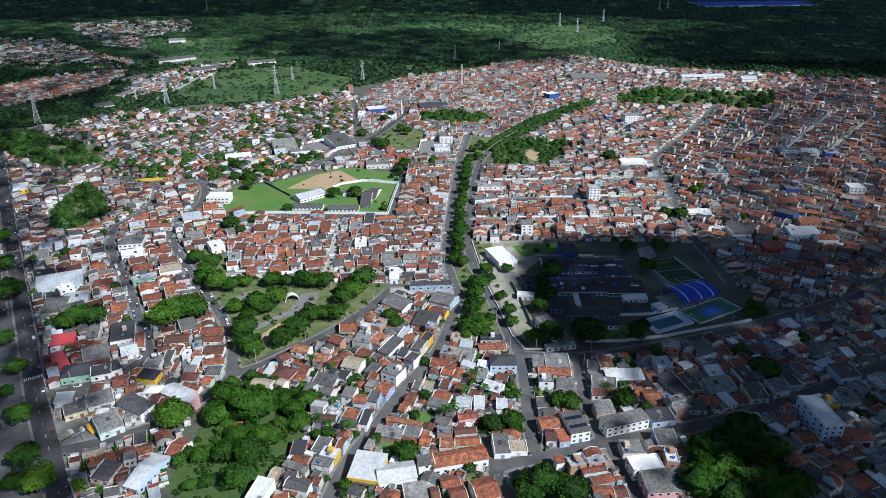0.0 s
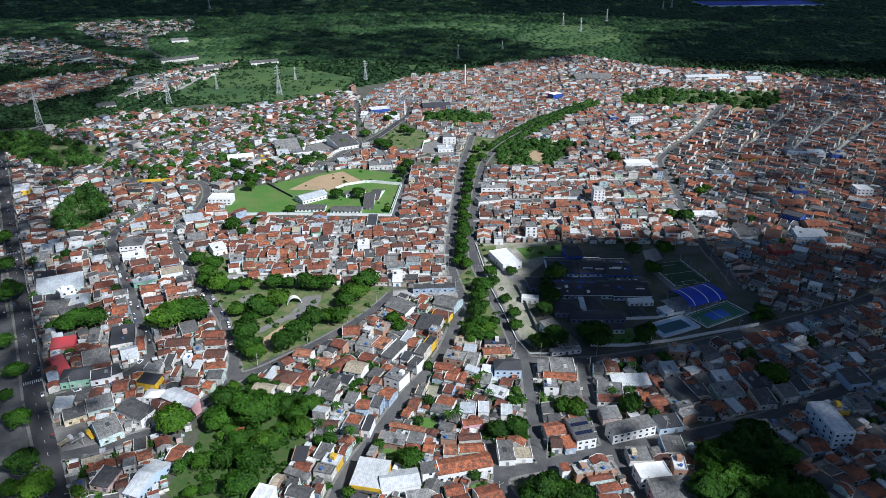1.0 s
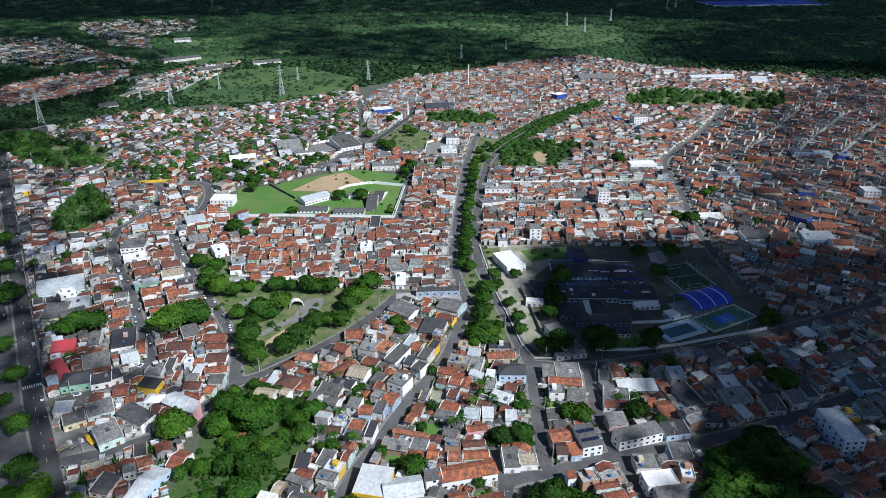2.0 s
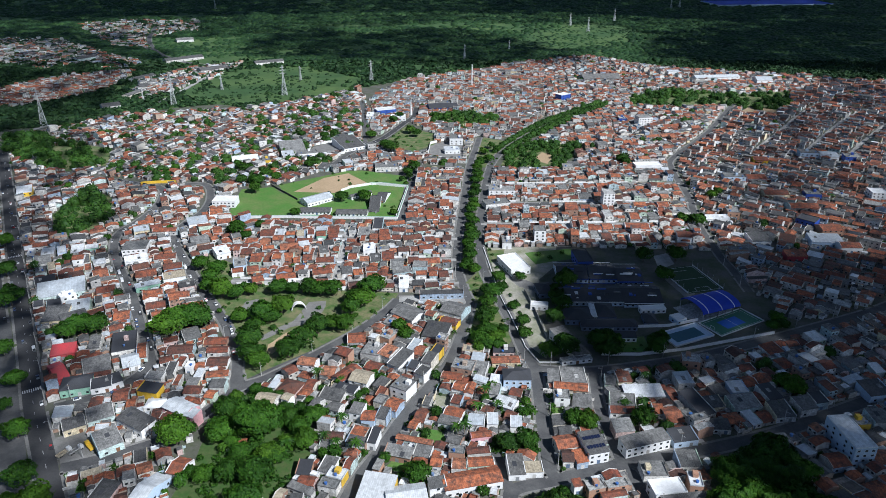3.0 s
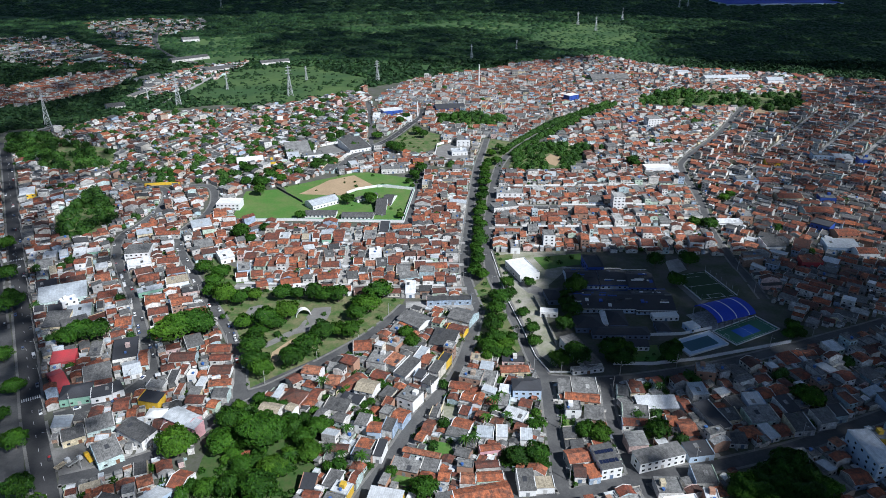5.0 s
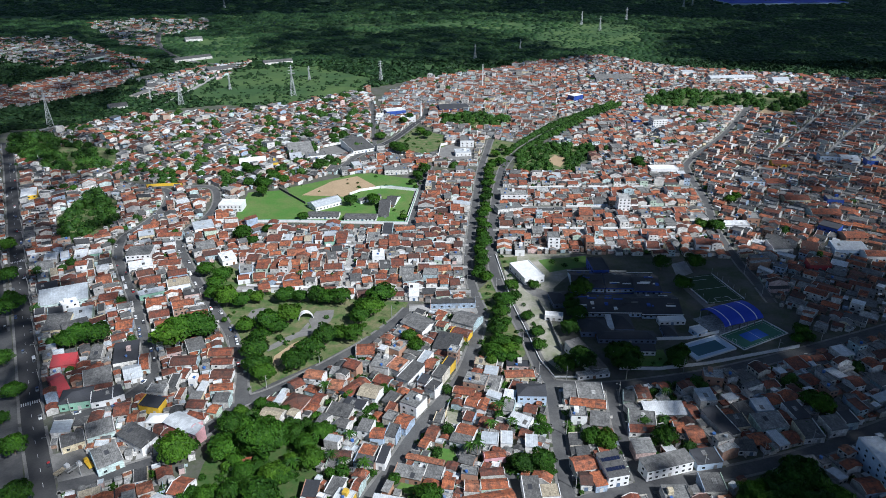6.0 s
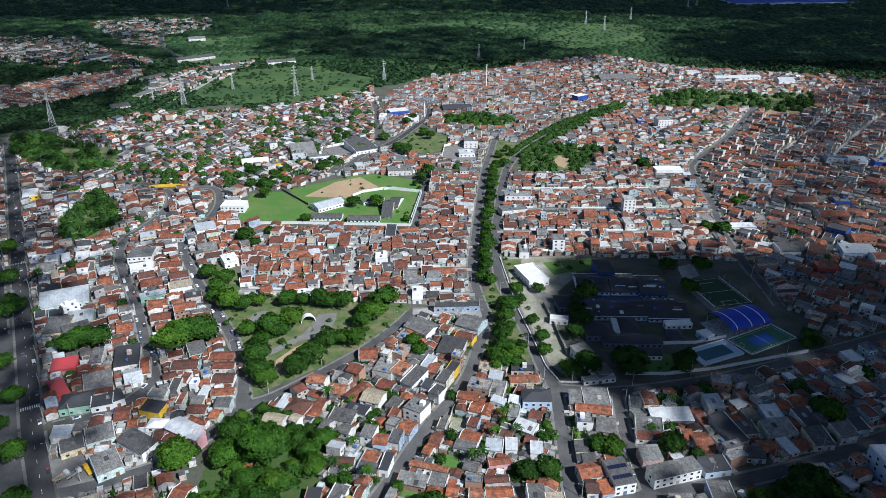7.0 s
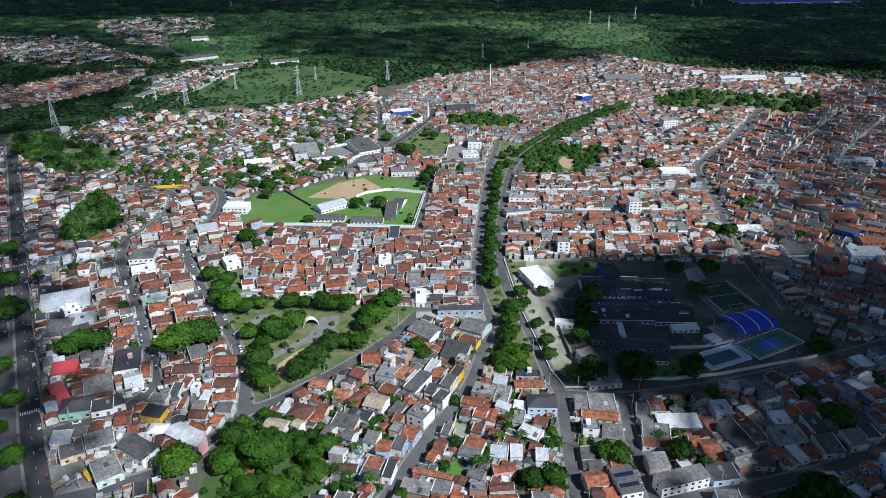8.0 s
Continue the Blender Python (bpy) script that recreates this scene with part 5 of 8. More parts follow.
band_spots = []
for poly, sp, r, keep in ((band_boulevard, 6.5, 4.6, .7), (band_grove, 7, 4.6, .72), (band_left_c, 9, 5, .6), (band_right, 10, 6, .5), (band_left, 8, 5.2, .8), (band_left_b, 9, 6.5, .8), (band_mid, 9, 5, .7)):
    band_spots += fill_woods(poly, sp, r, keep)
    taken |= poly_mask(poly)
for nm, w, line in ROADS:
    if nm == "boulevard_far":
        for i in range(1, len(line) - 1, 2):
            for q in (1, -1):
                v = line[i] + sides(line)[i] * q * rng_tree.uniform(6, 8)
                r = rng_tree.uniform(3.2, 5)
                band_spots.append((v.x, v.y, .5, r, r))
                taken[int(v.x - GX0) - 4:int(v.x - GX0) + 5, int(v.y - GY0) - 4:int(v.y - GY0) + 5] = True
band_spots = [q for q in band_spots if not inside([(x * 1.0, y * 1.0) for x, y in sand_small], np.array([q[0]]), np.array([q[1]]))[0]]
for poly, count, low, high in ((dis_upper_left, 420, 2.5, 6), (dis_upper_mid, 50, 2.5, 5), (dis_upper_right, 70, 2.5, 5), (dis_right, 60, 2.5, 4.5), (dis_left_a, 40, 2.5, 4.5), (dis_left_c, 8, 2.5, 4),
                               (dis_grid_west, 16, 1.8, 3), (dis_grid_east, 14, 1.8, 3), (dis_lower_right, 30, 2.5, 4.5), (dis_lower_right_b, 24, 2.5, 4.5)):
    P = np.array(poly)
    for _ in range(count):
        x, y = rng_tree.uniform(P[:, 0].min(), P[:, 0].max()), rng_tree.uniform(P[:, 1].min(), P[:, 1].max())
        if not inside(poly, np.array([x]), np.array([y]))[0] or not free_round(x, y, 1):
            continue
        for k in range(rng_tree.choice((1, 1, 2, 4))):
            r = rng_tree.uniform(low, high)
            qx, qy = x + k * rng_tree.uniform(-5, 5), y + k * rng_tree.uniform(-5, 5)
            if free_round(qx, qy, 1):
                band_spots.append((qx, qy, .6, r, r * 1.05))
                ix, iy, e = int(qx - GX0), int(qy - GY0), max(1, int(r * .7))
                taken[ix - e:ix + e + 1, iy - e:iy + e + 1] = True
lumps("street_woods_core", [(a, b, c, r * .9, h * .95) for a, b, c, r, h in band_spots], BELT, "dense inner foliage of the tree belts", "trees", CORES)
leaf_mass("street_woods", band_spots, 140, "dense green belt of trees between the houses", "trees", BELT)

# ---- grassy yards between the houses, and low growth ----
low_spots = [(x, y, 0, rng_tree.uniform(1.4, 2.8), rng_tree.uniform(1.2, 2.4)) for x, y in lot_bushes]
for poly, count in ((dis_mid_a, 16), (dis_mid_b, 20), (dis_mid_c, 4), (dis_lower_left_b, 6), (dis_lower_right, 8), (dis_left_a, 5)):
    P, made = np.array(poly), 0
    for _ in range(count * 12):
        x, y = rng_tree.uniform(P[:, 0].min(), P[:, 0].max()), rng_tree.uniform(P[:, 1].min(), P[:, 1].max())
        if made < count and inside(poly, np.array([x]), np.array([y]))[0] and free_round(x, y, 3):
            made += 1
            w, d, a = rng_tree.uniform(4, 8), rng_tree.uniform(4, 8), rng_tree.uniform(0, 1.5)
            c, s = math.cos(a), math.sin(a)
            quad = [(x + u * c - v * s, y + u * s + v * c) for u, v in ((-w / 2, -d / 2), (w / 2, -d / 2), (w / 2, d / 2), (-w / 2, d / 2))]
            sheet("yard_grass", quad, .055, LAWN if rng_tree.random() < .6 else DUST, "small green back yard between houses", category="yard")
            taken |= poly_mask(quad)
            for _k in range(rng_tree.randrange(2, 6)):
                r = rng_tree.uniform(.8, 2.0)
                low_spots.append((x + rng_tree.uniform(-.5, .5) * w, y + rng_tree.uniform(-.5, .5) * d, 0, r, r))
for poly, count in ((grove, 170), (dark_grove, 40), (park, 60), (median, 30), (corner_green, 26), (yard_plot, 40), (yard_bank, 14), (compound_grass, 20), (upper_grass, 26), (loop_green, 14), (school_lawn, 8)):
    P = np.array(poly)
    for _ in range(count * 2):
        x, y = rng_tree.uniform(P[:, 0].min(), P[:, 0].max()), rng_tree.uniform(P[:, 1].min(), P[:, 1].max())
        if inside(poly, np.array([x]), np.array([y]))[0] and noise.noise((x / 14, y / 14, 4)) > -.1:
            r = rng_tree.uniform(.6, 2.1)
            low_spots.append((x, y, -.1, r, r * .9))
leaf_mass("low_growth", low_spots, 46, "bushes and tall weeds on grass plots", "bushes")


# ---- clouds above the view, whose shade lies on town and hills; unseen veils added to dim more ----
def cloud(poly, height, puff, label, share=1.0, big=1.0):
    """Puffs high up whose shade falls inside the plan outline; a share below one leaves gaps for the sun."""
    P = np.array(poly)
    slide = sun_dir * (height / sun_dir.z)
    rng = random.Random(int(puff * 10))
    spots = []
    for x in np.arange(P[:, 0].min() - puff, P[:, 0].max() + puff, puff):
        for y in np.arange(P[:, 1].min() - puff, P[:, 1].max() + puff, puff):
            qx, qy = x + rng.uniform(-.5, .5) * puff, y + rng.uniform(-.5, .5) * puff
            wob = noise.noise((qx / 60, qy / 60, 1)) * puff * 1.5
            near = [(qx + wob + a, qy + wob + b) for a, b in ((0, 0), (puff, 0), (-puff, 0), (0, puff), (0, -puff))]
            hits = int(inside(poly, np.array([p[0] for p in near]), np.array([p[1] for p in near])).sum())
            if share < 1.0:
                if hits >= (3 if height < 850 and big > 1 else 1) and rng.random() < share:
                    spots.append((qx + slide.x, qy + slide.y, height + rng.uniform(-1, 1) * puff, puff * big * rng.uniform(.4, .75), puff * .4))
                continue
            if hits >= 5 or (hits and rng.random() < hits / 6):
                r = puff * (rng.uniform(.9, 1.2) if hits >= 5 else rng.uniform(.4, .8))
                spots.append((qx + slide.x, qy + slide.y, height + rng.uniform(-.4, .4) * puff, r, r * .8))
    return lumps("cloud", spots, CLOUD, label, "cloud", CORES if height < 2000 else DOMES)


cloud(shade_town, 820, 8.5, "low grey-white cumulus cloud over the town", .98, 1.92)
for poly in (shade_hill_a, shade_hill_b, shade_hill_c, shade_hill_d, shade_hill_e, shade_hill_f):
    cloud(poly, 2600, 23, "high white broken cloud over the far hills", .95, 1.15)
# No clouds known here: added puffs dim the sides and the far plain.
cloud(dim_right, 2600, 22, "unseen veil of puffs added to dim the ground", .62)
cloud(dim_left, 860, 9, "unseen veil of puffs added to dim the ground", .62)
cloud(dim_inner, 860, 9, "unseen veil of puffs added to dim the ground", .27)
# Added half cover, a mean of where the town cloud's edge drifts.
cloud(dim_edge, 820, 9, "unseen veil of puffs added to dim the ground", .32)
cloud(dim_far_left, 2600, 22, "unseen veil of puffs added to dim the ground", .85)
cloud(dim_plain, 2600, 22, "unseen veil of puffs added to dim the ground", .55)

# ---- landmarks ----
def claim(spec, grow=0.5):
    cx, cy, w, d, h, ang = spec
    c, s = math.cos(radians(ang)), math.sin(radians(ang))
    q = [(cx + x * c - y * s, cy + x * s + y * c) for x, y in ((-w / 2 - grow, -d / 2 - grow), (w / 2 + grow, -d / 2 - grow), (w / 2 + grow, d / 2 + grow), (-w / 2 - grow, d / 2 + grow))]
    global taken
    taken |= poly_mask(q)


def roof_shape(roof, w, d, h, over=0.4):
    """A roof whose eaves or parapet lie about h above ground, ridge along x; with the height of the wall below it."""
    if roof == "gable":
        rise = d * .16
        return Shape().prism(gable_profile(d, h - rise * .6, rise, over, .16), -w / 2 - over, w / 2 + over), h - rise * .6, rise
    if roof == "hip":
        b, r, o = h - .8, max(.3, (w - d) / 2 + .3), over
        return Shape().add([(-w / 2 - o, -d / 2 - o, b - .1), (w / 2 + o, -d / 2 - o, b - .1), (w / 2 + o, d / 2 + o, b - .1), (-w / 2 - o, d / 2 + o, b - .1), (-r, 0, b + d * .2), (r, 0, b + d * .2)],
                           [(0, 1, 5, 4), (1, 2, 5), (2, 3, 4, 5), (3, 0, 4), (3, 2, 1, 0)]), b, 0
    if roof == "shed":
        f = d * .07
        return Shape().prism([(-d / 2 - over, h - .16 - f), (d / 2 + over, h - .16 + f), (d / 2 + over, h + f), (-d / 2 - over, h - f)], -w / 2 - .25, w / 2 + .25), h - .17 - f, 2 * f
    t, b = .22, h - .6
    s, o = Shape(), .06
    ring = [[(-w / 2 - a, -d / 2 - a, z), (w / 2 + a, -d / 2 - a, z), (w / 2 + a, d / 2 + a, z), (-w / 2 - a, d / 2 + a, z)] for a, z in ((o, b), (o, h), (-t, h), (-t, b + .08))]
    s.add(sum(ring, []), [(4 * k + i, 4 * k + (i + 1) % 4, 4 * k + 4 + (i + 1) % 4, 4 * k + 4 + i) for k in range(3) for i in range(4)] + [(12, 13, 14, 15), (3, 2, 1, 0)])
    return s, b, 0


def block(name, spec, mat, roof_mat, label, category="building", roof="flat", rows=0, group="", framed=False, plain=False):
    """A building with its walls, roof, doors and rows of framed windows on all sides."""
    cx, cy, w, d, h, ang = spec
    claim(spec)
    rng = random.Random(int(cx * 7 + cy * 3))
    ob = thing(name, label, category, Matrix.Translation((cx, cy, 0.03)) @ Matrix.Rotation(radians(ang), 4, "Z"), group)
    top, b, rise = roof_shape(roof, w, d, h)
    wall = Shape()
    if roof == "gable":
        wall.prism([(-d / 2, 0), (d / 2, 0), (d / 2, b), (0, b + rise), (-d / 2, b)], -w / 2, w / 2)
    elif roof == "shed":
        wall.prism([(-d / 2, 0), (d / 2, 0), (d / 2, b + rise), (-d / 2, b)], -w / 2, w / 2)
    else:
        wall.box(-w / 2, w / 2, -d / 2, d / 2, 0, b)
    part("wall", wall, mat, ob)
    part("roof", top, roof_mat, ob)
    faces = (-1, 1) if cy < 450 and not plain else (-1,)
    wide = 4.6 if plain else 3.6 if cy < 1000 else 9.0
    for k in range(rows or max(1, int((b + .4) / 3.0))):
        z = 1.1 + 3.0 * k
        for n, long, flat in ((max(1, int(w / wide)), w, True), (max(1, int(d / (wide * 1.25))), d, False)):
            for i in range(n):
                q = (i + .5) / n * long - long / 2 + rng.uniform(-.2, .2)
                for f in faces:
                    if flat and f < 0 and k == 0 and i == n // 2:
                        part("door", Shape().box(q - .9, q + .9, -d / 2 - .08, -d / 2 + .08, 0, 2.4), DOOR, ob)
                    elif flat:
                        pane = Shape().box(q - .75, q + .75, f * d / 2 - .07, f * d / 2 + .07, z, z + 1.2)
                        if framed:
                            win = part("window", Shape().box(q - .9, q + .9, f * d / 2 - .04, f * d / 2 + .04, z - .15, z + 1.32), WHITE, ob)
                            part("pane", pane, GLASS, win)
                        else:
                            part("window", pane, GLASS, ob)
                    elif rng.random() < (.5 if plain else .8):
                        part("window", Shape().box(f * w / 2 - .07, f * w / 2 + .07, q - .7, q + .7, z, z + 1.2), GLASS, ob)
    return ob


ROOF_WORDS = {"gable": "pitched", "hip": "hipped", "shed": "sloping", "flat": "flat"}


def spot(roof, roof_mat, mat, cx, cy, w, d, h, ang):
    """A house whose place and size are known, with the tanks and additions on its roof."""
    ob = block("house", (cx, cy, w, d, h, ang), mat, roof_mat,
               ROOF_WORDS[roof] + " " + roof_mat.name.replace("_", " ") + " over " + mat.name.replace("_", " ") + " walls", "house", roof, group="houses in the streets", plain=True)
    rng = random.Random(int(cx * 13 + cy * 5))
    if roof == "flat":
        if min(w, d) > 6:
            x, y = rng.uniform(-.25, .25) * w, rng.uniform(0, .3) * d
            part("stair_house", Shape().box(x - 1.3, x + 1.3, y - 1.5, y + 1.5, h - .5, h + 1.7), mat, ob)
        x, y = rng.uniform(-.35, .35) * w, rng.uniform(-.35, -.15) * d
        part("water_tank", Shape().tube((x, y, h - .5), (x, y, h + .6), .65, .8, 10), TANK, ob, "round blue plastic water tank")
    elif roof == "shed" and w * d > 70:
        x, y = rng.uniform(-.3, .3) * w, rng.uniform(-.3, .3) * d
        part("roof_patch", Shape().prism([(y - 1.6, h - .05 + (y - 1.6) * .14), (y + 1.6, h - .05 + (y + 1.6) * .14), (y + 1.6, h + .06 + (y + 1.6) * .14), (y - 1.6, h + .06 + (y - 1.6) * .14)], x - 1.1, x + 1.1),
             rng.choice((SLAB, SHEET, DARK_ROOF)), ob, "replaced roof sheets")
    elif roof == "gable" and w * d > 60 and rng.random() < .5:
        a = -w / 2 + rng.uniform(0, .3) * w
        part("lean_to", Shape().prism([(-d / 2 - 2.2, h * .52), (-d / 2 + .1, h * .62), (-d / 2 + .1, h * .62 + .12), (-d / 2 - 2.2, h * .52 + .12)], a, a + w * .55), rng.choice((SHEET, TILE)), ob, "lean-to roof over the porch")
    if roof in ("gable", "shed") and h < 8:
        rise, fall = d * .16, d * .07
        for end in (-1, 1):
            x = sorted((end * w / 2, end * (w / 2 + .35)))
            if rng.random() < .45 and roof == "gable":
                b = h - rise * .6
                part("party_wall", Shape().prism([(-d / 2 - .1, 0), (d / 2 + .1, 0), (d / 2 + .1, b + .35), (0, b + rise + .5), (-d / 2 - .1, b + .35)], *x), mat, ob)
            elif rng.random() < .6 and roof == "shed":
                part("parapet", Shape().prism([(-d / 2 - .1, 0), (d / 2 + .1, 0), (d / 2 + .1, h + fall + .45), (-d / 2 - .1, h - fall + .45)], *x), mat, ob)


block("hall", white_hall, WHITE, WHITE, "plain white hall with a white flat roof on a dusty lot", "hall", framed=True)
block("apartment_block", tall_block, PALE_BLUE, METAL, "tall pale blue block with rows of small windows", "building", "flat", 4, framed=True)
shop = block("market", market_left, YELLOW, METAL, "yellow fronted shop hall with grey sheet roof", "shop", "shed", framed=True)
w, d = market_left[2], market_left[3]
part("fascia", Shape().box(-w / 2 - .1, w / 2 + .1, -d / 2 - .5, -d / 2 - .15, 3.2, 5.2), YELLOW, shop, "bright yellow fascia board")
part("canopy", Shape().box(-w / 3, w / 3, -d / 2 - 1.8, -d / 2 - .5, 2.9, 3.1), DARK_ROOF, shop)
block("market", market_right, WHITE, METAL, "white shop hall with pale sheet roof", "shop", "gable", framed=True)
block("warehouse", grey_store, PALE_BLUE, METAL, "long grey warehouse with sheet metal roof", "warehouse", "gable")
for spec in (wing_a, wing_b, wing_c, wing_e, wing_f, wing_g):
    spec = (spec[0], spec[1], spec[2] * 1.04, spec[3] * 1.06, *spec[4:])
    wing = block("school_building", spec, PALE_BLUE, DARK_ROOF, "low school wing under a broad dark pitched roof", "school", "gable", group="school wings")
    for f in (-1, 1):
        part("fascia", Shape().box(-spec[2] / 2 - .4, spec[2] / 2 + .4, f * (spec[3] / 2 + .45) - .12, f * (spec[3] / 2 + .45) + .12, spec[4] * .60, spec[4] * .60 + .5), BLUE_PAINT if (f < 0) == (spec[1] > 480) else WHITE, wing)
    rng_wing = random.Random(int(spec[0]))
    for k in range(15):
        x, y = rng_wing.uniform(-.42, .42) * spec[2], rng_wing.uniform(-.36, .36) * spec[3]
        z = spec[4] + spec[3] * .16 * .4 - abs(y) * .32
        a, b = rng_wing.choice(((.7, .7), (2.4, .6), (1.2, 1.8), (3.2, .5)))
        part("skylight", Shape().box(x - a, x + a, y - b, y + b, z - .8, z + .55), rng_wing.choice((WHITE, BLUE_PAINT, SHEET, DARK_ROOF)), wing, "small roof light or hatch")
for spec in (wing_d, wing_h, wing_i, wing_j, wing_k):
    block("school_building", spec, SCHOOL, DARK_ROOF, "small school wing under a dark hipped roof", "school", "hip", group="school wings")
block("school_building", wing_l, WHITE, WHITE, "white flat roofed passage of the school", "school")
block("school_building", blue_block, BLUE_PAINT, DARK_ROOF, "deep blue two-storey school block", "school", "flat")
block("school_building", school_annex, WHITE, SHEET, "long annex with grey sheet roof", "school", "shed")
block("shed", school_sheds, WHITE, DARK_ROOF, "row of white sheds on the school ground", "shed", "shed")
block("school_building", school_pale, WHITE, METAL, "small stair house with a pale sheet roof", "school", "shed")
block("school_building", school_strip, WHITE, WHITE, "low white flat roofed school passage", "school")
block("gatehouse", school_front, WHITE, SLAB, "white flat roofed gatehouse at the school wall", "building")
block("kiosk", kiosk, PALE_BLUE, WHITE, "pale blue changing hut beside the courts", "hut")
block("shed", field_shed, WHITE, METAL, "large white shed with pale metal roof by the field", "shed", "gable")
for spec in (field_row_a, field_row_b, field_row_c, field_row_d, field_row_e):
    block("shed", spec, WHITE, SHEET, "long low building with weathered grey sheet roof", "shed", "gable")
solar = block("corner_house", solar_house, WHITE, SHEET, "white corner house with solar panels on its roof", "house", "shed", framed=True)
w, d, h = solar_house[2], solar_house[3], solar_house[4]
for row in (-.28, .12):
    for i in range(6):
        x = (i + .5) / 6 * (w - 1) - (w - 1) / 2
        y = row * d
        slope = .14
        part("solar_panel", Shape().prism([(y, h + y * slope + .1), (y + 2.2, h + (y + 2.2) * slope + .1), (y + 2.2, h + (y + 2.2) * slope + .17), (y, h + y * slope + .17)], x - .72, x + .72), PANEL, solar)
block("corner_house", red_house, WALL, TILE, "house with red clay tile roof on the corner", "house", "gable")
block("terrace", long_white, WHITE, SHEET, "long white two-storey terrace with shops", "building", "shed", framed=True)
block("corner_house", blue_grey_house, PALE_BLUE, DARK_ROOF, "pale blue house with dark hipped roof", "house", "hip", framed=True)
block("shed", white_roof, SLAB, METAL, "shed with a white metal roof", "shed", "shed")
block("store", white_store, WHITE, WHITE, "store with bright white roof", "shop")
block("pink_building", pink_block, PINK, SHEET, "pink building with grey roof", "building", "shed", framed=True)
block("terrace", red_row, WHITE, TILE, "row of houses under one red tile roof", "house", "gable")
block("shed", white_shed, WHITE, METAL, "shed with a white sheet roof", "shed", "gable")
block("office", blue_tower, BLUE_PAINT, WHITE, "bright blue block standing over the roofs", "building")
block("villa", white_villa, WHITE, WHITE, "large white villa with terraces", "house", "flat", 3)
block("villa", blue_villa, BLUE_PAINT, DARK_ROOF, "deep blue painted house", "house", "flat")
block("store", super_blue, BLUE_PAINT, METAL, "store with a blue front and pale roof", "shop")
block("warehouse", blue_roofs, BLUE_PAINT, DARK_ROOF, "low warehouse with blue walls and dark roof", "warehouse", "gable")
block("factory", factory_long, WHITE, METAL, "long pale factory at the edge of town", "factory", "gable")
block("factory", factory_white, WHITE, METAL, "white factory hall at the edge of town", "factory", "gable")
block("apartment_block", white_flats, WHITE, SLAB, "white apartment block of several floors", "building", "flat", 5)
block("apartment_block", white_flats_b, WHITE, SLAB, "white apartment block over low houses", "building", "flat", 4)
block("apartment_block", white_flats_c, WHITE, SLAB, "narrow white apartment block", "building", "flat", 4)
block("store", long_store, WHITE, WHITE, "long white store among the houses", "shop")
block("factory", big_grey, SLAB, SHEET, "wide hall with grey sheet roof", "factory", "gable")
block("factory", white_side, WHITE, METAL, "white hall beside the woods", "factory")
block("store", yellow_store, YELLOW, METAL, "yellow store beside the avenue", "shop")
block("store", white_corner, WHITE, WHITE, "white flat roofed store", "shop")
block("house", white_front, WHITE, SLAB, "white two-storey house on the winding street", "house")
block("store", green_store, GREEN_PAINT, DARK_ROOF, "pale green shop on the avenue corner", "shop", "hip")
block("shed", red_shed, RED_PAINT, RED_PAINT, "shop shed with a red metal roof", "shop", "gable")
block("shed", red_roofs, RED_PAINT, RED_PAINT, "shop shed with a red metal roof", "shop", "shed")
block("warehouse", blue_long, WALL, METAL, "long warehouse with blue-grey sheet roof", "warehouse", "shed")
block("warehouse", blue_long_b, WALL, SHEET, "warehouse with grey sheet roof", "warehouse", "shed")
block("warehouse", grey_big_a, WALL, SHEET, "warehouse with dark sheet roof", "warehouse", "shed")
for spec in (far_block_a, far_block_b, far_block_c, far_block_d, far_block_e, far_block_f, far_block_g, far_block_h):
    block("warehouse", (*spec[:3], spec[3] * .55, *spec[4:]), WALL, SHEET, "pale warehouse among trees on the far plain", "warehouse", "gable", 1, "far warehouses")
block("factory", far_works, PALE_BLUE, BLUE_ROOF, "far factory with blue roofs beyond the woods", "factory", "flat", 1)
spot("gable", SHEET, WHITE, -31.7, 435.8, 19.3, 15.1, 6.0, -37.5)
spot("gable", SHEET, WALL, 0.9, 441.6, 16.4, 15.2, 6.0, -26.8)
spot("gable", TILE, YELLOW, -3.0, 424.6, 12.3, 9.0, 5.0, -23.3)
spot("shed", SHEET, WALL, -11.6, 412.3, 15.7, 16.6, 5.0, -16.7)
spot("shed", METAL, WHITE, 33.2, 317.8, 5.9, 7.8, 5.5, -3.5)
spot("gable", TILE, WALL, 119.4, 327.4, 8.8, 13.4, 4.5, 6.9)
spot("shed", DARK_ROOF, WALL, 135.5, 335.3, 9.4, 20.1, 6.0, 21.6)
spot("shed", METAL, WALL, 133.7, 355.9, 9.1, 9.4, 8.0, 7.6)
spot("shed", SHEET, WALL, -217.9, 369.3, 15.0, 15.8, 5.0, 28.2)
spot("flat", DARK_ROOF, WALL, -212.6, 396.3, 14.7, 23.7, 5.0, 21.1)
spot("shed", DARK_ROOF, WHITE, -206.6, 351.1, 11.0, 8.3, 5.0, 20.9)
spot("shed", DARK_ROOF, WHITE, -200.3, 355.1, 6.5, 8.7, 5.4, 37.0)
spot("shed", DARK_ROOF, YELLOW, -175.3, 345.3, 12.2, 7.8, 6.0, -11.5)
spot("gable", TILE, WALL, -197.5, 387.2, 5.5, 17.7, 5.3, 20.5)
spot("shed", METAL, WALL, -310.6, 534.9, 9.5, 13.0, 6.0, 20.4)
spot("gable", TILE, WHITE, -300.4, 515.9, 8.2, 9.2, 8.0, 15.3)
spot("shed", METAL, WALL, -265.1, 442.0, 15.5, 14.4, 5.0, 21.3)
spot("hip", TILE, WHITE, -113.7, 301.6, 10.3, 4.8, 4.0, 10.5)
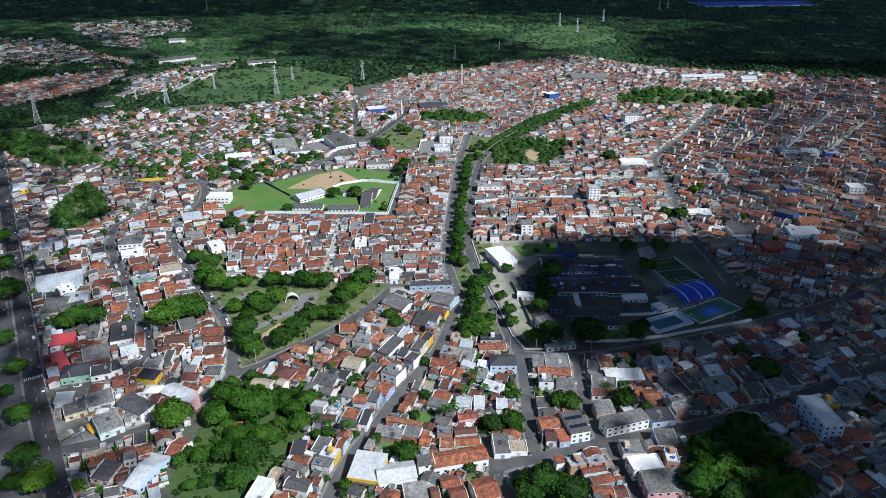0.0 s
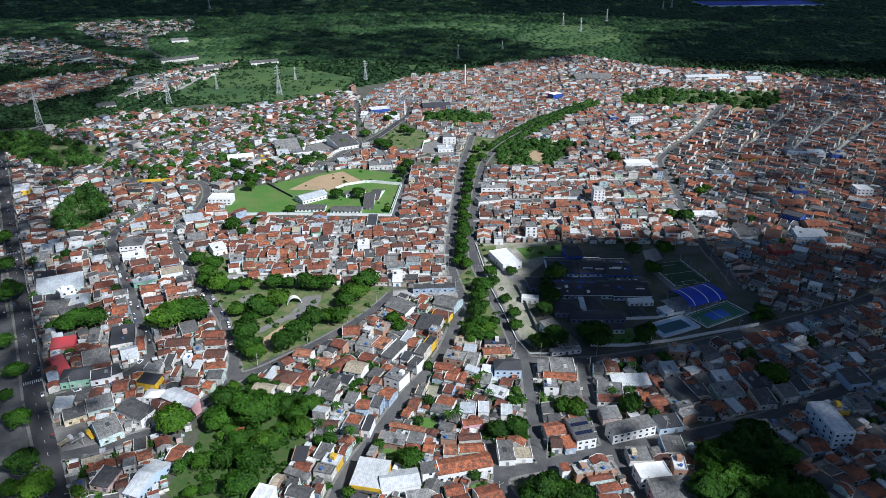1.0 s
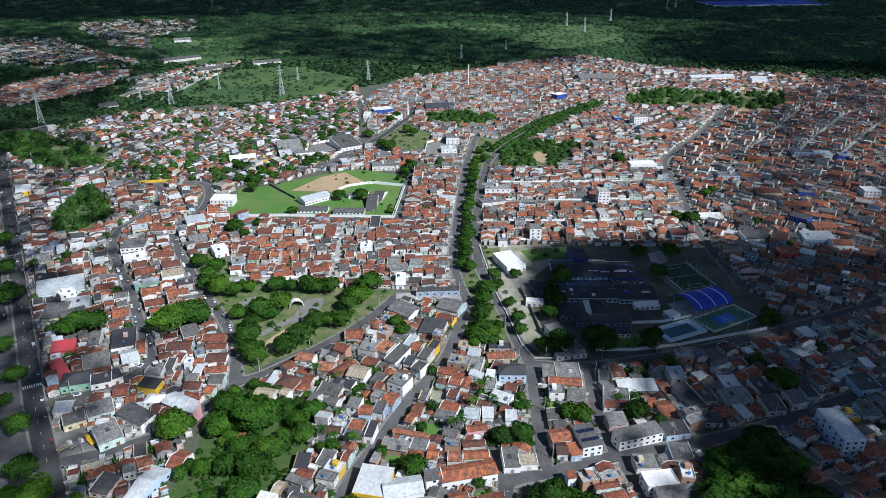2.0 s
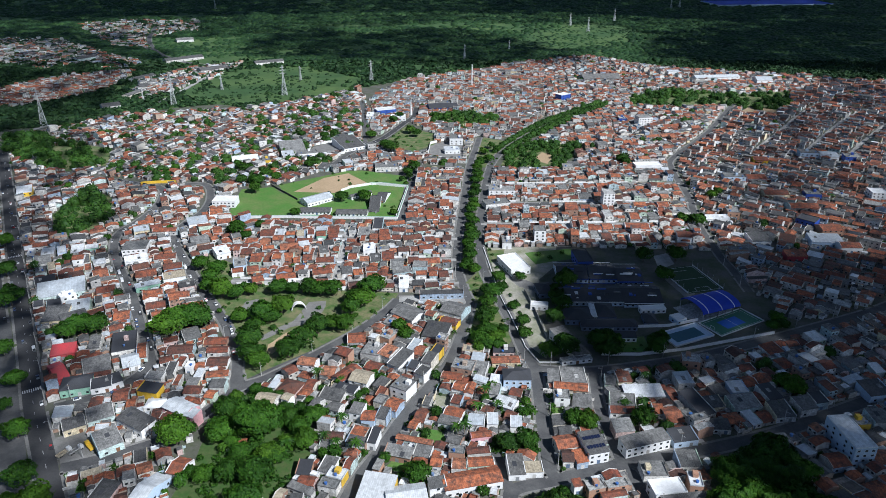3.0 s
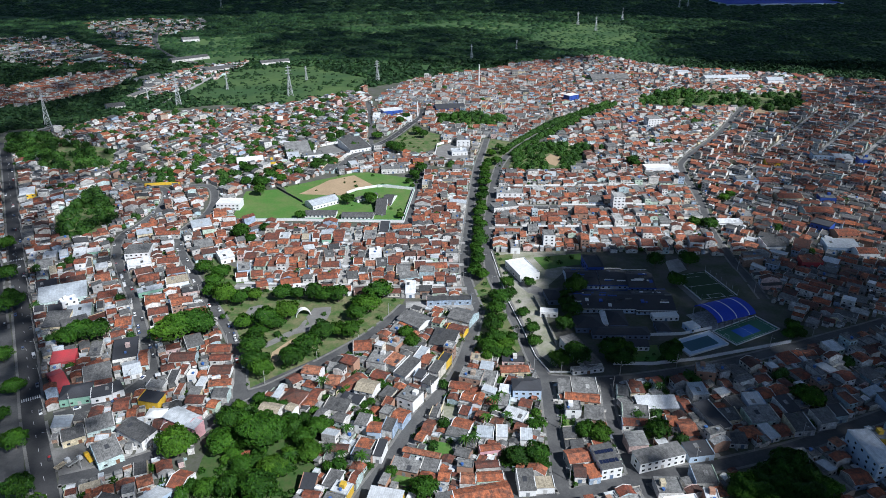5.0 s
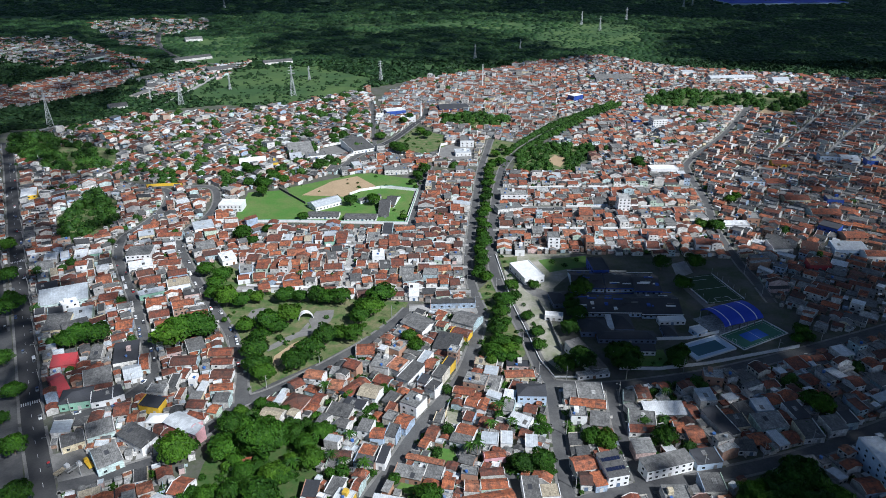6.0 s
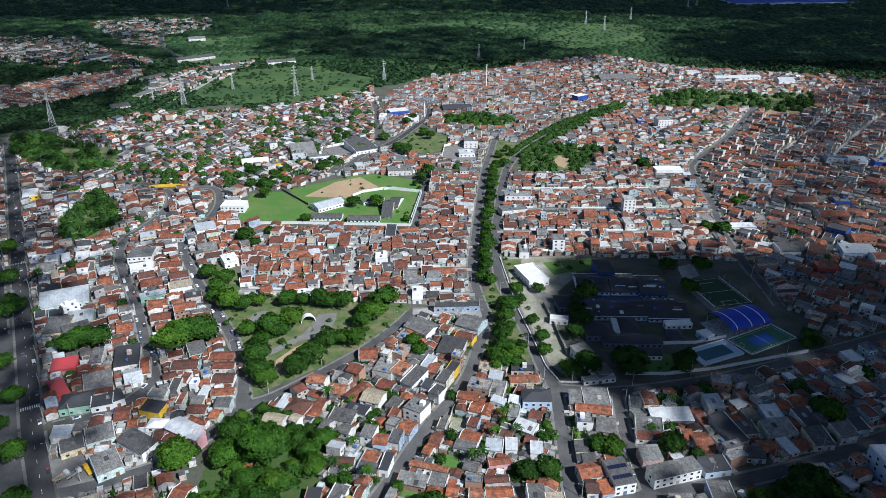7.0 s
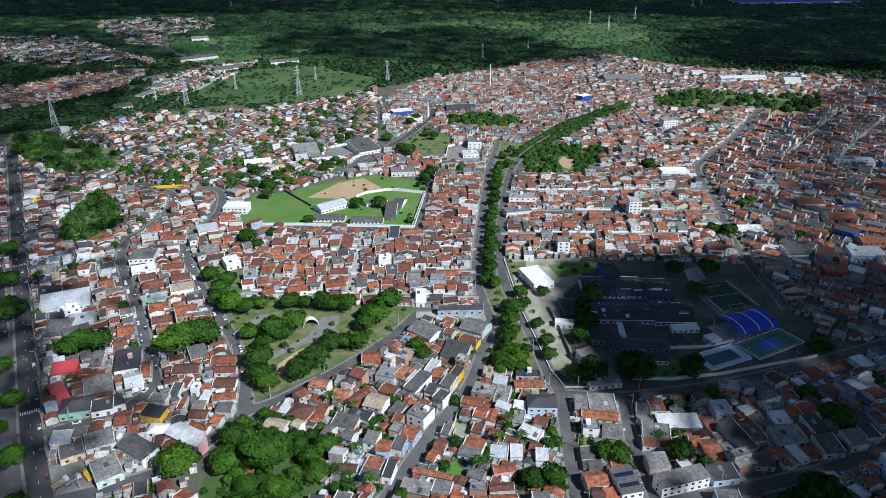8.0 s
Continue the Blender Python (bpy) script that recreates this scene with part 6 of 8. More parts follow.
spot("gable", METAL, PINK, -151.6, 327.7, 17.6, 10.5, 7.0, -28.5)
spot("hip", WHITE, WHITE, -168.5, 334.3, 10.4, 7.7, 4.0, 1.3)
spot("shed", METAL, PINK, -142.1, 320.5, 6.2, 6.3, 7.4, -24.3)
spot("gable", TILE, WHITE, -89.3, 372.3, 11.1, 8.3, 7.0, -10.4)
spot("shed", TILE, BRICK, -68.7, 382.2, 9.4, 6.8, 7.0, -23.8)
spot("gable", TILE, WALL, -75.5, 366.9, 8.9, 9.2, 4.0, -8.1)
spot("shed", SHEET, WALL, -78.7, 379.9, 5.6, 6.5, 4.0, -8.5)
spot("gable", TILE, WALL, -64.5, 364.5, 16.9, 8.7, 4.5, 53.5)
spot("gable", BEIGE, WHITE, -54.8, 357.5, 11.3, 11.7, 7.0, -18.0)
spot("shed", DARK_ROOF, WHITE, -62.2, 347.5, 12.7, 6.1, 5.0, -22.1)
spot("shed", SHEET, WALL, -69.6, 341.8, 13.1, 8.9, 5.0, -14.5)
spot("hip", TILE, WALL, -95.3, 349.6, 11.9, 11.9, 5.0, -19.2)
spot("gable", BEIGE, WALL, -105.6, 337.5, 12.1, 7.9, 6.0, -16.6)
spot("gable", BEIGE, WHITE, -94.1, 336.6, 5.0, 5.7, 7.0, -24.3)
spot("shed", METAL, WALL, -105.5, 352.5, 4.1, 6.8, 4.0, -13.9)
spot("shed", SHEET, WHITE, -53.4, 326.4, 7.1, 8.1, 7.0, -14.7)
spot("gable", TILE, PALE_BLUE, -46.7, 322.2, 7.2, 8.0, 6.0, -4.8)
spot("gable", TILE, WALL, -63.8, 404.9, 11.2, 11.4, 4.0, 7.0)
spot("flat", SLAB, WALL, -51.0, 387.7, 12.0, 13.8, 6.0, -15.6)
spot("flat", SLAB, BRICK, -42.4, 405.6, 7.3, 11.6, 6.0, -29.5)
spot("shed", METAL, WHITE, -25.3, 394.2, 5.5, 10.8, 5.0, -24.3)
spot("gable", TILE, WALL, -20.9, 388.6, 6.5, 10.7, 5.0, -22.6)
spot("shed", TILE, WALL, -41.4, 384.6, 9.1, 10.4, 6.3, -32.1)
spot("shed", SHEET, WHITE, -33.0, 377.6, 8.3, 16.8, 6.0, -31.9)
spot("shed", DARK_ROOF, WALL, -24.8, 370.3, 5.4, 6.9, 6.0, -22.7)
spot("shed", SHEET, WALL, -15.2, 377.9, 6.6, 10.2, 6.0, -25.3)
spot("shed", SHEET, WHITE, -19.0, 363.7, 7.0, 7.6, 6.0, -33.9)
spot("shed", DARK_ROOF, YELLOW, -10.7, 386.6, 5.3, 8.4, 6.5, -25.5)
spot("flat", SLAB, WHITE, -29.5, 348.2, 10.6, 11.6, 8.0, -28.7)
spot("gable", TILE, WALL, -33.7, 332.4, 7.3, 10.6, 6.0, -23.3)
spot("shed", SHEET, WALL, -39.0, 323.8, 5.8, 8.3, 6.0, -15.2)
spot("shed", TILE, BRICK, -41.7, 344.8, 4.8, 7.4, 4.5, -18.6)
spot("shed", SHEET, WALL, -42.7, 353.9, 6.8, 8.7, 4.5, -30.5)
spot("shed", BEIGE, WALL, 12.1, 391.0, 13.1, 5.8, 4.0, -11.3)
spot("shed", METAL, WALL, 15.0, 382.4, 7.8, 6.9, 4.0, -12.5)
spot("flat", SLAB, RAW, 5.6, 369.8, 13.0, 10.2, 7.0, -16.5)
spot("shed", SHEET, WALL, 15.5, 366.6, 7.5, 14.5, 5.0, -13.6)
spot("gable", TILE, WALL, -1.3, 361.6, 12.1, 6.6, 4.5, -14.5)
spot("gable", TILE, WHITE, 3.3, 350.9, 7.2, 7.8, 5.0, -18.8)
spot("gable", TILE, WHITE, 9.0, 348.3, 10.2, 5.0, 5.2, 76.5)
spot("shed", TILE, WALL, 1.4, 338.8, 5.5, 6.4, 4.0, -19.4)
spot("gable", TILE, WALL, 10.1, 333.5, 5.6, 8.8, 5.0, -20.5)
spot("gable", TILE, WHITE, -0.2, 327.4, 10.0, 8.5, 4.5, -20.4)
spot("shed", SHEET, WHITE, -2.9, 320.2, 11.2, 5.9, 4.0, -17.4)
spot("gable", TILE, WALL, -17.9, 325.0, 5.7, 11.8, 4.5, -19.5)
spot("gable", TILE, WALL, -21.6, 316.7, 4.2, 7.4, 4.7, -25.8)
spot("shed", SHEET, WALL, -15.2, 337.3, 4.1, 7.1, 4.0, -15.3)
spot("shed", METAL, WHITE, 11.8, 320.6, 8.6, 7.4, 4.5, -7.2)
spot("shed", METAL, WHITE, 20.7, 321.4, 5.7, 8.0, 4.5, -1.8)
spot("shed", METAL, WHITE, 28.7, 335.9, 12.0, 7.7, 4.5, -28.8)
spot("flat", DARK_ROOF, WALL, 31.6, 390.3, 13.9, 6.1, 4.0, -1.1)
spot("gable", TILE, WALL, 31.7, 379.3, 17.3, 6.9, 4.5, 4.2)
spot("shed", TILE, WALL, 28.3, 366.8, 5.6, 7.6, 4.0, -23.3)
spot("shed", METAL, PALE_BLUE, 24.3, 356.6, 6.3, 8.6, 5.0, -13.1)
spot("shed", SHEET, WALL, 23.5, 347.4, 5.7, 8.5, 5.0, -11.5)
spot("shed", SHEET, WALL, 59.0, 361.7, 6.7, 11.2, 4.5, -4.1)
spot("shed", SHEET, WALL, 70.7, 362.7, 14.4, 12.6, 4.5, -0.1)
spot("gable", TILE, WALL, 68.1, 353.0, 19.6, 7.5, 4.0, -10.5)
spot("flat", SLAB, WHITE, 61.0, 341.6, 8.6, 7.9, 6.5, -2.5)
spot("shed", SHEET, WALL, 72.1, 338.3, 10.2, 10.4, 4.0, -9.8)
spot("gable", TILE, WALL, 57.1, 293.0, 5.4, 9.1, 5.0, -1.1)
spot("shed", TILE, WALL, 63.1, 291.9, 6.0, 8.1, 5.0, 13.8)
spot("shed", SHEET, WHITE, 30.3, 285.5, 7.9, 12.5, 5.0, 4.1)
spot("shed", BEIGE, WHITE, 38.8, 284.3, 8.6, 6.3, 4.5, 3.9)
spot("shed", TILE, WHITE, 58.4, 272.2, 4.3, 4.3, 6.0, 12.2)
spot("flat", SLAB, BRICK, 66.6, 270.9, 8.7, 6.3, 6.5, 14.7)
spot("flat", SLAB, BRICK, 77.0, 271.9, 10.6, 4.7, 6.5, 14.0)
spot("gable", TILE, WALL, 74.8, 266.5, 12.2, 3.5, 5.0, 12.5)
spot("gable", TILE, WALL, 76.3, 251.9, 9.1, 7.6, 5.0, 2.1)
spot("gable", TILE, WALL, 84.2, 252.1, 6.0, 7.2, 5.0, 10.5)
spot("gable", TILE, WALL, -21.0, 304.8, 19.3, 3.5, 4.0, -14.6)
spot("shed", SHEET, BRICK, -28.4, 295.0, 14.0, 7.1, 4.5, -14.7)
spot("shed", SHEET, WALL, -16.1, 295.1, 8.4, 7.4, 4.5, -14.2)
spot("shed", SHEET, BRICK, -37.9, 284.6, 3.5, 6.4, 5.0, -19.6)
spot("gable", TILE, WHITE, -9.0, 288.2, 5.2, 7.6, 5.0, -9.4)
spot("flat", SLAB, BRICK, 1.2, 295.1, 8.0, 5.4, 6.0, -8.3)
spot("gable", TILE, WALL, 12.0, 295.9, 11.5, 4.5, 5.0, 6.9)
spot("gable", TILE, WALL, 2.3, 286.4, 7.1, 6.9, 5.0, -2.7)
spot("gable", TILE, WALL, 12.8, 287.8, 12.9, 6.1, 5.0, 6.2)
spot("gable", TILE, PINK, 13.8, 308.2, 10.7, 4.4, 5.0, 10.5)
spot("shed", SHEET, WHITE, -8.6, 271.2, 7.9, 6.3, 6.4, 13.3)
spot("shed", SHEET, WALL, -12.9, 251.0, 10.7, 11.3, 5.0, 11.8)
spot("gable", TILE, WALL, 3.7, 257.1, 8.8, 6.8, 6.0, 14.6)
spot("gable", TILE, WALL, 7.3, 249.6, 7.4, 9.4, 6.0, 15.1)
spot("gable", TILE, WALL, 20.0, 253.7, 11.7, 13.6, 6.0, 16.6)
spot("gable", TILE, WALL, -3.5, 250.9, 3.6, 8.3, 5.0, 11.5)
spot("gable", TILE, WALL, -63.2, 307.0, 10.1, 5.4, 4.5, -3.1)
spot("shed", TILE, WALL, -50.4, 309.5, 8.4, 7.3, 4.5, -19.0)
spot("shed", SHEET, WALL, -50.8, 302.9, 10.5, 5.4, 4.5, -15.1)
spot("shed", DARK_ROOF, WHITE, -42.0, 305.4, 4.3, 10.4, 6.0, -12.0)
spot("shed", SHEET, WALL, -67.2, 300.9, 5.1, 4.3, 4.0, -5.3)
spot("shed", DARK_ROOF, BRICK, -74.4, 283.4, 6.8, 9.0, 4.0, -3.6)
spot("shed", SHEET, WHITE, -62.7, 284.4, 6.8, 9.5, 5.0, -16.9)
spot("gable", TILE, WALL, -52.3, 286.1, 3.8, 7.6, 5.0, -16.5)
spot("flat", METAL, YELLOW, -57.5, 278.2, 8.7, 7.2, 5.5, -17.4)
spot("flat", SLAB, WALL, -60.3, 271.8, 9.7, 6.0, 5.0, -14.9)
spot("gable", TILE, WALL, -71.3, 274.5, 8.2, 5.7, 4.0, -10.3)
spot("shed", SHEET, WALL, -73.2, 268.7, 13.8, 3.5, 4.5, -25.6)
spot("shed", SHEET, WALL, -74.3, 261.8, 5.8, 5.3, 4.5, -3.1)
spot("gable", SHEET, WHITE, -69.4, 255.6, 11.9, 6.8, 6.0, -15.2)
spot("gable", BEIGE, WALL, -82.9, 265.6, 3.5, 8.5, 3.5, -16.9)
spot("shed", METAL, WHITE, -87.1, 249.5, 8.2, 17.1, 6.0, -16.3)
spot("shed", TILE, WALL, -76.2, 248.1, 7.0, 4.2, 4.0, 11.6)
spot("shed", TILE, WALL, -61.2, 259.1, 4.2, 5.0, 4.0, -14.0)
spot("shed", SHEET, WALL, -231.2, 395.5, 6.9, 13.0, 4.5, 14.8)
spot("shed", TILE, WALL, -212.8, 360.8, 14.2, 3.5, 4.0, 20.1)
spot("shed", SHEET, WALL, -180.7, 301.6, 11.9, 13.8, 6.0, 38.6)
spot("shed", SHEET, WHITE, -172.1, 317.1, 20.8, 9.7, 6.0, -30.5)
spot("shed", SHEET, WALL, -194.9, 323.7, 13.3, 10.9, 5.0, 30.0)
spot("shed", SHEET, WALL, -205.0, 314.6, 10.9, 8.4, 5.0, 31.6)
spot("shed", BEIGE, WALL, -178.7, 279.1, 9.4, 3.5, 3.5, 26.7)
spot("shed", SHEET, WALL, -166.0, 266.2, 9.9, 11.2, 4.5, -12.8)
spot("gable", TILE, WHITE, -136.7, 283.8, 8.2, 11.4, 4.5, -13.7)
spot("gable", TILE, WALL, -173.8, 389.7, 16.0, 9.9, 4.0, 7.7)
spot("gable", TILE, WALL, -154.5, 399.6, 14.2, 8.4, 4.0, 4.7)
spot("gable", TILE, WALL, -150.0, 389.0, 12.5, 6.7, 4.0, 5.1)
spot("gable", TILE, WHITE, -146.1, 376.2, 12.7, 9.4, 4.0, 2.9)
spot("gable", TILE, WALL, -141.9, 362.8, 13.1, 6.2, 4.0, 8.7)
spot("flat", WHITE, WHITE, -160.8, 369.2, 4.2, 6.1, 6.0, -2.2)
spot("shed", METAL, WHITE, -153.1, 362.4, 4.2, 8.1, 4.0, -5.4)
spot("shed", SHEET, WALL, -138.1, 351.0, 8.9, 6.7, 5.0, -0.4)
spot("gable", TILE, WALL, -150.9, 346.1, 9.7, 7.2, 4.5, -1.1)
spot("gable", TILE, WALL, -139.3, 341.4, 5.1, 6.8, 5.0, -9.7)
spot("gable", TILE, WALL, -147.2, 336.6, 10.7, 4.1, 4.0, -14.3)
spot("shed", SLAB, WALL, -177.9, 358.7, 10.0, 5.9, 5.0, -8.0)
spot("gable", TILE, WALL, -155.9, 320.7, 7.4, 5.9, 5.0, -18.0)
spot("shed", TILE, WALL, -163.4, 355.4, 3.5, 8.1, 4.0, -2.5)
spot("shed", SHEET, WALL, -153.9, 353.9, 6.8, 6.3, 4.0, -1.3)
spot("shed", TILE, WALL, -168.2, 374.8, 4.8, 8.0, 4.0, -6.4)
spot("shed", SHEET, WALL, -171.5, 367.1, 5.2, 10.8, 4.2, 1.4)
spot("shed", SHEET, WALL, 92.2, 358.8, 6.0, 7.9, 4.0, -8.3)
spot("shed", TILE, WALL, 100.4, 361.2, 8.2, 8.8, 4.5, 4.2)
spot("shed", SHEET, WALL, 94.9, 338.8, 13.9, 10.7, 4.5, -8.3)
spot("shed", TILE, WALL, 93.1, 330.4, 13.9, 5.2, 4.0, -3.3)
spot("shed", TILE, WALL, 113.1, 331.8, 5.8, 7.3, 4.0, -1.4)
spot("flat", SLAB, BRICK, 145.0, 377.0, 10.7, 8.5, 8.0, -11.3)
spot("shed", SHEET, WALL, 144.8, 337.1, 10.9, 8.8, 5.0, 10.0)
spot("shed", SHEET, WALL, 162.4, 337.7, 16.2, 11.0, 5.0, 11.2)
spot("shed", METAL, PALE_BLUE, 163.8, 351.5, 9.3, 9.1, 5.0, 7.1)
spot("shed", SLAB, WALL, 89.6, 315.0, 10.4, 9.3, 6.0, 7.4)
spot("shed", DARK_ROOF, PALE_BLUE, 119.6, 309.1, 13.2, 9.3, 5.0, 10.9)
spot("flat", SLAB, WALL, 97.8, 283.6, 12.0, 10.3, 5.0, 1.9)
spot("shed", SHEET, WALL, 117.0, 290.9, 10.6, 10.3, 5.0, 2.1)
spot("flat", METAL, BRICK, 114.7, 273.4, 6.2, 9.4, 8.0, -6.6)
spot("shed", SHEET, WALL, 106.9, 262.6, 21.7, 6.0, 6.0, 4.5)
spot("shed", SHEET, WALL, 142.6, 318.9, 10.6, 7.6, 4.0, -2.2)
spot("shed", DARK_ROOF, WALL, 180.7, 346.9, 9.3, 12.5, 5.0, 15.6)
spot("shed", SHEET, WALL, 180.4, 331.1, 11.1, 12.1, 5.0, 8.1)
spot("shed", SHEET, WALL, 195.3, 335.5, 10.2, 10.0, 6.0, 13.6)
spot("shed", DARK_ROOF, WALL, 205.1, 340.3, 7.8, 8.2, 6.0, 12.0)
spot("flat", SLAB, YELLOW, 217.3, 320.8, 10.9, 7.1, 6.0, 3.8)
spot("shed", SHEET, WALL, 230.4, 324.5, 10.4, 10.0, 6.0, 6.2)
spot("shed", METAL, WALL, 255.4, 371.7, 6.0, 8.3, 5.0, 8.5)
spot("flat", SLAB, PALE_BLUE, 217.4, 359.7, 6.9, 5.1, 5.0, -0.5)
spot("shed", SHEET, WALL, 166.5, 304.1, 15.2, 9.6, 5.0, 9.2)
spot("gable", TILE, WALL, 218.4, 293.9, 15.4, 10.3, 5.0, 0.6)
spot("gable", TILE, WALL, 191.3, 291.4, 10.5, 9.6, 5.0, 11.6)
spot("shed", SHEET, PALE_BLUE, 242.1, 350.2, 13.6, 12.5, 6.0, 10.6)
spot("gable", METAL, WHITE, -241.6, 791.1, 28.9, 19.8, 6.0, 18.3)
spot("flat", SLAB, YELLOW, -215.2, 783.9, 9.4, 14.5, 6.0, 15.7)
spot("shed", SHEET, WALL, -194.5, 828.4, 28.5, 32.1, 8.0, 19.3)
spot("shed", METAL, WHITE, -194.0, 802.7, 13.4, 15.0, 6.0, 19.8)
spot("flat", SLAB, WHITE, -171.7, 804.3, 22.7, 14.8, 8.0, 21.1)
spot("shed", SHEET, WHITE, -129.1, 849.8, 28.1, 36.7, 7.0, 32.5)
spot("flat", SLAB, PALE_BLUE, -181.4, 756.7, 6.8, 10.2, 5.0, 12.0)
spot("hip", TILE, WALL, -175.5, 770.9, 8.6, 13.6, 5.0, 22.4)
spot("shed", SHEET, WALL, -144.4, 761.8, 13.2, 15.0, 4.5, -16.0)
spot("shed", METAL, WHITE, -118.0, 997.4, 10.2, 15.0, 5.0, 0.9)
spot("flat", WHITE, WHITE, -77.1, 985.8, 20.5, 15.0, 6.0, 3.2)
spot("flat", SLAB, WHITE, 3.7, 867.2, 16.6, 15.0, 9.0, 1.3)
spot("flat", METAL, WHITE, -1.6, 829.7, 18.7, 15.0, 5.0, 7.2)
spot("gable", TILE, YELLOW, -48.2, 789.8, 11.5, 15.0, 6.0, 4.0)
spot("gable", TILE, WALL, -95.7, 804.2, 10.1, 15.0, 5.0, 6.2)
spot("flat", SLAB, WALL, -80.2, 800.1, 14.1, 15.0, 5.0, 11.5)
spot("gable", TILE, WALL, -66.7, 794.3, 12.2, 15.0, 4.5, 13.4)
spot("flat", SLAB, WALL, -74.8, 761.4, 25.7, 15.0, 6.0, 8.0)
spot("flat", SLAB, WHITE, 48.8, 683.3, 26.4, 13.0, 7.0, 0.4)
spot("flat", SLAB, WALL, 41.4, 648.9, 24.9, 13.0, 6.0, 16.6)
spot("gable", TILE, RAW, 110.8, 629.2, 11.7, 13.0, 9.0, -3.9)
spot("gable", TILE, WHITE, 197.4, 566.1, 11.6, 13.0, 9.0, -6.0)
spot("flat", SLAB, BRICK, 260.4, 624.8, 11.2, 14.0, 8.0, -7.6)
spot("flat", SLAB, WALL, 212.0, 628.4, 17.6, 13.0, 6.0, 4.9)
spot("gable", TILE, WHITE, 163.3, 591.4, 20.9, 13.5, 6.0, -2.6)
spot("gable", TILE, WHITE, 156.1, 565.7, 10.3, 14.7, 6.0, -4.6)
spot("flat", SLAB, PALE_BLUE, 299.8, 728.1, 22.3, 13.0, 7.0, -5.5)
spot("gable", TILE, WHITE, -161.6, 572.4, 12.2, 13.8, 6.0, 2.4)
spot("gable", TILE, WHITE, -128.9, 490.9, 14.0, 9.1, 5.0, 16.0)
spot("flat", WHITE, WHITE, -70.1, 541.5, 10.0, 11.9, 6.0, 5.6)
spot("gable", TILE, WALL, -53.9, 529.9, 10.0, 13.6, 5.0, 4.8)
spot("shed", SHEET, WALL, -78.3, 576.1, 10.2, 14.2, 5.0, 0.6)
spot("flat", SLAB, WHITE, 45.1, 557.0, 7.8, 13.0, 6.0, -2.3)
spot("flat", WHITE, WHITE, -348.0, 531.3, 4.4, 12.0, 5.0, 20.4)
spot("gable", TILE, WALL, -347.8, 546.4, 10.8, 8.8, 5.0, 20.2)
spot("shed", METAL, WALL, -332.5, 529.4, 9.2, 9.8, 6.0, 20.5)
spot("shed", METAL, PALE_BLUE, -323.4, 533.3, 5.6, 9.9, 6.0, 27.0)
spot("shed", SHEET, WALL, -329.8, 515.1, 11.6, 12.9, 5.0, 29.1)
spot("flat", SLAB, WALL, -321.7, 497.5, 7.5, 10.6, 5.0, 30.2)
spot("shed", BEIGE, WALL, -317.5, 505.0, 4.4, 9.4, 5.0, 29.8)
spot("shed", SHEET, WALL, -295.5, 518.1, 4.4, 11.6, 5.0, 27.1)
spot("shed", TILE, WALL, -287.0, 502.9, 4.7, 7.9, 5.0, 26.2)
spot("hip", METAL, WALL, -283.6, 514.1, 8.5, 10.9, 5.0, 29.2)
spot("gable", TILE, WALL, -291.8, 534.8, 6.8, 7.1, 5.0, 22.9)
spot("shed", METAL, GREEN_PAINT, -302.4, 541.3, 9.8, 6.6, 5.0, 19.4)
spot("shed", DARK_ROOF, WALL, -308.6, 479.8, 13.8, 12.2, 5.0, 31.8)
spot("shed", TILE, WALL, -293.2, 488.8, 17.6, 7.4, 5.0, 31.4)
spot("flat", WHITE, WHITE, -279.2, 455.2, 10.5, 7.6, 7.0, 43.3)
spot("shed", DARK_ROOF, WALL, -284.1, 445.4, 8.7, 7.4, 5.0, 28.1)
spot("shed", DARK_ROOF, WALL, -294.5, 444.4, 6.1, 7.0, 5.0, 26.2)
spot("gable", TILE, WALL, -288.9, 435.0, 7.1, 5.9, 5.0, 29.0)
spot("gable", TILE, WALL, -273.5, 494.5, 10.9, 19.4, 5.0, 29.8)
spot("shed", SHEET, WALL, -266.3, 482.5, 16.1, 4.7, 5.0, 18.9)
spot("gable", TILE, WALL, -257.4, 468.2, 12.1, 10.6, 5.0, 21.3)
spot("shed", SHEET, WALL, -254.5, 450.7, 4.5, 8.0, 5.0, 24.4)
spot("gable", TILE, WALL, -243.0, 442.7, 5.7, 7.1, 5.0, 25.4)
spot("gable", TILE, WALL, -229.0, 430.4, 9.8, 12.2, 5.0, 18.6)
spot("shed", SHEET, WALL, -238.8, 453.4, 9.7, 5.7, 5.0, 25.7)
spot("shed", METAL, WHITE, -256.0, 519.7, 16.9, 9.7, 5.0, 26.0)
spot("gable", TILE, WALL, -234.6, 524.7, 16.4, 9.6, 5.0, 14.3)
spot("gable", TILE, WALL, -238.2, 494.8, 14.7, 12.2, 5.0, 21.4)
spot("gable", TILE, WALL, -247.4, 506.5, 12.0, 10.6, 5.0, 31.2)
spot("gable", TILE, WALL, -221.8, 507.3, 13.9, 10.0, 5.0, 21.6)
spot("shed", BEIGE, WHITE, -213.8, 488.4, 15.6, 8.8, 6.0, 24.6)
spot("shed", METAL, GREEN_PAINT, -229.2, 475.3, 17.4, 5.8, 5.0, 30.3)
spot("gable", TILE, WALL, -220.4, 463.1, 13.8, 8.9, 5.0, 20.4)
spot("gable", TILE, WALL, -211.2, 444.8, 12.6, 10.1, 5.0, 20.4)
spot("gable", TILE, WALL, -204.1, 432.7, 10.4, 6.9, 5.0, 26.8)
spot("gable", TILE, WALL, -198.0, 460.3, 10.3, 8.1, 5.0, 14.8)
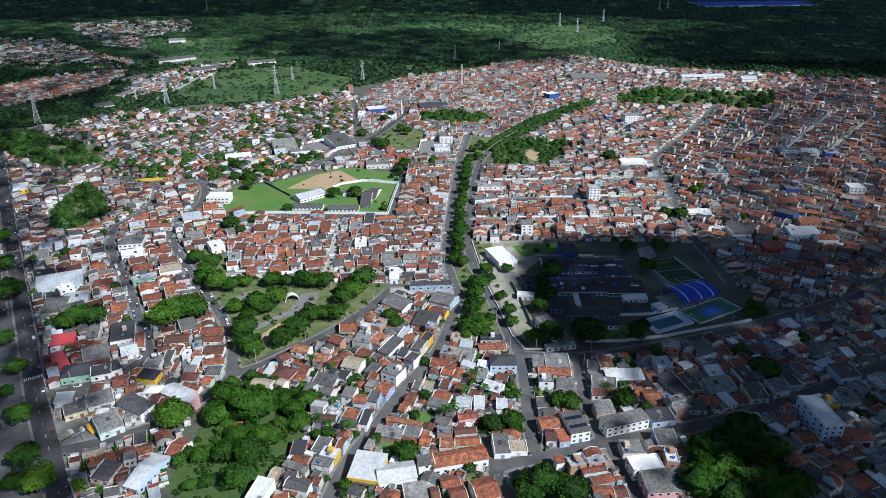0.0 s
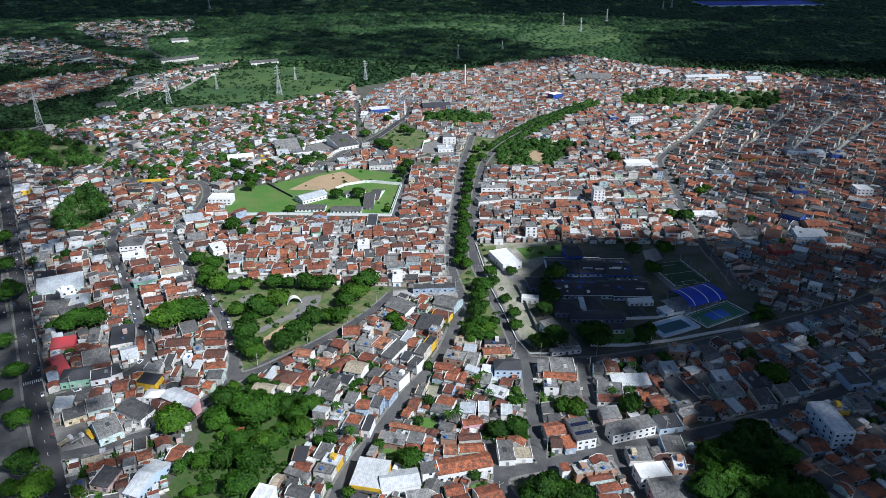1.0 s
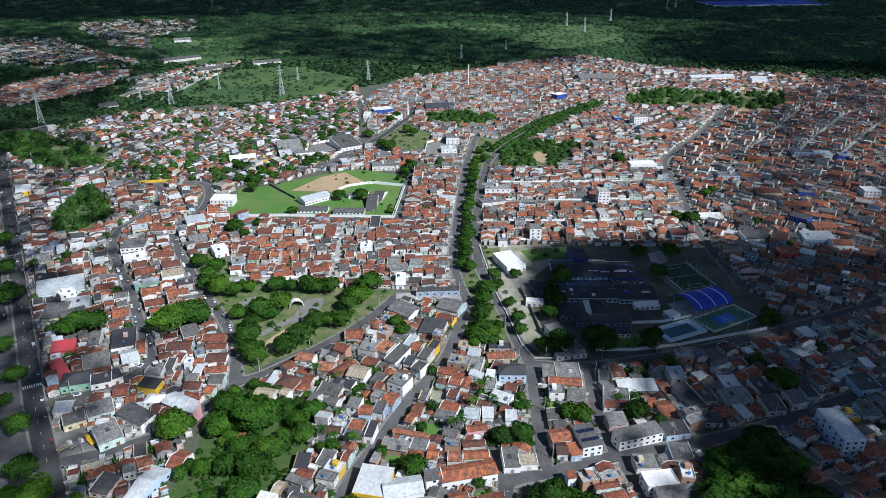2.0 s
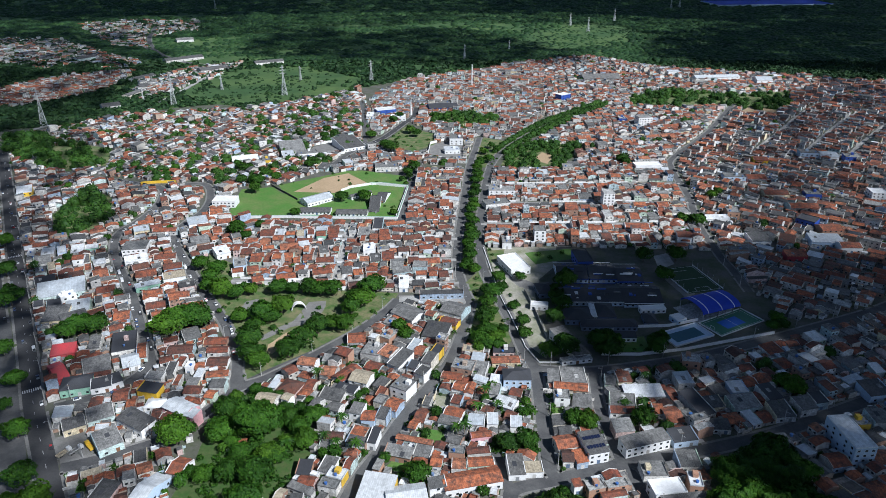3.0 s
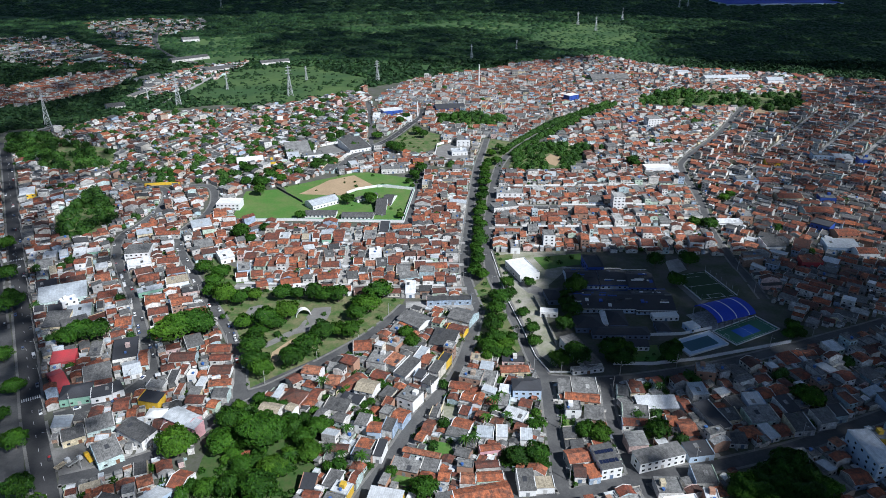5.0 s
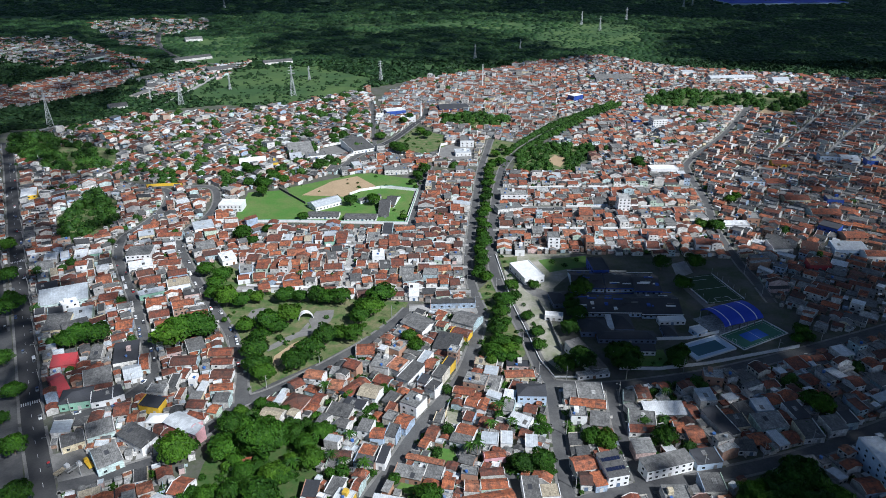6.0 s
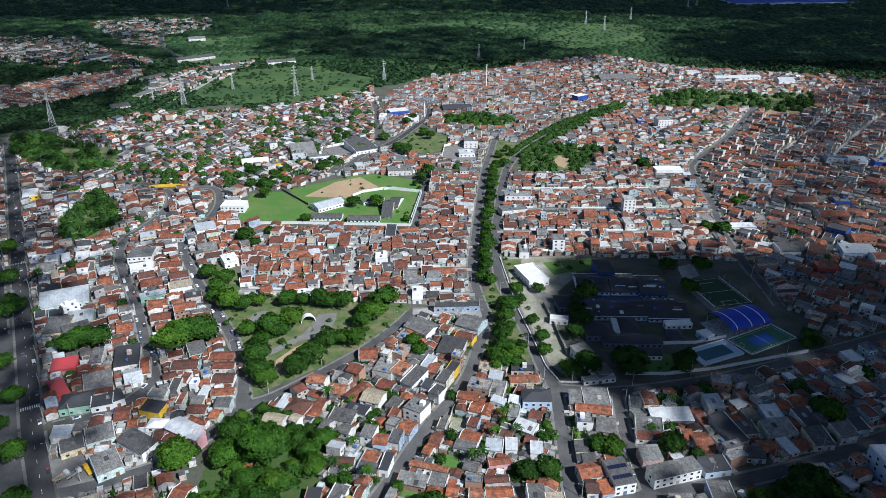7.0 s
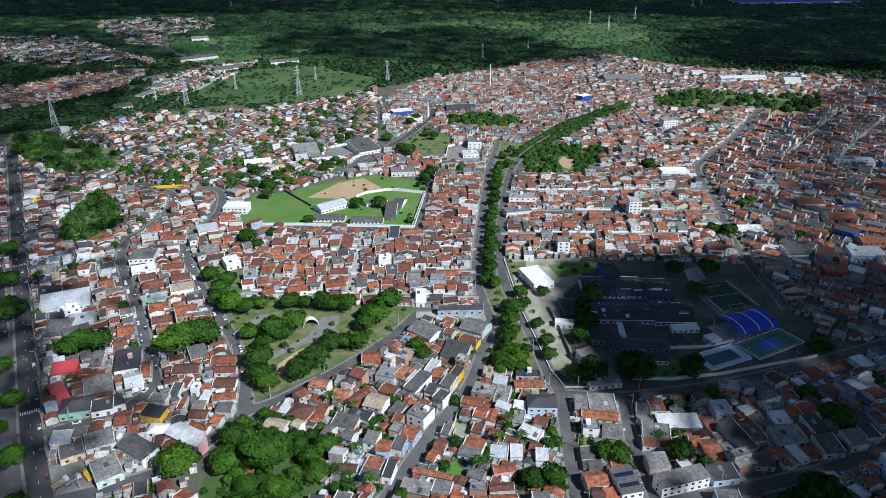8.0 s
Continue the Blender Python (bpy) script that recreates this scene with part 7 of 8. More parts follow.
spot("gable", TILE, WALL, -184.2, 444.8, 13.6, 8.9, 5.0, 20.2)
spot("shed", SHEET, WALL, -198.9, 474.8, 11.8, 6.1, 5.0, 22.7)
spot("gable", TILE, WALL, -254.6, 578.9, 20.3, 8.5, 5.0, 7.0)
spot("gable", TILE, WALL, -279.6, 596.8, 12.9, 9.3, 5.0, 25.4)
spot("shed", METAL, WALL, -276.3, 579.9, 12.4, 8.8, 5.0, 25.2)
spot("flat", SLAB, WHITE, -249.5, 562.5, 9.6, 6.2, 6.0, 18.6)
spot("gable", TILE, WALL, -245.9, 550.7, 9.9, 5.7, 5.0, 18.9)
spot("shed", METAL, WHITE, -232.5, 597.7, 16.8, 13.1, 6.0, 27.3)
spot("gable", TILE, WALL, -229.7, 577.4, 6.6, 10.0, 5.0, 22.1)
spot("gable", TILE, WALL, -224.9, 562.7, 6.8, 9.4, 5.0, 21.4)
spot("shed", SHEET, WALL, -216.4, 555.8, 14.9, 12.9, 5.2, 25.6)
spot("gable", TILE, WALL, -206.9, 542.7, 12.9, 9.7, 5.0, 22.8)
spot("gable", TILE, WALL, -207.9, 577.1, 8.0, 8.3, 5.0, 20.7)
spot("gable", TILE, WHITE, -208.0, 598.0, 12.6, 10.9, 6.0, 16.5)
spot("gable", TILE, WHITE, -223.4, 622.7, 11.3, 15.2, 6.0, 18.1)
spot("shed", METAL, WHITE, -191.0, 533.5, 11.1, 12.8, 6.0, 32.8)
spot("shed", SLAB, PALE_BLUE, -169.5, 510.5, 9.1, 9.3, 6.0, 16.8)
spot("shed", METAL, WHITE, -151.9, 573.0, 8.2, 10.4, 5.0, 0.3)
spot("gable", TILE, WALL, -142.2, 572.5, 7.2, 8.4, 5.0, 6.6)
spot("gable", BEIGE, WALL, -133.0, 572.2, 6.0, 12.4, 6.0, 4.3)
spot("gable", TILE, WHITE, -125.0, 575.9, 5.9, 9.8, 5.0, 6.6)
spot("gable", TILE, GREEN_PAINT, -115.6, 573.0, 8.0, 10.7, 5.0, 6.9)
spot("gable", TILE, WALL, -104.5, 568.9, 7.4, 9.6, 5.0, 5.2)
spot("gable", TILE, WALL, -150.8, 592.4, 5.6, 6.9, 5.0, 2.6)
spot("gable", TILE, WALL, -133.2, 592.7, 6.3, 8.4, 5.0, 14.1)
spot("gable", TILE, WHITE, -179.1, 545.7, 12.8, 5.6, 5.0, 8.1)
spot("gable", TILE, WALL, -154.6, 542.7, 9.5, 7.2, 5.0, 14.5)
spot("gable", TILE, WALL, -138.3, 546.4, 14.2, 13.1, 5.0, 14.4)
spot("shed", METAL, WHITE, -126.1, 549.9, 8.3, 6.9, 5.0, 21.4)
spot("gable", TILE, WALL, -146.7, 528.3, 9.7, 8.8, 5.0, 7.8)
spot("gable", TILE, WALL, -134.5, 527.4, 8.0, 11.3, 5.0, 6.0)
spot("gable", TILE, WALL, -159.7, 527.0, 9.9, 9.7, 5.0, 16.0)
spot("gable", TILE, WALL, -125.8, 519.8, 5.3, 10.1, 5.0, 7.5)
spot("gable", TILE, WALL, -118.0, 524.6, 7.5, 11.2, 5.0, 6.5)
spot("gable", TILE, WALL, -103.4, 520.1, 14.3, 9.4, 5.0, 6.0)
spot("shed", SHEET, WALL, -107.6, 538.1, 7.7, 9.6, 5.0, 15.2)
spot("shed", SHEET, WALL, -105.6, 551.4, 8.7, 7.6, 5.0, 15.1)
spot("gable", TILE, WHITE, -168.5, 500.1, 8.3, 7.9, 5.0, 16.4)
spot("gable", TILE, WALL, -157.5, 503.3, 9.2, 10.0, 5.0, 15.1)
spot("gable", TILE, WALL, -149.3, 485.9, 8.3, 9.7, 5.0, 22.4)
spot("shed", TILE, WALL, -120.4, 502.9, 7.5, 8.0, 5.0, 1.7)
spot("gable", TILE, WALL, -102.1, 498.4, 14.9, 8.2, 5.0, 15.6)
spot("gable", TILE, WALL, -101.0, 481.7, 12.7, 8.5, 5.0, 4.4)
spot("gable", TILE, WHITE, -84.6, 479.3, 6.7, 8.5, 5.0, 7.4)
spot("gable", TILE, WHITE, -82.0, 526.7, 7.3, 10.8, 5.0, 1.9)
spot("gable", TILE, WALL, -72.2, 522.2, 7.4, 9.3, 5.0, 3.8)
spot("shed", SHEET, WALL, -63.5, 522.9, 7.7, 11.6, 5.0, 11.1)
spot("flat", SLAB, WALL, -58.4, 542.1, 10.4, 4.9, 5.0, 12.8)
spot("gable", TILE, WHITE, -41.8, 540.2, 8.7, 8.3, 5.0, 7.0)
spot("gable", TILE, WALL, -33.1, 541.5, 5.8, 8.8, 5.0, 5.0)
spot("gable", TILE, WHITE, -23.5, 545.5, 10.7, 8.8, 5.0, 10.3)
spot("gable", TILE, WALL, -68.9, 567.7, 6.7, 11.0, 5.0, 3.7)
spot("gable", TILE, WALL, -59.6, 566.7, 8.9, 12.5, 5.0, 8.5)
spot("gable", TILE, WALL, -49.4, 565.1, 7.3, 9.4, 5.0, 5.4)
spot("gable", TILE, WALL, -35.9, 565.9, 16.4, 9.8, 5.0, 15.1)
spot("shed", DARK_ROOF, WALL, -67.9, 595.1, 8.4, 17.6, 5.0, 0.6)
spot("gable", TILE, WALL, -52.9, 596.6, 17.2, 8.1, 5.0, 16.0)
spot("gable", TILE, WALL, -29.2, 584.3, 10.6, 10.1, 5.0, 11.1)
spot("gable", TILE, WALL, -9.0, 588.4, 10.6, 7.6, 5.0, 11.6)
spot("gable", TILE, WHITE, -39.2, 617.6, 10.5, 12.9, 5.0, 10.2)
spot("gable", TILE, WHITE, -19.8, 612.4, 10.7, 9.7, 5.0, 11.6)
spot("gable", TILE, WALL, -20.9, 562.0, 8.4, 9.5, 5.0, 3.8)
spot("gable", TILE, WALL, -32.7, 520.3, 8.1, 12.6, 5.0, 1.9)
spot("gable", TILE, WALL, -19.6, 519.0, 16.0, 9.4, 5.0, 8.9)
spot("gable", TILE, WALL, -74.4, 498.4, 6.7, 9.5, 5.0, 13.8)
spot("gable", TILE, WALL, -64.4, 503.8, 8.5, 7.4, 5.0, 5.8)
spot("shed", SHEET, WALL, -83.1, 500.1, 8.1, 9.6, 5.0, 10.6)
spot("gable", TILE, WALL, -74.9, 477.2, 8.1, 7.9, 5.0, 17.4)
spot("gable", TILE, WALL, -62.3, 478.8, 15.1, 8.4, 5.0, 18.9)
spot("shed", SHEET, WALL, -40.4, 500.9, 14.2, 7.6, 5.0, 14.8)
spot("shed", METAL, WHITE, -37.6, 481.1, 7.1, 16.2, 5.0, 2.8)
spot("gable", TILE, WALL, -25.3, 496.8, 7.9, 7.4, 5.0, 4.2)
spot("gable", TILE, WALL, -15.8, 496.0, 6.0, 7.7, 5.0, 2.6)
spot("gable", TILE, WALL, -8.0, 496.2, 7.4, 10.7, 5.0, 8.1)
spot("shed", SHEET, WALL, -26.4, 479.4, 9.7, 6.7, 5.0, 4.8)
spot("shed", TILE, WALL, -16.3, 476.0, 10.4, 5.7, 5.0, 9.6)
spot("shed", SHEET, WALL, -9.1, 464.9, 31.4, 4.4, 5.0, 4.2)
spot("gable", TILE, PINK, 322.6, 729.1, 19.6, 13.7, 6.0, 1.1)
spot("shed", METAL, WHITE, 241.2, 613.4, 23.3, 7.7, 5.0, 3.2)
spot("gable", TILE, WALL, 323.6, 680.7, 23.8, 14.4, 6.0, 0.5)
spot("flat", SLAB, BLUE_PAINT, 360.1, 678.2, 15.0, 11.4, 6.0, -8.0)
spot("gable", TILE, WALL, 334.5, 643.6, 27.0, 14.4, 6.0, -1.0)
spot("shed", METAL, PALE_BLUE, 317.2, 563.8, 26.1, 14.4, 6.0, -4.0)
spot("gable", TILE, WHITE, 331.3, 551.4, 16.9, 12.1, 6.3, -1.4)
spot("shed", TILE, WALL, 284.6, 563.0, 12.7, 14.4, 6.0, -28.4)
spot("flat", SLAB, PALE_BLUE, 418.2, 813.6, 20.9, 14.4, 8.0, -8.5)
spot("shed", METAL, WHITE, 439.0, 807.5, 20.2, 14.4, 6.0, -9.1)
spot("flat", SLAB, BLUE_PAINT, 463.0, 800.5, 17.4, 14.4, 7.0, -10.8)
spot("gable", TILE, YELLOW, 353.4, 793.1, 15.3, 14.4, 6.0, -8.0)
spot("flat", SLAB, BLUE_PAINT, 236.3, 980.7, 9.6, 12.9, 6.0, -5.0)
spot("shed", TILE, RED_PAINT, 278.1, 533.0, 16.0, 10.1, 6.0, -0.7)
spot("gable", TILE, BRICK, 332.3, 587.5, 18.7, 14.4, 7.0, 3.4)
spot("shed", SHEET, WHITE, 261.3, 565.4, 16.9, 14.4, 6.0, 3.9)


# ---- sports ground ----
def flat_box(name, spec, thick, mat, label, category):
    cx, cy, w, d, h, ang = spec
    ob = thing(name, label, category, Matrix.Translation((cx, cy, 0.05)) @ Matrix.Rotation(radians(ang), 4, "Z"))
    part("floor", Shape().box(-w / 2, w / 2, -d / 2, d / 2, 0, thick), mat, ob)
    return ob, w, d, thick


def line_box(ob, x0, x1, y0, y1, z):
    part("line", Shape().box(x0, x1, y0, y1, z + .004, z + .02), LINE, ob.children[0])


court, w, d, z = flat_box("ball_court", ball_court, .12, COURT_GREEN, "green and blue ball court with white lines", "sports court")
part("playing_area", Shape().box(-w * .22, w * .2, -d * .26, d * .24, z + .004, z + .03), COURT_BLUE, court, "blue painted playing area")
for x in (-w * .45, 0, w * .45):
    line_box(court, x - .12, x + .12, -d * .42, d * .42, z + .03)
for y in (-d * .42, d * .42):
    line_box(court, -w * .45, w * .45, y - .12, y + .12, z + .03)
for a, b, c, e in ((-w / 2 - .3, w / 2 + .3, -d / 2 - .3, -d / 2), (-w / 2 - .3, w / 2 + .3, d / 2, d / 2 + .3), (-w / 2 - .3, -w / 2, -d / 2, d / 2), (w / 2, w / 2 + .3, -d / 2, d / 2)):
    part("kerb_wall", Shape().box(a, b, c, e, 0, .9), WHITE, court)
for x in (-w * .45, w * .45):
    g = Shape().tube((x, -1.6, z), (x, -1.6, z + 2.2), .08, .08, 6).tube((x, 1.6, z), (x, 1.6, z + 2.2), .08, .08, 6).tube((x, -1.6, z + 2.2), (x, 1.6, z + 2.2), .08, .08, 6)
    part("goal", g, WHITE, court)

pool, w, d, z = flat_box("swimming_pool", pool_deck, .5, PALE_BLUE, "dark pool in a pale blue raised deck", "pool")
part("water", Shape().box(-w * .36, w * .36, -d * .3, d * .3, z + .004, z + .03), TEAL, pool, "dark teal water")
for a, b, c, e in ((-w / 2, w / 2, -d / 2 - .3, -d / 2), (-w / 2, w / 2, d / 2, d / 2 + .3), (-w / 2 - .3, -w / 2, -d / 2, d / 2), (w / 2, w / 2 + .3, -d / 2, d / 2)):
    part("rim_wall", Shape().box(a, b, c, e, 0, 1.3), WHITE, pool)

pitch, w, d, z = flat_box("football_pitch", dark_pitch, .08, TURF, "dark green turf pitch with white lines", "sports pitch")
for a, b, c, e in ((-w * .46, w * .46, -d * .47, -d * .463), (-w * .46, w * .46, d * .463, d * .47), (-w * .46, -w * .45, -d * .47, d * .47), (w * .45, w * .46, -d * .47, d * .47), (-w * .46, w * .46, -.15, .15),
                   (-w * .2, w * .2, -d * .34, -d * .333), (-w * .2, w * .2, d * .333, d * .34), (-w * .2, -w * .19, -d * .47, -d * .34), (w * .19, w * .2, -d * .47, -d * .34)):
    line_box(pitch, a, b, c, e, z)
for x in (-w / 2, w / 2):
    part("fence_rail", Shape().box(x - .1, x + .1, -d / 2, d / 2, 0, .9), WHITE, pitch)
    for k in range(7):
        y = -d / 2 + d * k / 6
        part("fence_post", Shape().tube((x, y, 0), (x, y, 5), .09, .09, 6), STEEL, pitch)

cx, cy, w, d, h, ang = arch_roof
hall = thing("sports_hall", "open sports hall under a bright blue arched roof", "sports hall", Matrix.Translation((cx, cy, .05)) @ Matrix.Rotation(radians(ang), 4, "Z"))
d = d * 1.1


def arch(x0, x1, lift):
    n, s = 18, Shape()
    v = []
    for x in (x0, x1):
        for r in (0, .15):
            for i in range(n + 1):
                a = math.pi * i / n
                v.append((x, -math.cos(a) * d / 2 * (1 + .0 * r), h - .8 + math.sin(a) * 4.2 + lift + r))
    m = n + 1
    f = []
    for i in range(n):
        f += [(m + i, 3 * m + i, 3 * m + i + 1, m + i + 1), (i + 1, 2 * m + i + 1, 2 * m + i, i)]
        f += [(i, m + i, m + i + 1, i + 1), (2 * m + i + 1, 3 * m + i + 1, 3 * m + i, 2 * m + i)]
    return s.add(v, f)


curved = part("roof", arch(-w / 2, w / 2, 0), BLUE_ROOF, hall, "bright blue curved sheet roof")
for x in (-w * .36, -.0, w * .33):
    part("roof_band", arch(x - .35, x + .35, .12), WHITE, curved, "white curved roof band")
part("floor", Shape().box(-w / 2 - 6, w / 2, -d / 2, d / 2, 0, .1), SLAB, hall)
for i in range(6):
    x = -w / 2 + .3 + (w - .6) * i / 5
    for y in (-d / 2 + .1, d / 2 - .1):
        part("post", Shape().box(x - .2, x + .2, y - .2, y + .2, 0, h - .75), SLAB, hall)


# ---- walls ----
def wall_line(name, pts, height, thick, mat, label, cap=None):
    ob = thing(name, label, "wall", Matrix())
    for (x0, y0), (x1, y1) in zip(pts, pts[1:]):
        a, b = Vector((x0, y0, 0)), Vector((x1, y1, 0))
        dv = (b - a).normalized()
        sv = Vector((-dv.y, dv.x, 0)) * thick / 2
        n = max(1, int((b - a).length / 8))
        for i in range(n):
            p, q = a + (b - a) * i / n + dv * .02, a + (b - a) * (i + 1) / n - dv * .02
            for z0, z1, grow, m, nm in ((0, height, 1.0, mat, "wall_panel"), (height + .003, height + .2, 1.3, cap, "coping")):
                if m:
                    loop = [p - sv * grow, q - sv * grow, q + sv * grow, p + sv * grow]
                    part(nm, Shape().add([(c.x, c.y, z0) for c in loop] + [(c.x, c.y, z1) for c in loop],
                                         [(4, 5, 6, 7), (0, 1, 5, 4), (1, 2, 6, 5), (2, 3, 7, 6), (3, 0, 4, 7), (3, 2, 1, 0)]), m, ob)
    return ob


wall_line("school_wall", school_wall, 2.4, .3, WHITE, "long white wall along the school road", SLAB)
wall_line("street_wall", street_wall, 1.0, .5, WHITE, "low white wall beside the boulevard")
wall_line("field_wall", field_wall, 2.6, .4, WHITE, "white wall with green coping round the field", GREEN_PAINT)
wall_line("inner_wall", inner_wall, 2.6, .4, WHITE, "white wall behind the field buildings")
wall_line("field_fence", field_fence, 2.2, .2, DARK_ROOF, "dark fence between lawn and sandy pitch")
wall_line("court_wall", court_wall, 2.2, .4, WHITE, "white wall between school sheds and pool")
wall_line("lot_wall", lot_wall, 2.4, .4, SLAB, "grey wall along the dusty lot")
wall_line("store_wall", store_wall, 3.0, .4, WHITE, "long white wall of the store yard")
wall_line("store_wall", back_wall, 3.0, .4, WHITE, "white wall behind the store yard")
wall_line("yard_wall", yard_wall, 3.0, .4, WHITE, "white wall round a paved courtyard")
wall_line("yellow_wall", yellow_wall, 3.0, .4, YELLOW, "long yellow painted wall")

# ---- park ----
sheet("round_plaza", round_plaza, .12, PAVING, "round grey paved plaza in the park")
sheet("park_plaza", plaza, .12, PAVING, "grey paved square in the park")
sheet("park_path", sand_path, .12, SAND, "bare sandy strip in the park")
sheet("park_walk", park_path, .126, PAVING, "grey concrete walk through the park")
sheet("sand_court", sand_small, .12, SAND, "small bare sandy pitch between trees")
sheet("sand_field", sand_right, .12, SAND, "bare sandy field among the houses")
taken |= poly_mask(sand_small) | poly_mask(sand_right)
gate = thing("park_shell", "white curved band shell in the park", "pavilion", Matrix.Translation((arch_gate[0][0], arch_gate[0][1], .1)) @ Matrix.Rotation(radians(20), 4, "Z"))
for k, r in enumerate((5.2, 4.6)):
    s, n = Shape(), 12
    v = [(r * math.cos(math.pi * i / n) * q, y, r * 1.05 * math.sin(math.pi * i / n) * q) for y in (-2.5 + 2.4 * k, 2.5 if k else 0) for q in (1, .93) for i in range(n + 1)]
    m = n + 1
    f = []
    for i in range(n):
        f += [(i, i + 1, 2 * m + i + 1, 2 * m + i), (m + i, 3 * m + i, 3 * m + i + 1, m + i + 1), (i, m + i, m + i + 1, i + 1), (2 * m + i, 2 * m + i + 1, 3 * m + i + 1, 3 * m + i)]
    part("shell", s.add(v, f), WHITE, gate)


# ---- pylons ----
def strut(s, a, b, r):
    s.tube(a, b, r, r, 4)


def pylon(x, y, tall, turn):
    ob = thing("pylon", "tall pale steel lattice power pylon on the green plain", "pylon", Matrix.Translation((x, y, ground_height(x, y))) @ Matrix.Rotation(turn, 4, "Z"), "power pylons")
    foot, neck, levels = tall * .085, tall * .016, 7
    half = lambda q: foot + (neck - foot) * min(1, q / .72) if q < .72 else neck
    for sx, sy in ((1, 1), (1, -1), (-1, 1), (-1, -1)):
        leg = Shape()
        strut(leg, (sx * foot, sy * foot, -.3), (sx * neck, sy * neck, tall * .72), .32)
        strut(leg, (sx * neck, sy * neck, tall * .72), (sx * neck * .6, sy * neck * .6, tall), .26)
        part("leg", leg, STEEL, ob)
    br = Shape()
    for k in range(levels + 3):
        q0, q1 = k / (levels + 3), (k + 1) / (levels + 3)
        a, b = half(q0), half(q1)
        for i in range(4):
            c0, c1 = ((1, 1), (1, -1), (-1, -1), (-1, 1))[i], ((1, 1), (1, -1), (-1, -1), (-1, 1))[(i + 1) % 4]
            strut(br, (c0[0] * a, c0[1] * a, q0 * tall), (c1[0] * b, c1[1] * b, q1 * tall), .16)
            strut(br, (c1[0] * a, c1[1] * a, q0 * tall), (c0[0] * b, c0[1] * b, q1 * tall), .16)
            strut(br, (c0[0] * b, c0[1] * b, q1 * tall), (c1[0] * b, c1[1] * b, q1 * tall), .14)
    part("bracing", br, STEEL, ob)
    for q in (.74, .84, .94):
        arm = Shape()
        for sgn in (1, -1):
            reach = tall * (.11 if q < .9 else .085)
            strut(arm, (0, neck, tall * q), (sgn * reach, 0, tall * q), .19)
            strut(arm, (0, -neck, tall * q), (sgn * reach, 0, tall * q), .19)
            strut(arm, (0, 0, tall * (q + .035)), (sgn * reach, 0, tall * q), .17)
        beam = part("cross_arm", arm, STEEL, ob)
        for sgn in (1, -1):
            part("insulator", Shape().tube((sgn * reach, 0, tall * q), (sgn * reach, 0, tall * q - 2.2), .18, .18, 6), GLASS, beam)


for (x, y), tall in zip(towers_px, (50, 48, 47, 38, 24, 18, 24, 30, 22)):
    pylon(x, y, tall, .5)
for x, y in towers_far_px:
    pylon(x, y, 36, .5)
for (x, y), tall in zip(cable_towers, (38, 20)):
    mast = thing("chimney_mast", "slim white concrete mast over the roofs", "mast", Matrix.Translation((x, y, 0)))
    part("shaft", Shape().tube((0, 0, 0), (0, 0, tall), 1.3, .8, 10), WHITE, mast)
    part("head", Shape().tube((0, 0, tall), (0, 0, tall + 1.2), 1.3, 1.3, 10), STEEL, mast)


# ---- quarters of houses ----
streets_mask = np.zeros((GW, GH), bool)
for poly in (dis_mid_a, dis_mid_b, dis_mid_c, dis_mid_d, dis_lower_left, dis_lower_left_b, dis_lower_right, dis_lower_right_b, dis_left_a, dis_left_b, dis_left_c, dis_grid_west, dis_grid_east,
             dis_right, dis_upper_left, dis_upper_mid, dis_upper_right):
    streets_mask |= poly_mask(poly)
frontage(streets_mask, ("market_street", "diagonal_road", "station_street", "side_street", "lower_road", "back_lane", "corner_street", "winding_street", "bend_street", "school_road", "avenue"),
         (.52, .06, .26, .16), .42, 440)
frontage(streets_mask, ("row_lane_one", "row_lane_two", "row_lane_three", "east_row_one", "east_row_two", "east_row_three"), (.8, .05, .08, .07), .3, 0, .12)
frontage(streets_mask, ("boulevard_west", "boulevard_east", "east_street", "east_lane_one", "east_lane_two", "east_lane_three", "upper_avenue", "upper_street", "upper_link", "field_street"), (.5, .05, .25, .2), .4, 0)
district(dis_mid_a, 68, 10, 11, 2, 2, .4, .9, (.54, .08, .24, .14), 420)
district(dis_mid_b, 72, 10, 11, 3, 2, .35, .85, (.56, .08, .23, .13), 420)
district(dis_mid_c, 5, 9, 10, 4, 2, .4, .85, (.4, .1, .3, .2), 420)
district(dis_mid_d, 15, 9, 10, 4, 2, .4, .85, (.5, .1, .25, .15), 420)
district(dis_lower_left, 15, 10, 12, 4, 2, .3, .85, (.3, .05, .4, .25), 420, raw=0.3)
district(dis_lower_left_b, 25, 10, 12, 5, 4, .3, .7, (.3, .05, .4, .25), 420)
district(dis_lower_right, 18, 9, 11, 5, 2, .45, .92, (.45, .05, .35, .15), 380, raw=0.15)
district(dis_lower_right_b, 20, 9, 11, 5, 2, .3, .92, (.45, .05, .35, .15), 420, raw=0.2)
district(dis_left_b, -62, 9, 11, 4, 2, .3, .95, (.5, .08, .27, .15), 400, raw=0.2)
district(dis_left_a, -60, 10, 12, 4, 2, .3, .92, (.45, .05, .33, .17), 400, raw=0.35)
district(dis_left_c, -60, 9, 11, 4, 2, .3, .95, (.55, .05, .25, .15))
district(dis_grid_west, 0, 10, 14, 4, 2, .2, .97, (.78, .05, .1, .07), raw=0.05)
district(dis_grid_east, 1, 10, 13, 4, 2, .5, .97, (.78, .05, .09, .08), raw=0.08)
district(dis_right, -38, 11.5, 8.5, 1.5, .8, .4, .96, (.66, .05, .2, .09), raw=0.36)
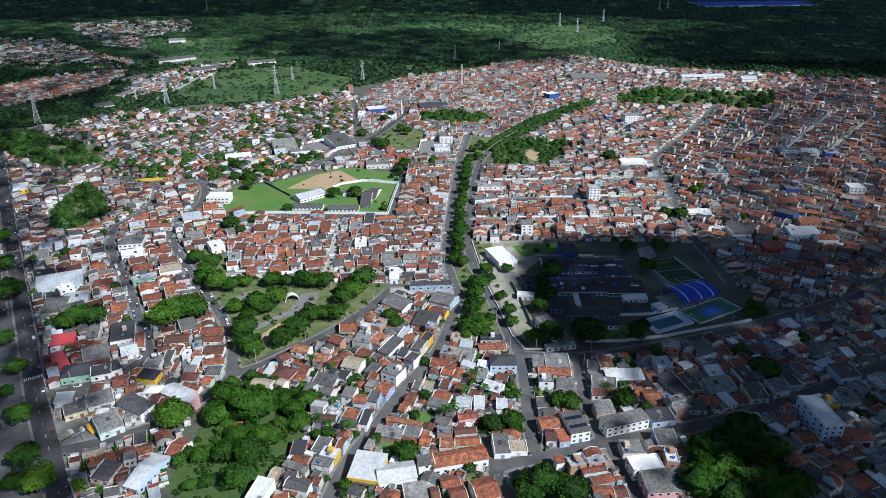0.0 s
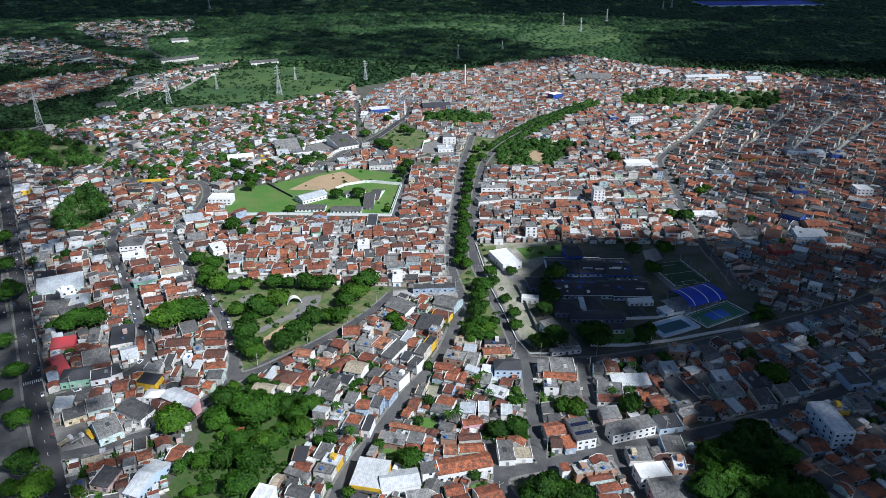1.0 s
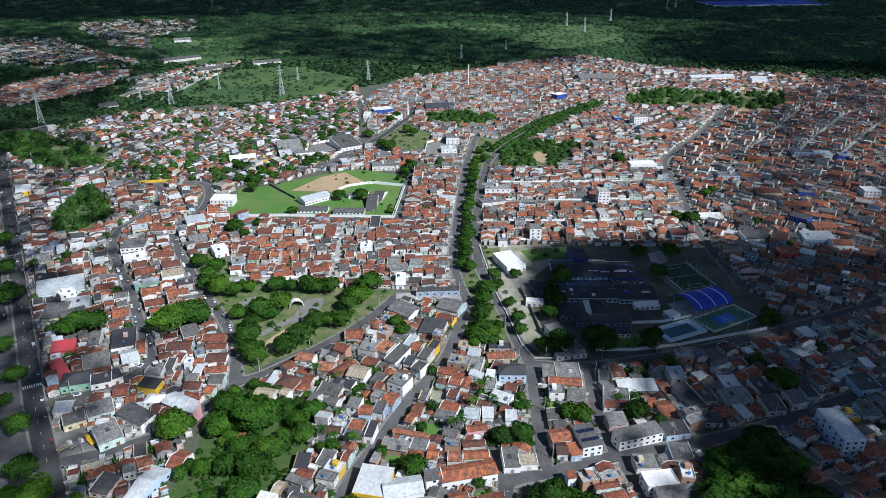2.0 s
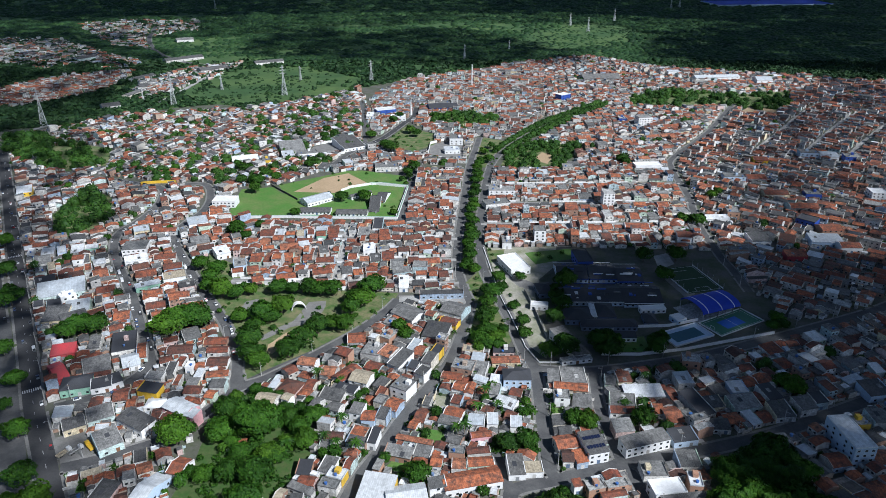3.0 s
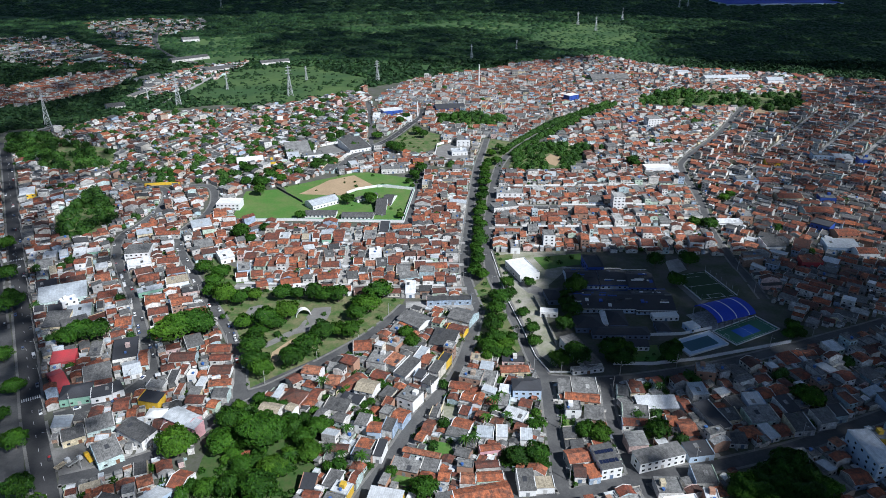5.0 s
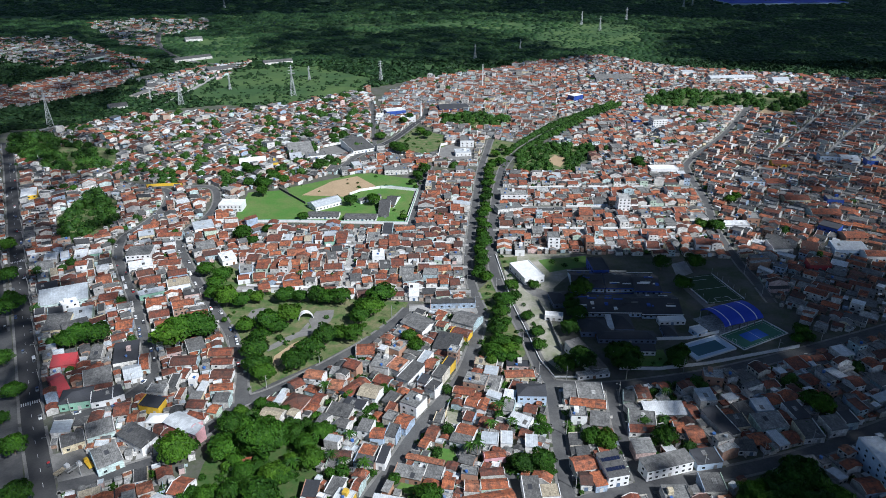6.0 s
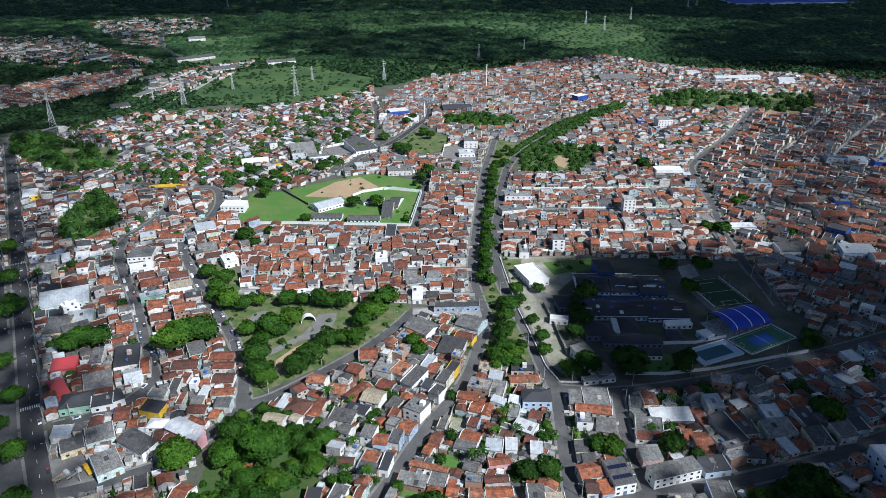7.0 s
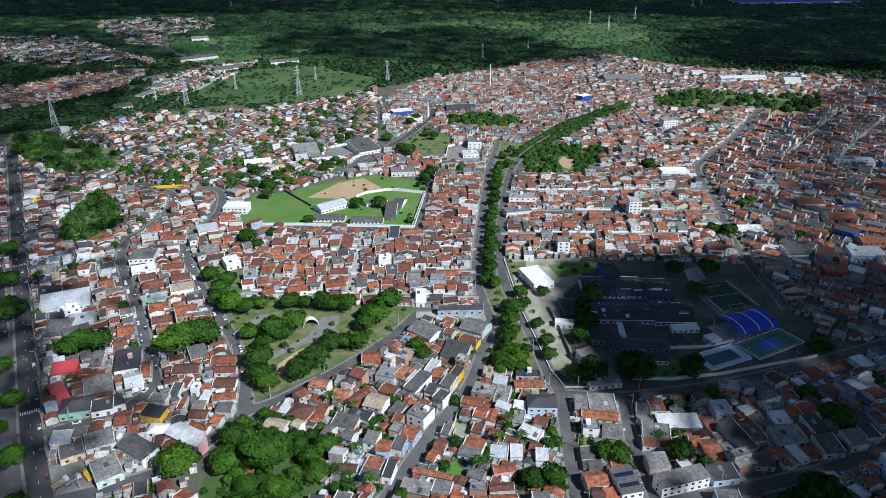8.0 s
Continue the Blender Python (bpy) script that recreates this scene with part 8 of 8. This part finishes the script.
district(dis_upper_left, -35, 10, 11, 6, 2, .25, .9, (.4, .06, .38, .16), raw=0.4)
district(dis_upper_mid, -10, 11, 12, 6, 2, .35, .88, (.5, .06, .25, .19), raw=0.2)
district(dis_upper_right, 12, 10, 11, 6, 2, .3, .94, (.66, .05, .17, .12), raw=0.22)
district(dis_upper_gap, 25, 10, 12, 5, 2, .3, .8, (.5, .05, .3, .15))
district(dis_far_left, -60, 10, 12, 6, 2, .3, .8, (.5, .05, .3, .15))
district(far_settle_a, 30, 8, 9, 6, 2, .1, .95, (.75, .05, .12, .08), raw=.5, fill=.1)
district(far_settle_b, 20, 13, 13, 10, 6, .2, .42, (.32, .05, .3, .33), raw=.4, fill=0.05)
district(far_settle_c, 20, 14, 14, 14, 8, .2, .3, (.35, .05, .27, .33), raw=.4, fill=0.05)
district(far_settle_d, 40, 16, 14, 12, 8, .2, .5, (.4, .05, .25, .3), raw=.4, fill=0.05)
print("houses", house_count, near_count)


def yard_trees(poly, count, most_y):
    P, n = np.array(poly), 0
    for _ in range(count * 30):
        x, y = rng_tree.uniform(P[:, 0].min(), P[:, 0].max()), rng_tree.uniform(P[:, 1].min(), min(most_y, P[:, 1].max()))
        if inside(poly, np.array([x]), np.array([y]))[0] and free_round(x, y, 1):
            plant(TREE_KINDS[3] if rng_tree.random() < .8 else PALM, x, y, rng_tree.uniform(.7, 1.4), rng_tree)
            taken[int(x - GX0) - 2:int(x - GX0) + 3, int(y - GY0) - 2:int(y - GY0) + 3] = True
            n += 1
            if n >= count:
                break


for poly, count in ((dis_mid_a, 24), (dis_mid_b, 24), (dis_mid_c, 6), (dis_lower_left_b, 10), (dis_lower_right, 14), (dis_lower_right_b, 10), (dis_left_a, 8), (dis_left_b, 6), (dis_grid_west, 6), (dis_grid_east, 4), (dis_right, 10)):
    yard_trees(poly, count, 900)


# ---- bushes in yards ----
bush_spots = []
for poly, share, most in ((dis_mid_a, .5, 1500), (dis_mid_b, .5, 1500), (dis_mid_c, .5, 500), (dis_mid_d, .4, 200), (dis_lower_left_b, .4, 300), (dis_lower_right, .3, 500), (dis_lower_right_b, .35, 500),
                          (dis_left_a, .3, 400), (dis_left_b, .25, 300), (dis_grid_west, .2, 300), (dis_grid_east, .2, 200), (dis_right, .2, 500), (dis_upper_left, .3, 900), (dis_upper_mid, .3, 400), (dis_upper_right, .25, 600)):
    P = np.array(poly)
    for _ in range(most):
        x, y = rng_tree.uniform(P[:, 0].min(), P[:, 0].max()), rng_tree.uniform(P[:, 1].min(), P[:, 1].max())
        if rng_tree.random() < share and inside(poly, np.array([x]), np.array([y]))[0] and free_round(x, y, 0):
            r = rng_tree.uniform(.8, 2.2)
            bush_spots.append((x, y, 0, r, r))
leaf_mass("yard_bushes", bush_spots, 60, "green bushes and creepers in small yards", "bushes")


# ---- yard walls and patios in the gaps between houses ----
rng_yard = random.Random(12)
for poly, along, tries in ((dis_mid_a, 68, 900), (dis_mid_b, 72, 900), (dis_mid_c, 5, 250), (dis_mid_d, 15, 200), (dis_lower_left, 15, 250), (dis_lower_left_b, 25, 350), (dis_lower_right, 18, 700), (dis_lower_right_b, 20, 700),
                           (dis_left_a, -60, 500), (dis_left_b, -62, 400)):
    P = np.array(poly)
    fences, patios = Shape(), Shape()
    for k in range(tries):
        x, y = rng_yard.uniform(P[:, 0].min(), P[:, 0].max()), rng_yard.uniform(P[:, 1].min(), P[:, 1].max())
        if not inside(poly, np.array([x]), np.array([y]))[0] or not free_round(x, y, 0):
            continue
        a = radians(along + rng_yard.choice((0, 90)) + rng_yard.uniform(-4, 4))
        u, v = Vector((math.cos(a), math.sin(a), 0)), Vector((-math.sin(a), math.cos(a), 0))
        c = Vector((x, y, 0))
        if k % 3:
            n, t, h = rng_yard.uniform(1.2, 3.2), .09, rng_yard.uniform(1.6, 2.5)
            ring = [c - u * n - v * t, c + u * n - v * t, c + u * n + v * t, c - u * n + v * t]
            fences.add([(q.x, q.y, 0) for q in ring] + [(q.x, q.y, h) for q in ring], [(4, 5, 6, 7), (0, 1, 5, 4), (1, 2, 6, 5), (2, 3, 7, 6), (3, 0, 4, 7)])
        else:
            n, m = rng_yard.uniform(1.2, 2.6), rng_yard.uniform(1.2, 2.6)
            z = .042 + .0002 * (k % 50)
            patios.add([(q.x, q.y, z) for q in (c - u * n - v * m, c + u * n - v * m, c + u * n + v * m, c - u * n + v * m)], [(0, 1, 2, 3)])
    for name, s, mat, label in (("yard_walls", fences, WALL, "low plastered walls between back yards"), ("patios", patios, LANE, "small pale concrete patios behind houses")):
        if s.v:
            tagged(add_mesh(name, s.v, s.f, mat), label, "yard", kind="stuff")


# ---- street furniture and cars ----
def car_model():
    ob = thing("car", "parked passenger car on the street", "car", Matrix(), "cars in the streets")
    body = Shape().prism([(-.85, .3), (.85, .3), (.88, .75), (.80, .95), (-.80, .95), (-.88, .75)], -2.1, 2.1)
    part("body", body, CAR, ob)
    cabin = part("cabin", Shape().add([(-1.7, -.78, .95), (1.0, -.78, .95), (1.0, .78, .95), (-1.7, .78, .95), (-1.3, -.62, 1.45), (.35, -.62, 1.45), (.35, .62, 1.45), (-1.3, .62, 1.45)],
                              [(0, 1, 5, 4), (1, 2, 6, 5), (2, 3, 7, 6), (3, 0, 4, 7), (4, 5, 6, 7)]), GLASS, ob, "dark glazed cabin")
    part("roof_panel", Shape().box(-1.28, .33, -.6, .6, 1.453, 1.5), CAR, cabin)
    for x in (-1.3, 1.3):
        for y in (-.82, .82):
            part("wheel", Shape().tube((x, y - .1, .31), (x, y + .1, .31), .31, .31, 10), RUBBER, ob)
    return ob


def van_model():
    ob = thing("van", "white delivery van on the street", "van", Matrix(), "cars in the streets")
    part("body", Shape().prism([(-.95, .4), (.95, .4), (1.0, 1.2), (.9, 2.3), (-.9, 2.3), (-1.0, 1.2)], -2.8, 1.6), CAR, ob)
    part("bonnet", Shape().prism([(-.95, .4), (.95, .4), (.92, 1.25), (-.92, 1.25)], 1.6, 2.7), CAR, ob)
    part("windscreen", Shape().add([(1.6, -.85, 1.25), (2.2, -.85, 1.25), (2.2, .85, 1.25), (1.6, .85, 1.25), (1.6, -.8, 2.2), (1.62, -.8, 2.2), (1.62, .8, 2.2), (1.6, .8, 2.2)],
                                   [(0, 1, 5, 4), (1, 2, 6, 5), (2, 3, 7, 6), (4, 5, 6, 7)]), GLASS, ob)
    for x in (-1.8, 1.7):
        for y in (-.9, .9):
            part("wheel", Shape().tube((x, y - .12, .37), (x, y + .12, .37), .37, .37, 10), RUBBER, ob)
    return ob


def pole_model():
    ob = thing("utility_pole", "grey concrete power pole with cross arm and street lamp", "pole", Matrix(), "power poles along the streets")
    part("pole", Shape().tube((0, 0, 0), (0, 0, 10), .2, .13, 8), POLE, ob)
    part("cross_arm", Shape().box(-1.1, 1.1, -.07, .07, 9.2, 9.35), BARK, ob)
    arm = part("lamp_arm", Shape().tube((0, 0, 8), (0, -1.8, 8.5), .05, .04, 6), STEEL, ob)
    part("lamp_head", Shape().box(-.15, .15, -2.4, -1.7, 8.42, 8.6), STEEL, arm)
    return ob


def truck_model(x, y, turn, cab, bed):
    ob = thing("truck", "flatbed truck parked in a yard", "truck", Matrix.Translation((x, y, .05)) @ Matrix.Rotation(turn, 4, "Z"), "trucks in the yard")
    part("cab", Shape().prism([(-1.15, .6), (1.15, .6), (1.15, 2.0), (1.0, 2.7), (-1.0, 2.7), (-1.15, 2.0)], 2.0, 3.9), cab, ob)
    part("windscreen", Shape().box(3.86, 3.94, -.95, .95, 1.7, 2.4), GLASS, ob)
    part("cargo_bed", Shape().box(-3.9, 1.85, -1.2, 1.2, .9, 1.15).box(-3.9, 1.85, -1.2, -1.1, 1.15, 1.8).box(-3.9, 1.85, 1.1, 1.2, 1.15, 1.8), bed, ob)
    for wx in (-2.8, -1.6, 2.9):
        for wy in (-1.0, 1.0):
            part("wheel", Shape().tube((wx, wy - .15, .45), (wx, wy + .15, .45), .45, .45, 10), RUBBER, ob)


tx, ty = np.array(truck_yard).mean(0)
truck_model(tx - 4, ty - 3, 1.1, WHITE, BEIGE)
truck_model(tx + 1, ty - 1, 1.0, WHITE, SLAB)
truck_model(tx + 7, ty + 2, 2.4, YELLOW, YELLOW)
rng_car = random.Random(3)
CARS = [car_model(), van_model()]
placed = [False, False]
car_count = 0
POLE_MODEL, pole_first = pole_model(), [True]
for k, (nm, w, line) in enumerate(ROADS):
    if w < 6 or nm.endswith("link"):
        continue
    side = sides(line)
    z = .06 + .004 * k
    dist, next_car, next_pole = 0.0, rng_car.uniform(3, 15), 8.0
    for i in range(1, len(line) - 1):
        dist += (line[i] - line[i - 1]).length
        p, s = line[i], side[i]
        heading = math.atan2(-s.x, s.y)
        if p.y > 780 or abs(p.x) > p.y * .72 + 20:
            continue
        if dist > next_car and car_count < 84:
            next_car = dist + (rng_car.uniform(5, 26) if w < 9 else rng_car.uniform(12, 45))
            q = rng_car.choice((-1, 1))
            off = (w / 2 - 1.2) if rng_car.random() < .7 else 1.6
            m = Matrix.Translation(p + s * q * off + Vector((0, 0, z))) @ Matrix.Rotation(heading + (math.pi if q < 0 else 0) + rng_car.uniform(-.04, .04), 4, "Z")
            j = 0 if rng_car.random() < .88 else 1
            if placed[j]:
                copy_thing(CARS[j], m)
            else:
                CARS[j].matrix_basis, placed[j] = m, True
            car_count += 1
        if dist > next_pole and p.y < 600:
            next_pole = dist + rng_car.uniform(30, 38)
            pos = p + s * (w / 2 + .7)
            if road_core[int(pos.x - GX0), int(pos.y - GY0)]:
                continue
            m = Matrix.Translation(pos + Vector((0, 0, .15))) @ Matrix.Rotation(heading, 4, "Z")
            if pole_first[0]:
                POLE_MODEL.matrix_basis, pole_first[0] = m, False
            else:
                copy_thing(POLE_MODEL, m)

for x, y in fill_woods(left_yard, 16, 1, .5, False) and [(a, b) for a, b, *_ in fill_woods(left_yard, 16, 1, .5, False)]:
    if y > 250 and not road_core[int(x - GX0), int(y - GY0)] and car_count < 112:
        copy_thing(CARS[0], Matrix.Translation((x, y, .05)) @ Matrix.Rotation(rng_car.choice((.4, 2.0)), 4, "Z"))
        car_count += 1

# low garden walls along the lanes of the two grids
for nm, w, line in ROADS:
    if nm.startswith(("row_lane", "east_row")):
        side = sides(line)
        for q in (1, -1):
            at = 2
            while at < len(line) - 6:
                stop = min(at + rng_car.randrange(3, 6), len(line) - 2)
                pts = [tuple((line[i] + side[i] * q * (w / 2 + 2.2)).xy) for i in (at, stop)]
                mid = [(pts[0][k] + pts[1][k]) / 2 for k in (0, 1)]
                if not any(road_core[int(x - GX0), int(y - GY0)] for x, y in (*pts, mid)) and rng_car.random() < .74:
                    a, b = Vector((*pts[0], 0)), Vector((*pts[1], 0))
                    dv = (b - a).normalized()
                    ob = thing("garden_wall", "low white painted front garden wall", "wall", Matrix.Translation(a) @ Matrix.Rotation(math.atan2(dv.y, dv.x), 4, "Z"), "front garden walls")
                    part("wall_panel", Shape().box(0, (b - a).length, -.1, .1, 0, rng_car.uniform(1.3, 2.0)), WHITE, ob)
                at = stop + rng_car.choice((0, 1, 1))

# zebra crossings on the avenue
for nm, w, line in ROADS:
    if nm == "avenue":
        for want in (350, 530):
            i = min(range(1, len(line) - 1), key=lambda k: abs(line[k].y - want))
            s, dv = sides(line)[i], (line[i + 1] - line[i]).normalized()
            z = Shape()
            for k in range(9):
                o = -w / 2 + .7 + k * (w - 1.4) / 8
                c = [line[i] + s * (o + e) + dv * f for e, f in ((-.28, -1.6), (.28, -1.6), (.28, 1.6), (-.28, 1.6))]
                z.add([(v.x, v.y, .075) for v in c], [(3, 2, 1, 0)])
            tagged(add_mesh("zebra_crossing", z.v, z.f, LINE), "white zebra crossing stripes across the avenue", "road marking", kind="structure")

# lane marks on the avenue
for k, (nm, w, line) in enumerate(ROADS):
    if nm in ("avenue", "upper_avenue"):
        s, side, z = Shape(), sides(line), .066 + .004 * k
        for i in range(0, len(line) - 1, 4):
            a, b = line[i], line[i + 1]
            for off in ((-.09, .09),) if w < 12 else ((-w / 4 - .09, -w / 4 + .09), (-.25, -.1), (.1, .25), (w / 4 - .09, w / 4 + .09)):
                s.add([(*(a + side[i] * off[0]).xy, z), (*(b + side[i + 1] * off[0]).xy, z), (*(b + side[i + 1] * off[1]).xy, z), (*(a + side[i] * off[1]).xy, z)], [(3, 2, 1, 0)])
        tagged(add_mesh("lane_marks", s.v, s.f, LINE), "worn white lane marks on the asphalt", "road marking", kind="structure")


# ---- woods on the plain ----
settled = poly_mask(town) | poly_mask(far_settle_a)
for _ in range(4):
    settled |= taken
    settled[1:] |= taken[:-1]
    settled[:, 1:] |= taken[:, :-1]
meadow = poly_mask(hill_meadow) | poly_mask(far_meadow)
wood_spots = []
rng_wood = random.Random(77)
y = 700.0
while y < 3300:
    step = 5.6 + max(0, (y - 900)) * .0046
    half = y * .70 + 60
    x = -half
    while x < half:
        qx, qy = x + rng_wood.uniform(-.5, .5) * step, y + rng_wood.uniform(-.5, .5) * step
        x += step
        ix, iy = int(qx - GX0), int(qy - GY0)
        on = 0 <= ix < GW and 0 <= iy < GH
        if on and settled[ix, iy]:
            continue
        open_land = noise.noise((qx / 330, qy / 150, 3)) + .6 * noise.noise((qx / 90, qy / 60, 9))
        dens = .62 + .9 * open_land + (.3 if qx > 350 else 0)
        small = on and meadow[ix, iy]
        if small:
            dens = (.26 if qy < 1450 else .5) + .6 * noise.noise((qx / 45, qy / 45, 6))
        if rng_wood.random() < dens:
            r = rng_wood.uniform(1.2, 3.6 if qy < 1450 else 6) if small else step * rng_wood.uniform(.5, 1.0)
            wood_spots.append((qx, qy, ground_height(qx, qy) - .3, r, r * rng_wood.uniform(.5, .95) * (.9 if y < 1300 else .7)))
    y += step
lumps("woods", [q for q in wood_spots if q[1] < 1450], WOODS, "dark green woodland at the edge of town", "woods")
lumps("far_woods", [q for q in wood_spots if q[1] >= 1450], WOODS, "wide dark green woodland on the far plain", "woods", DOMES)
leaf_mass("woods_canopy", [q for q in wood_spots if q[1] < 1450], 14, "loose leaves over the near woodland", "woods", WOODS)
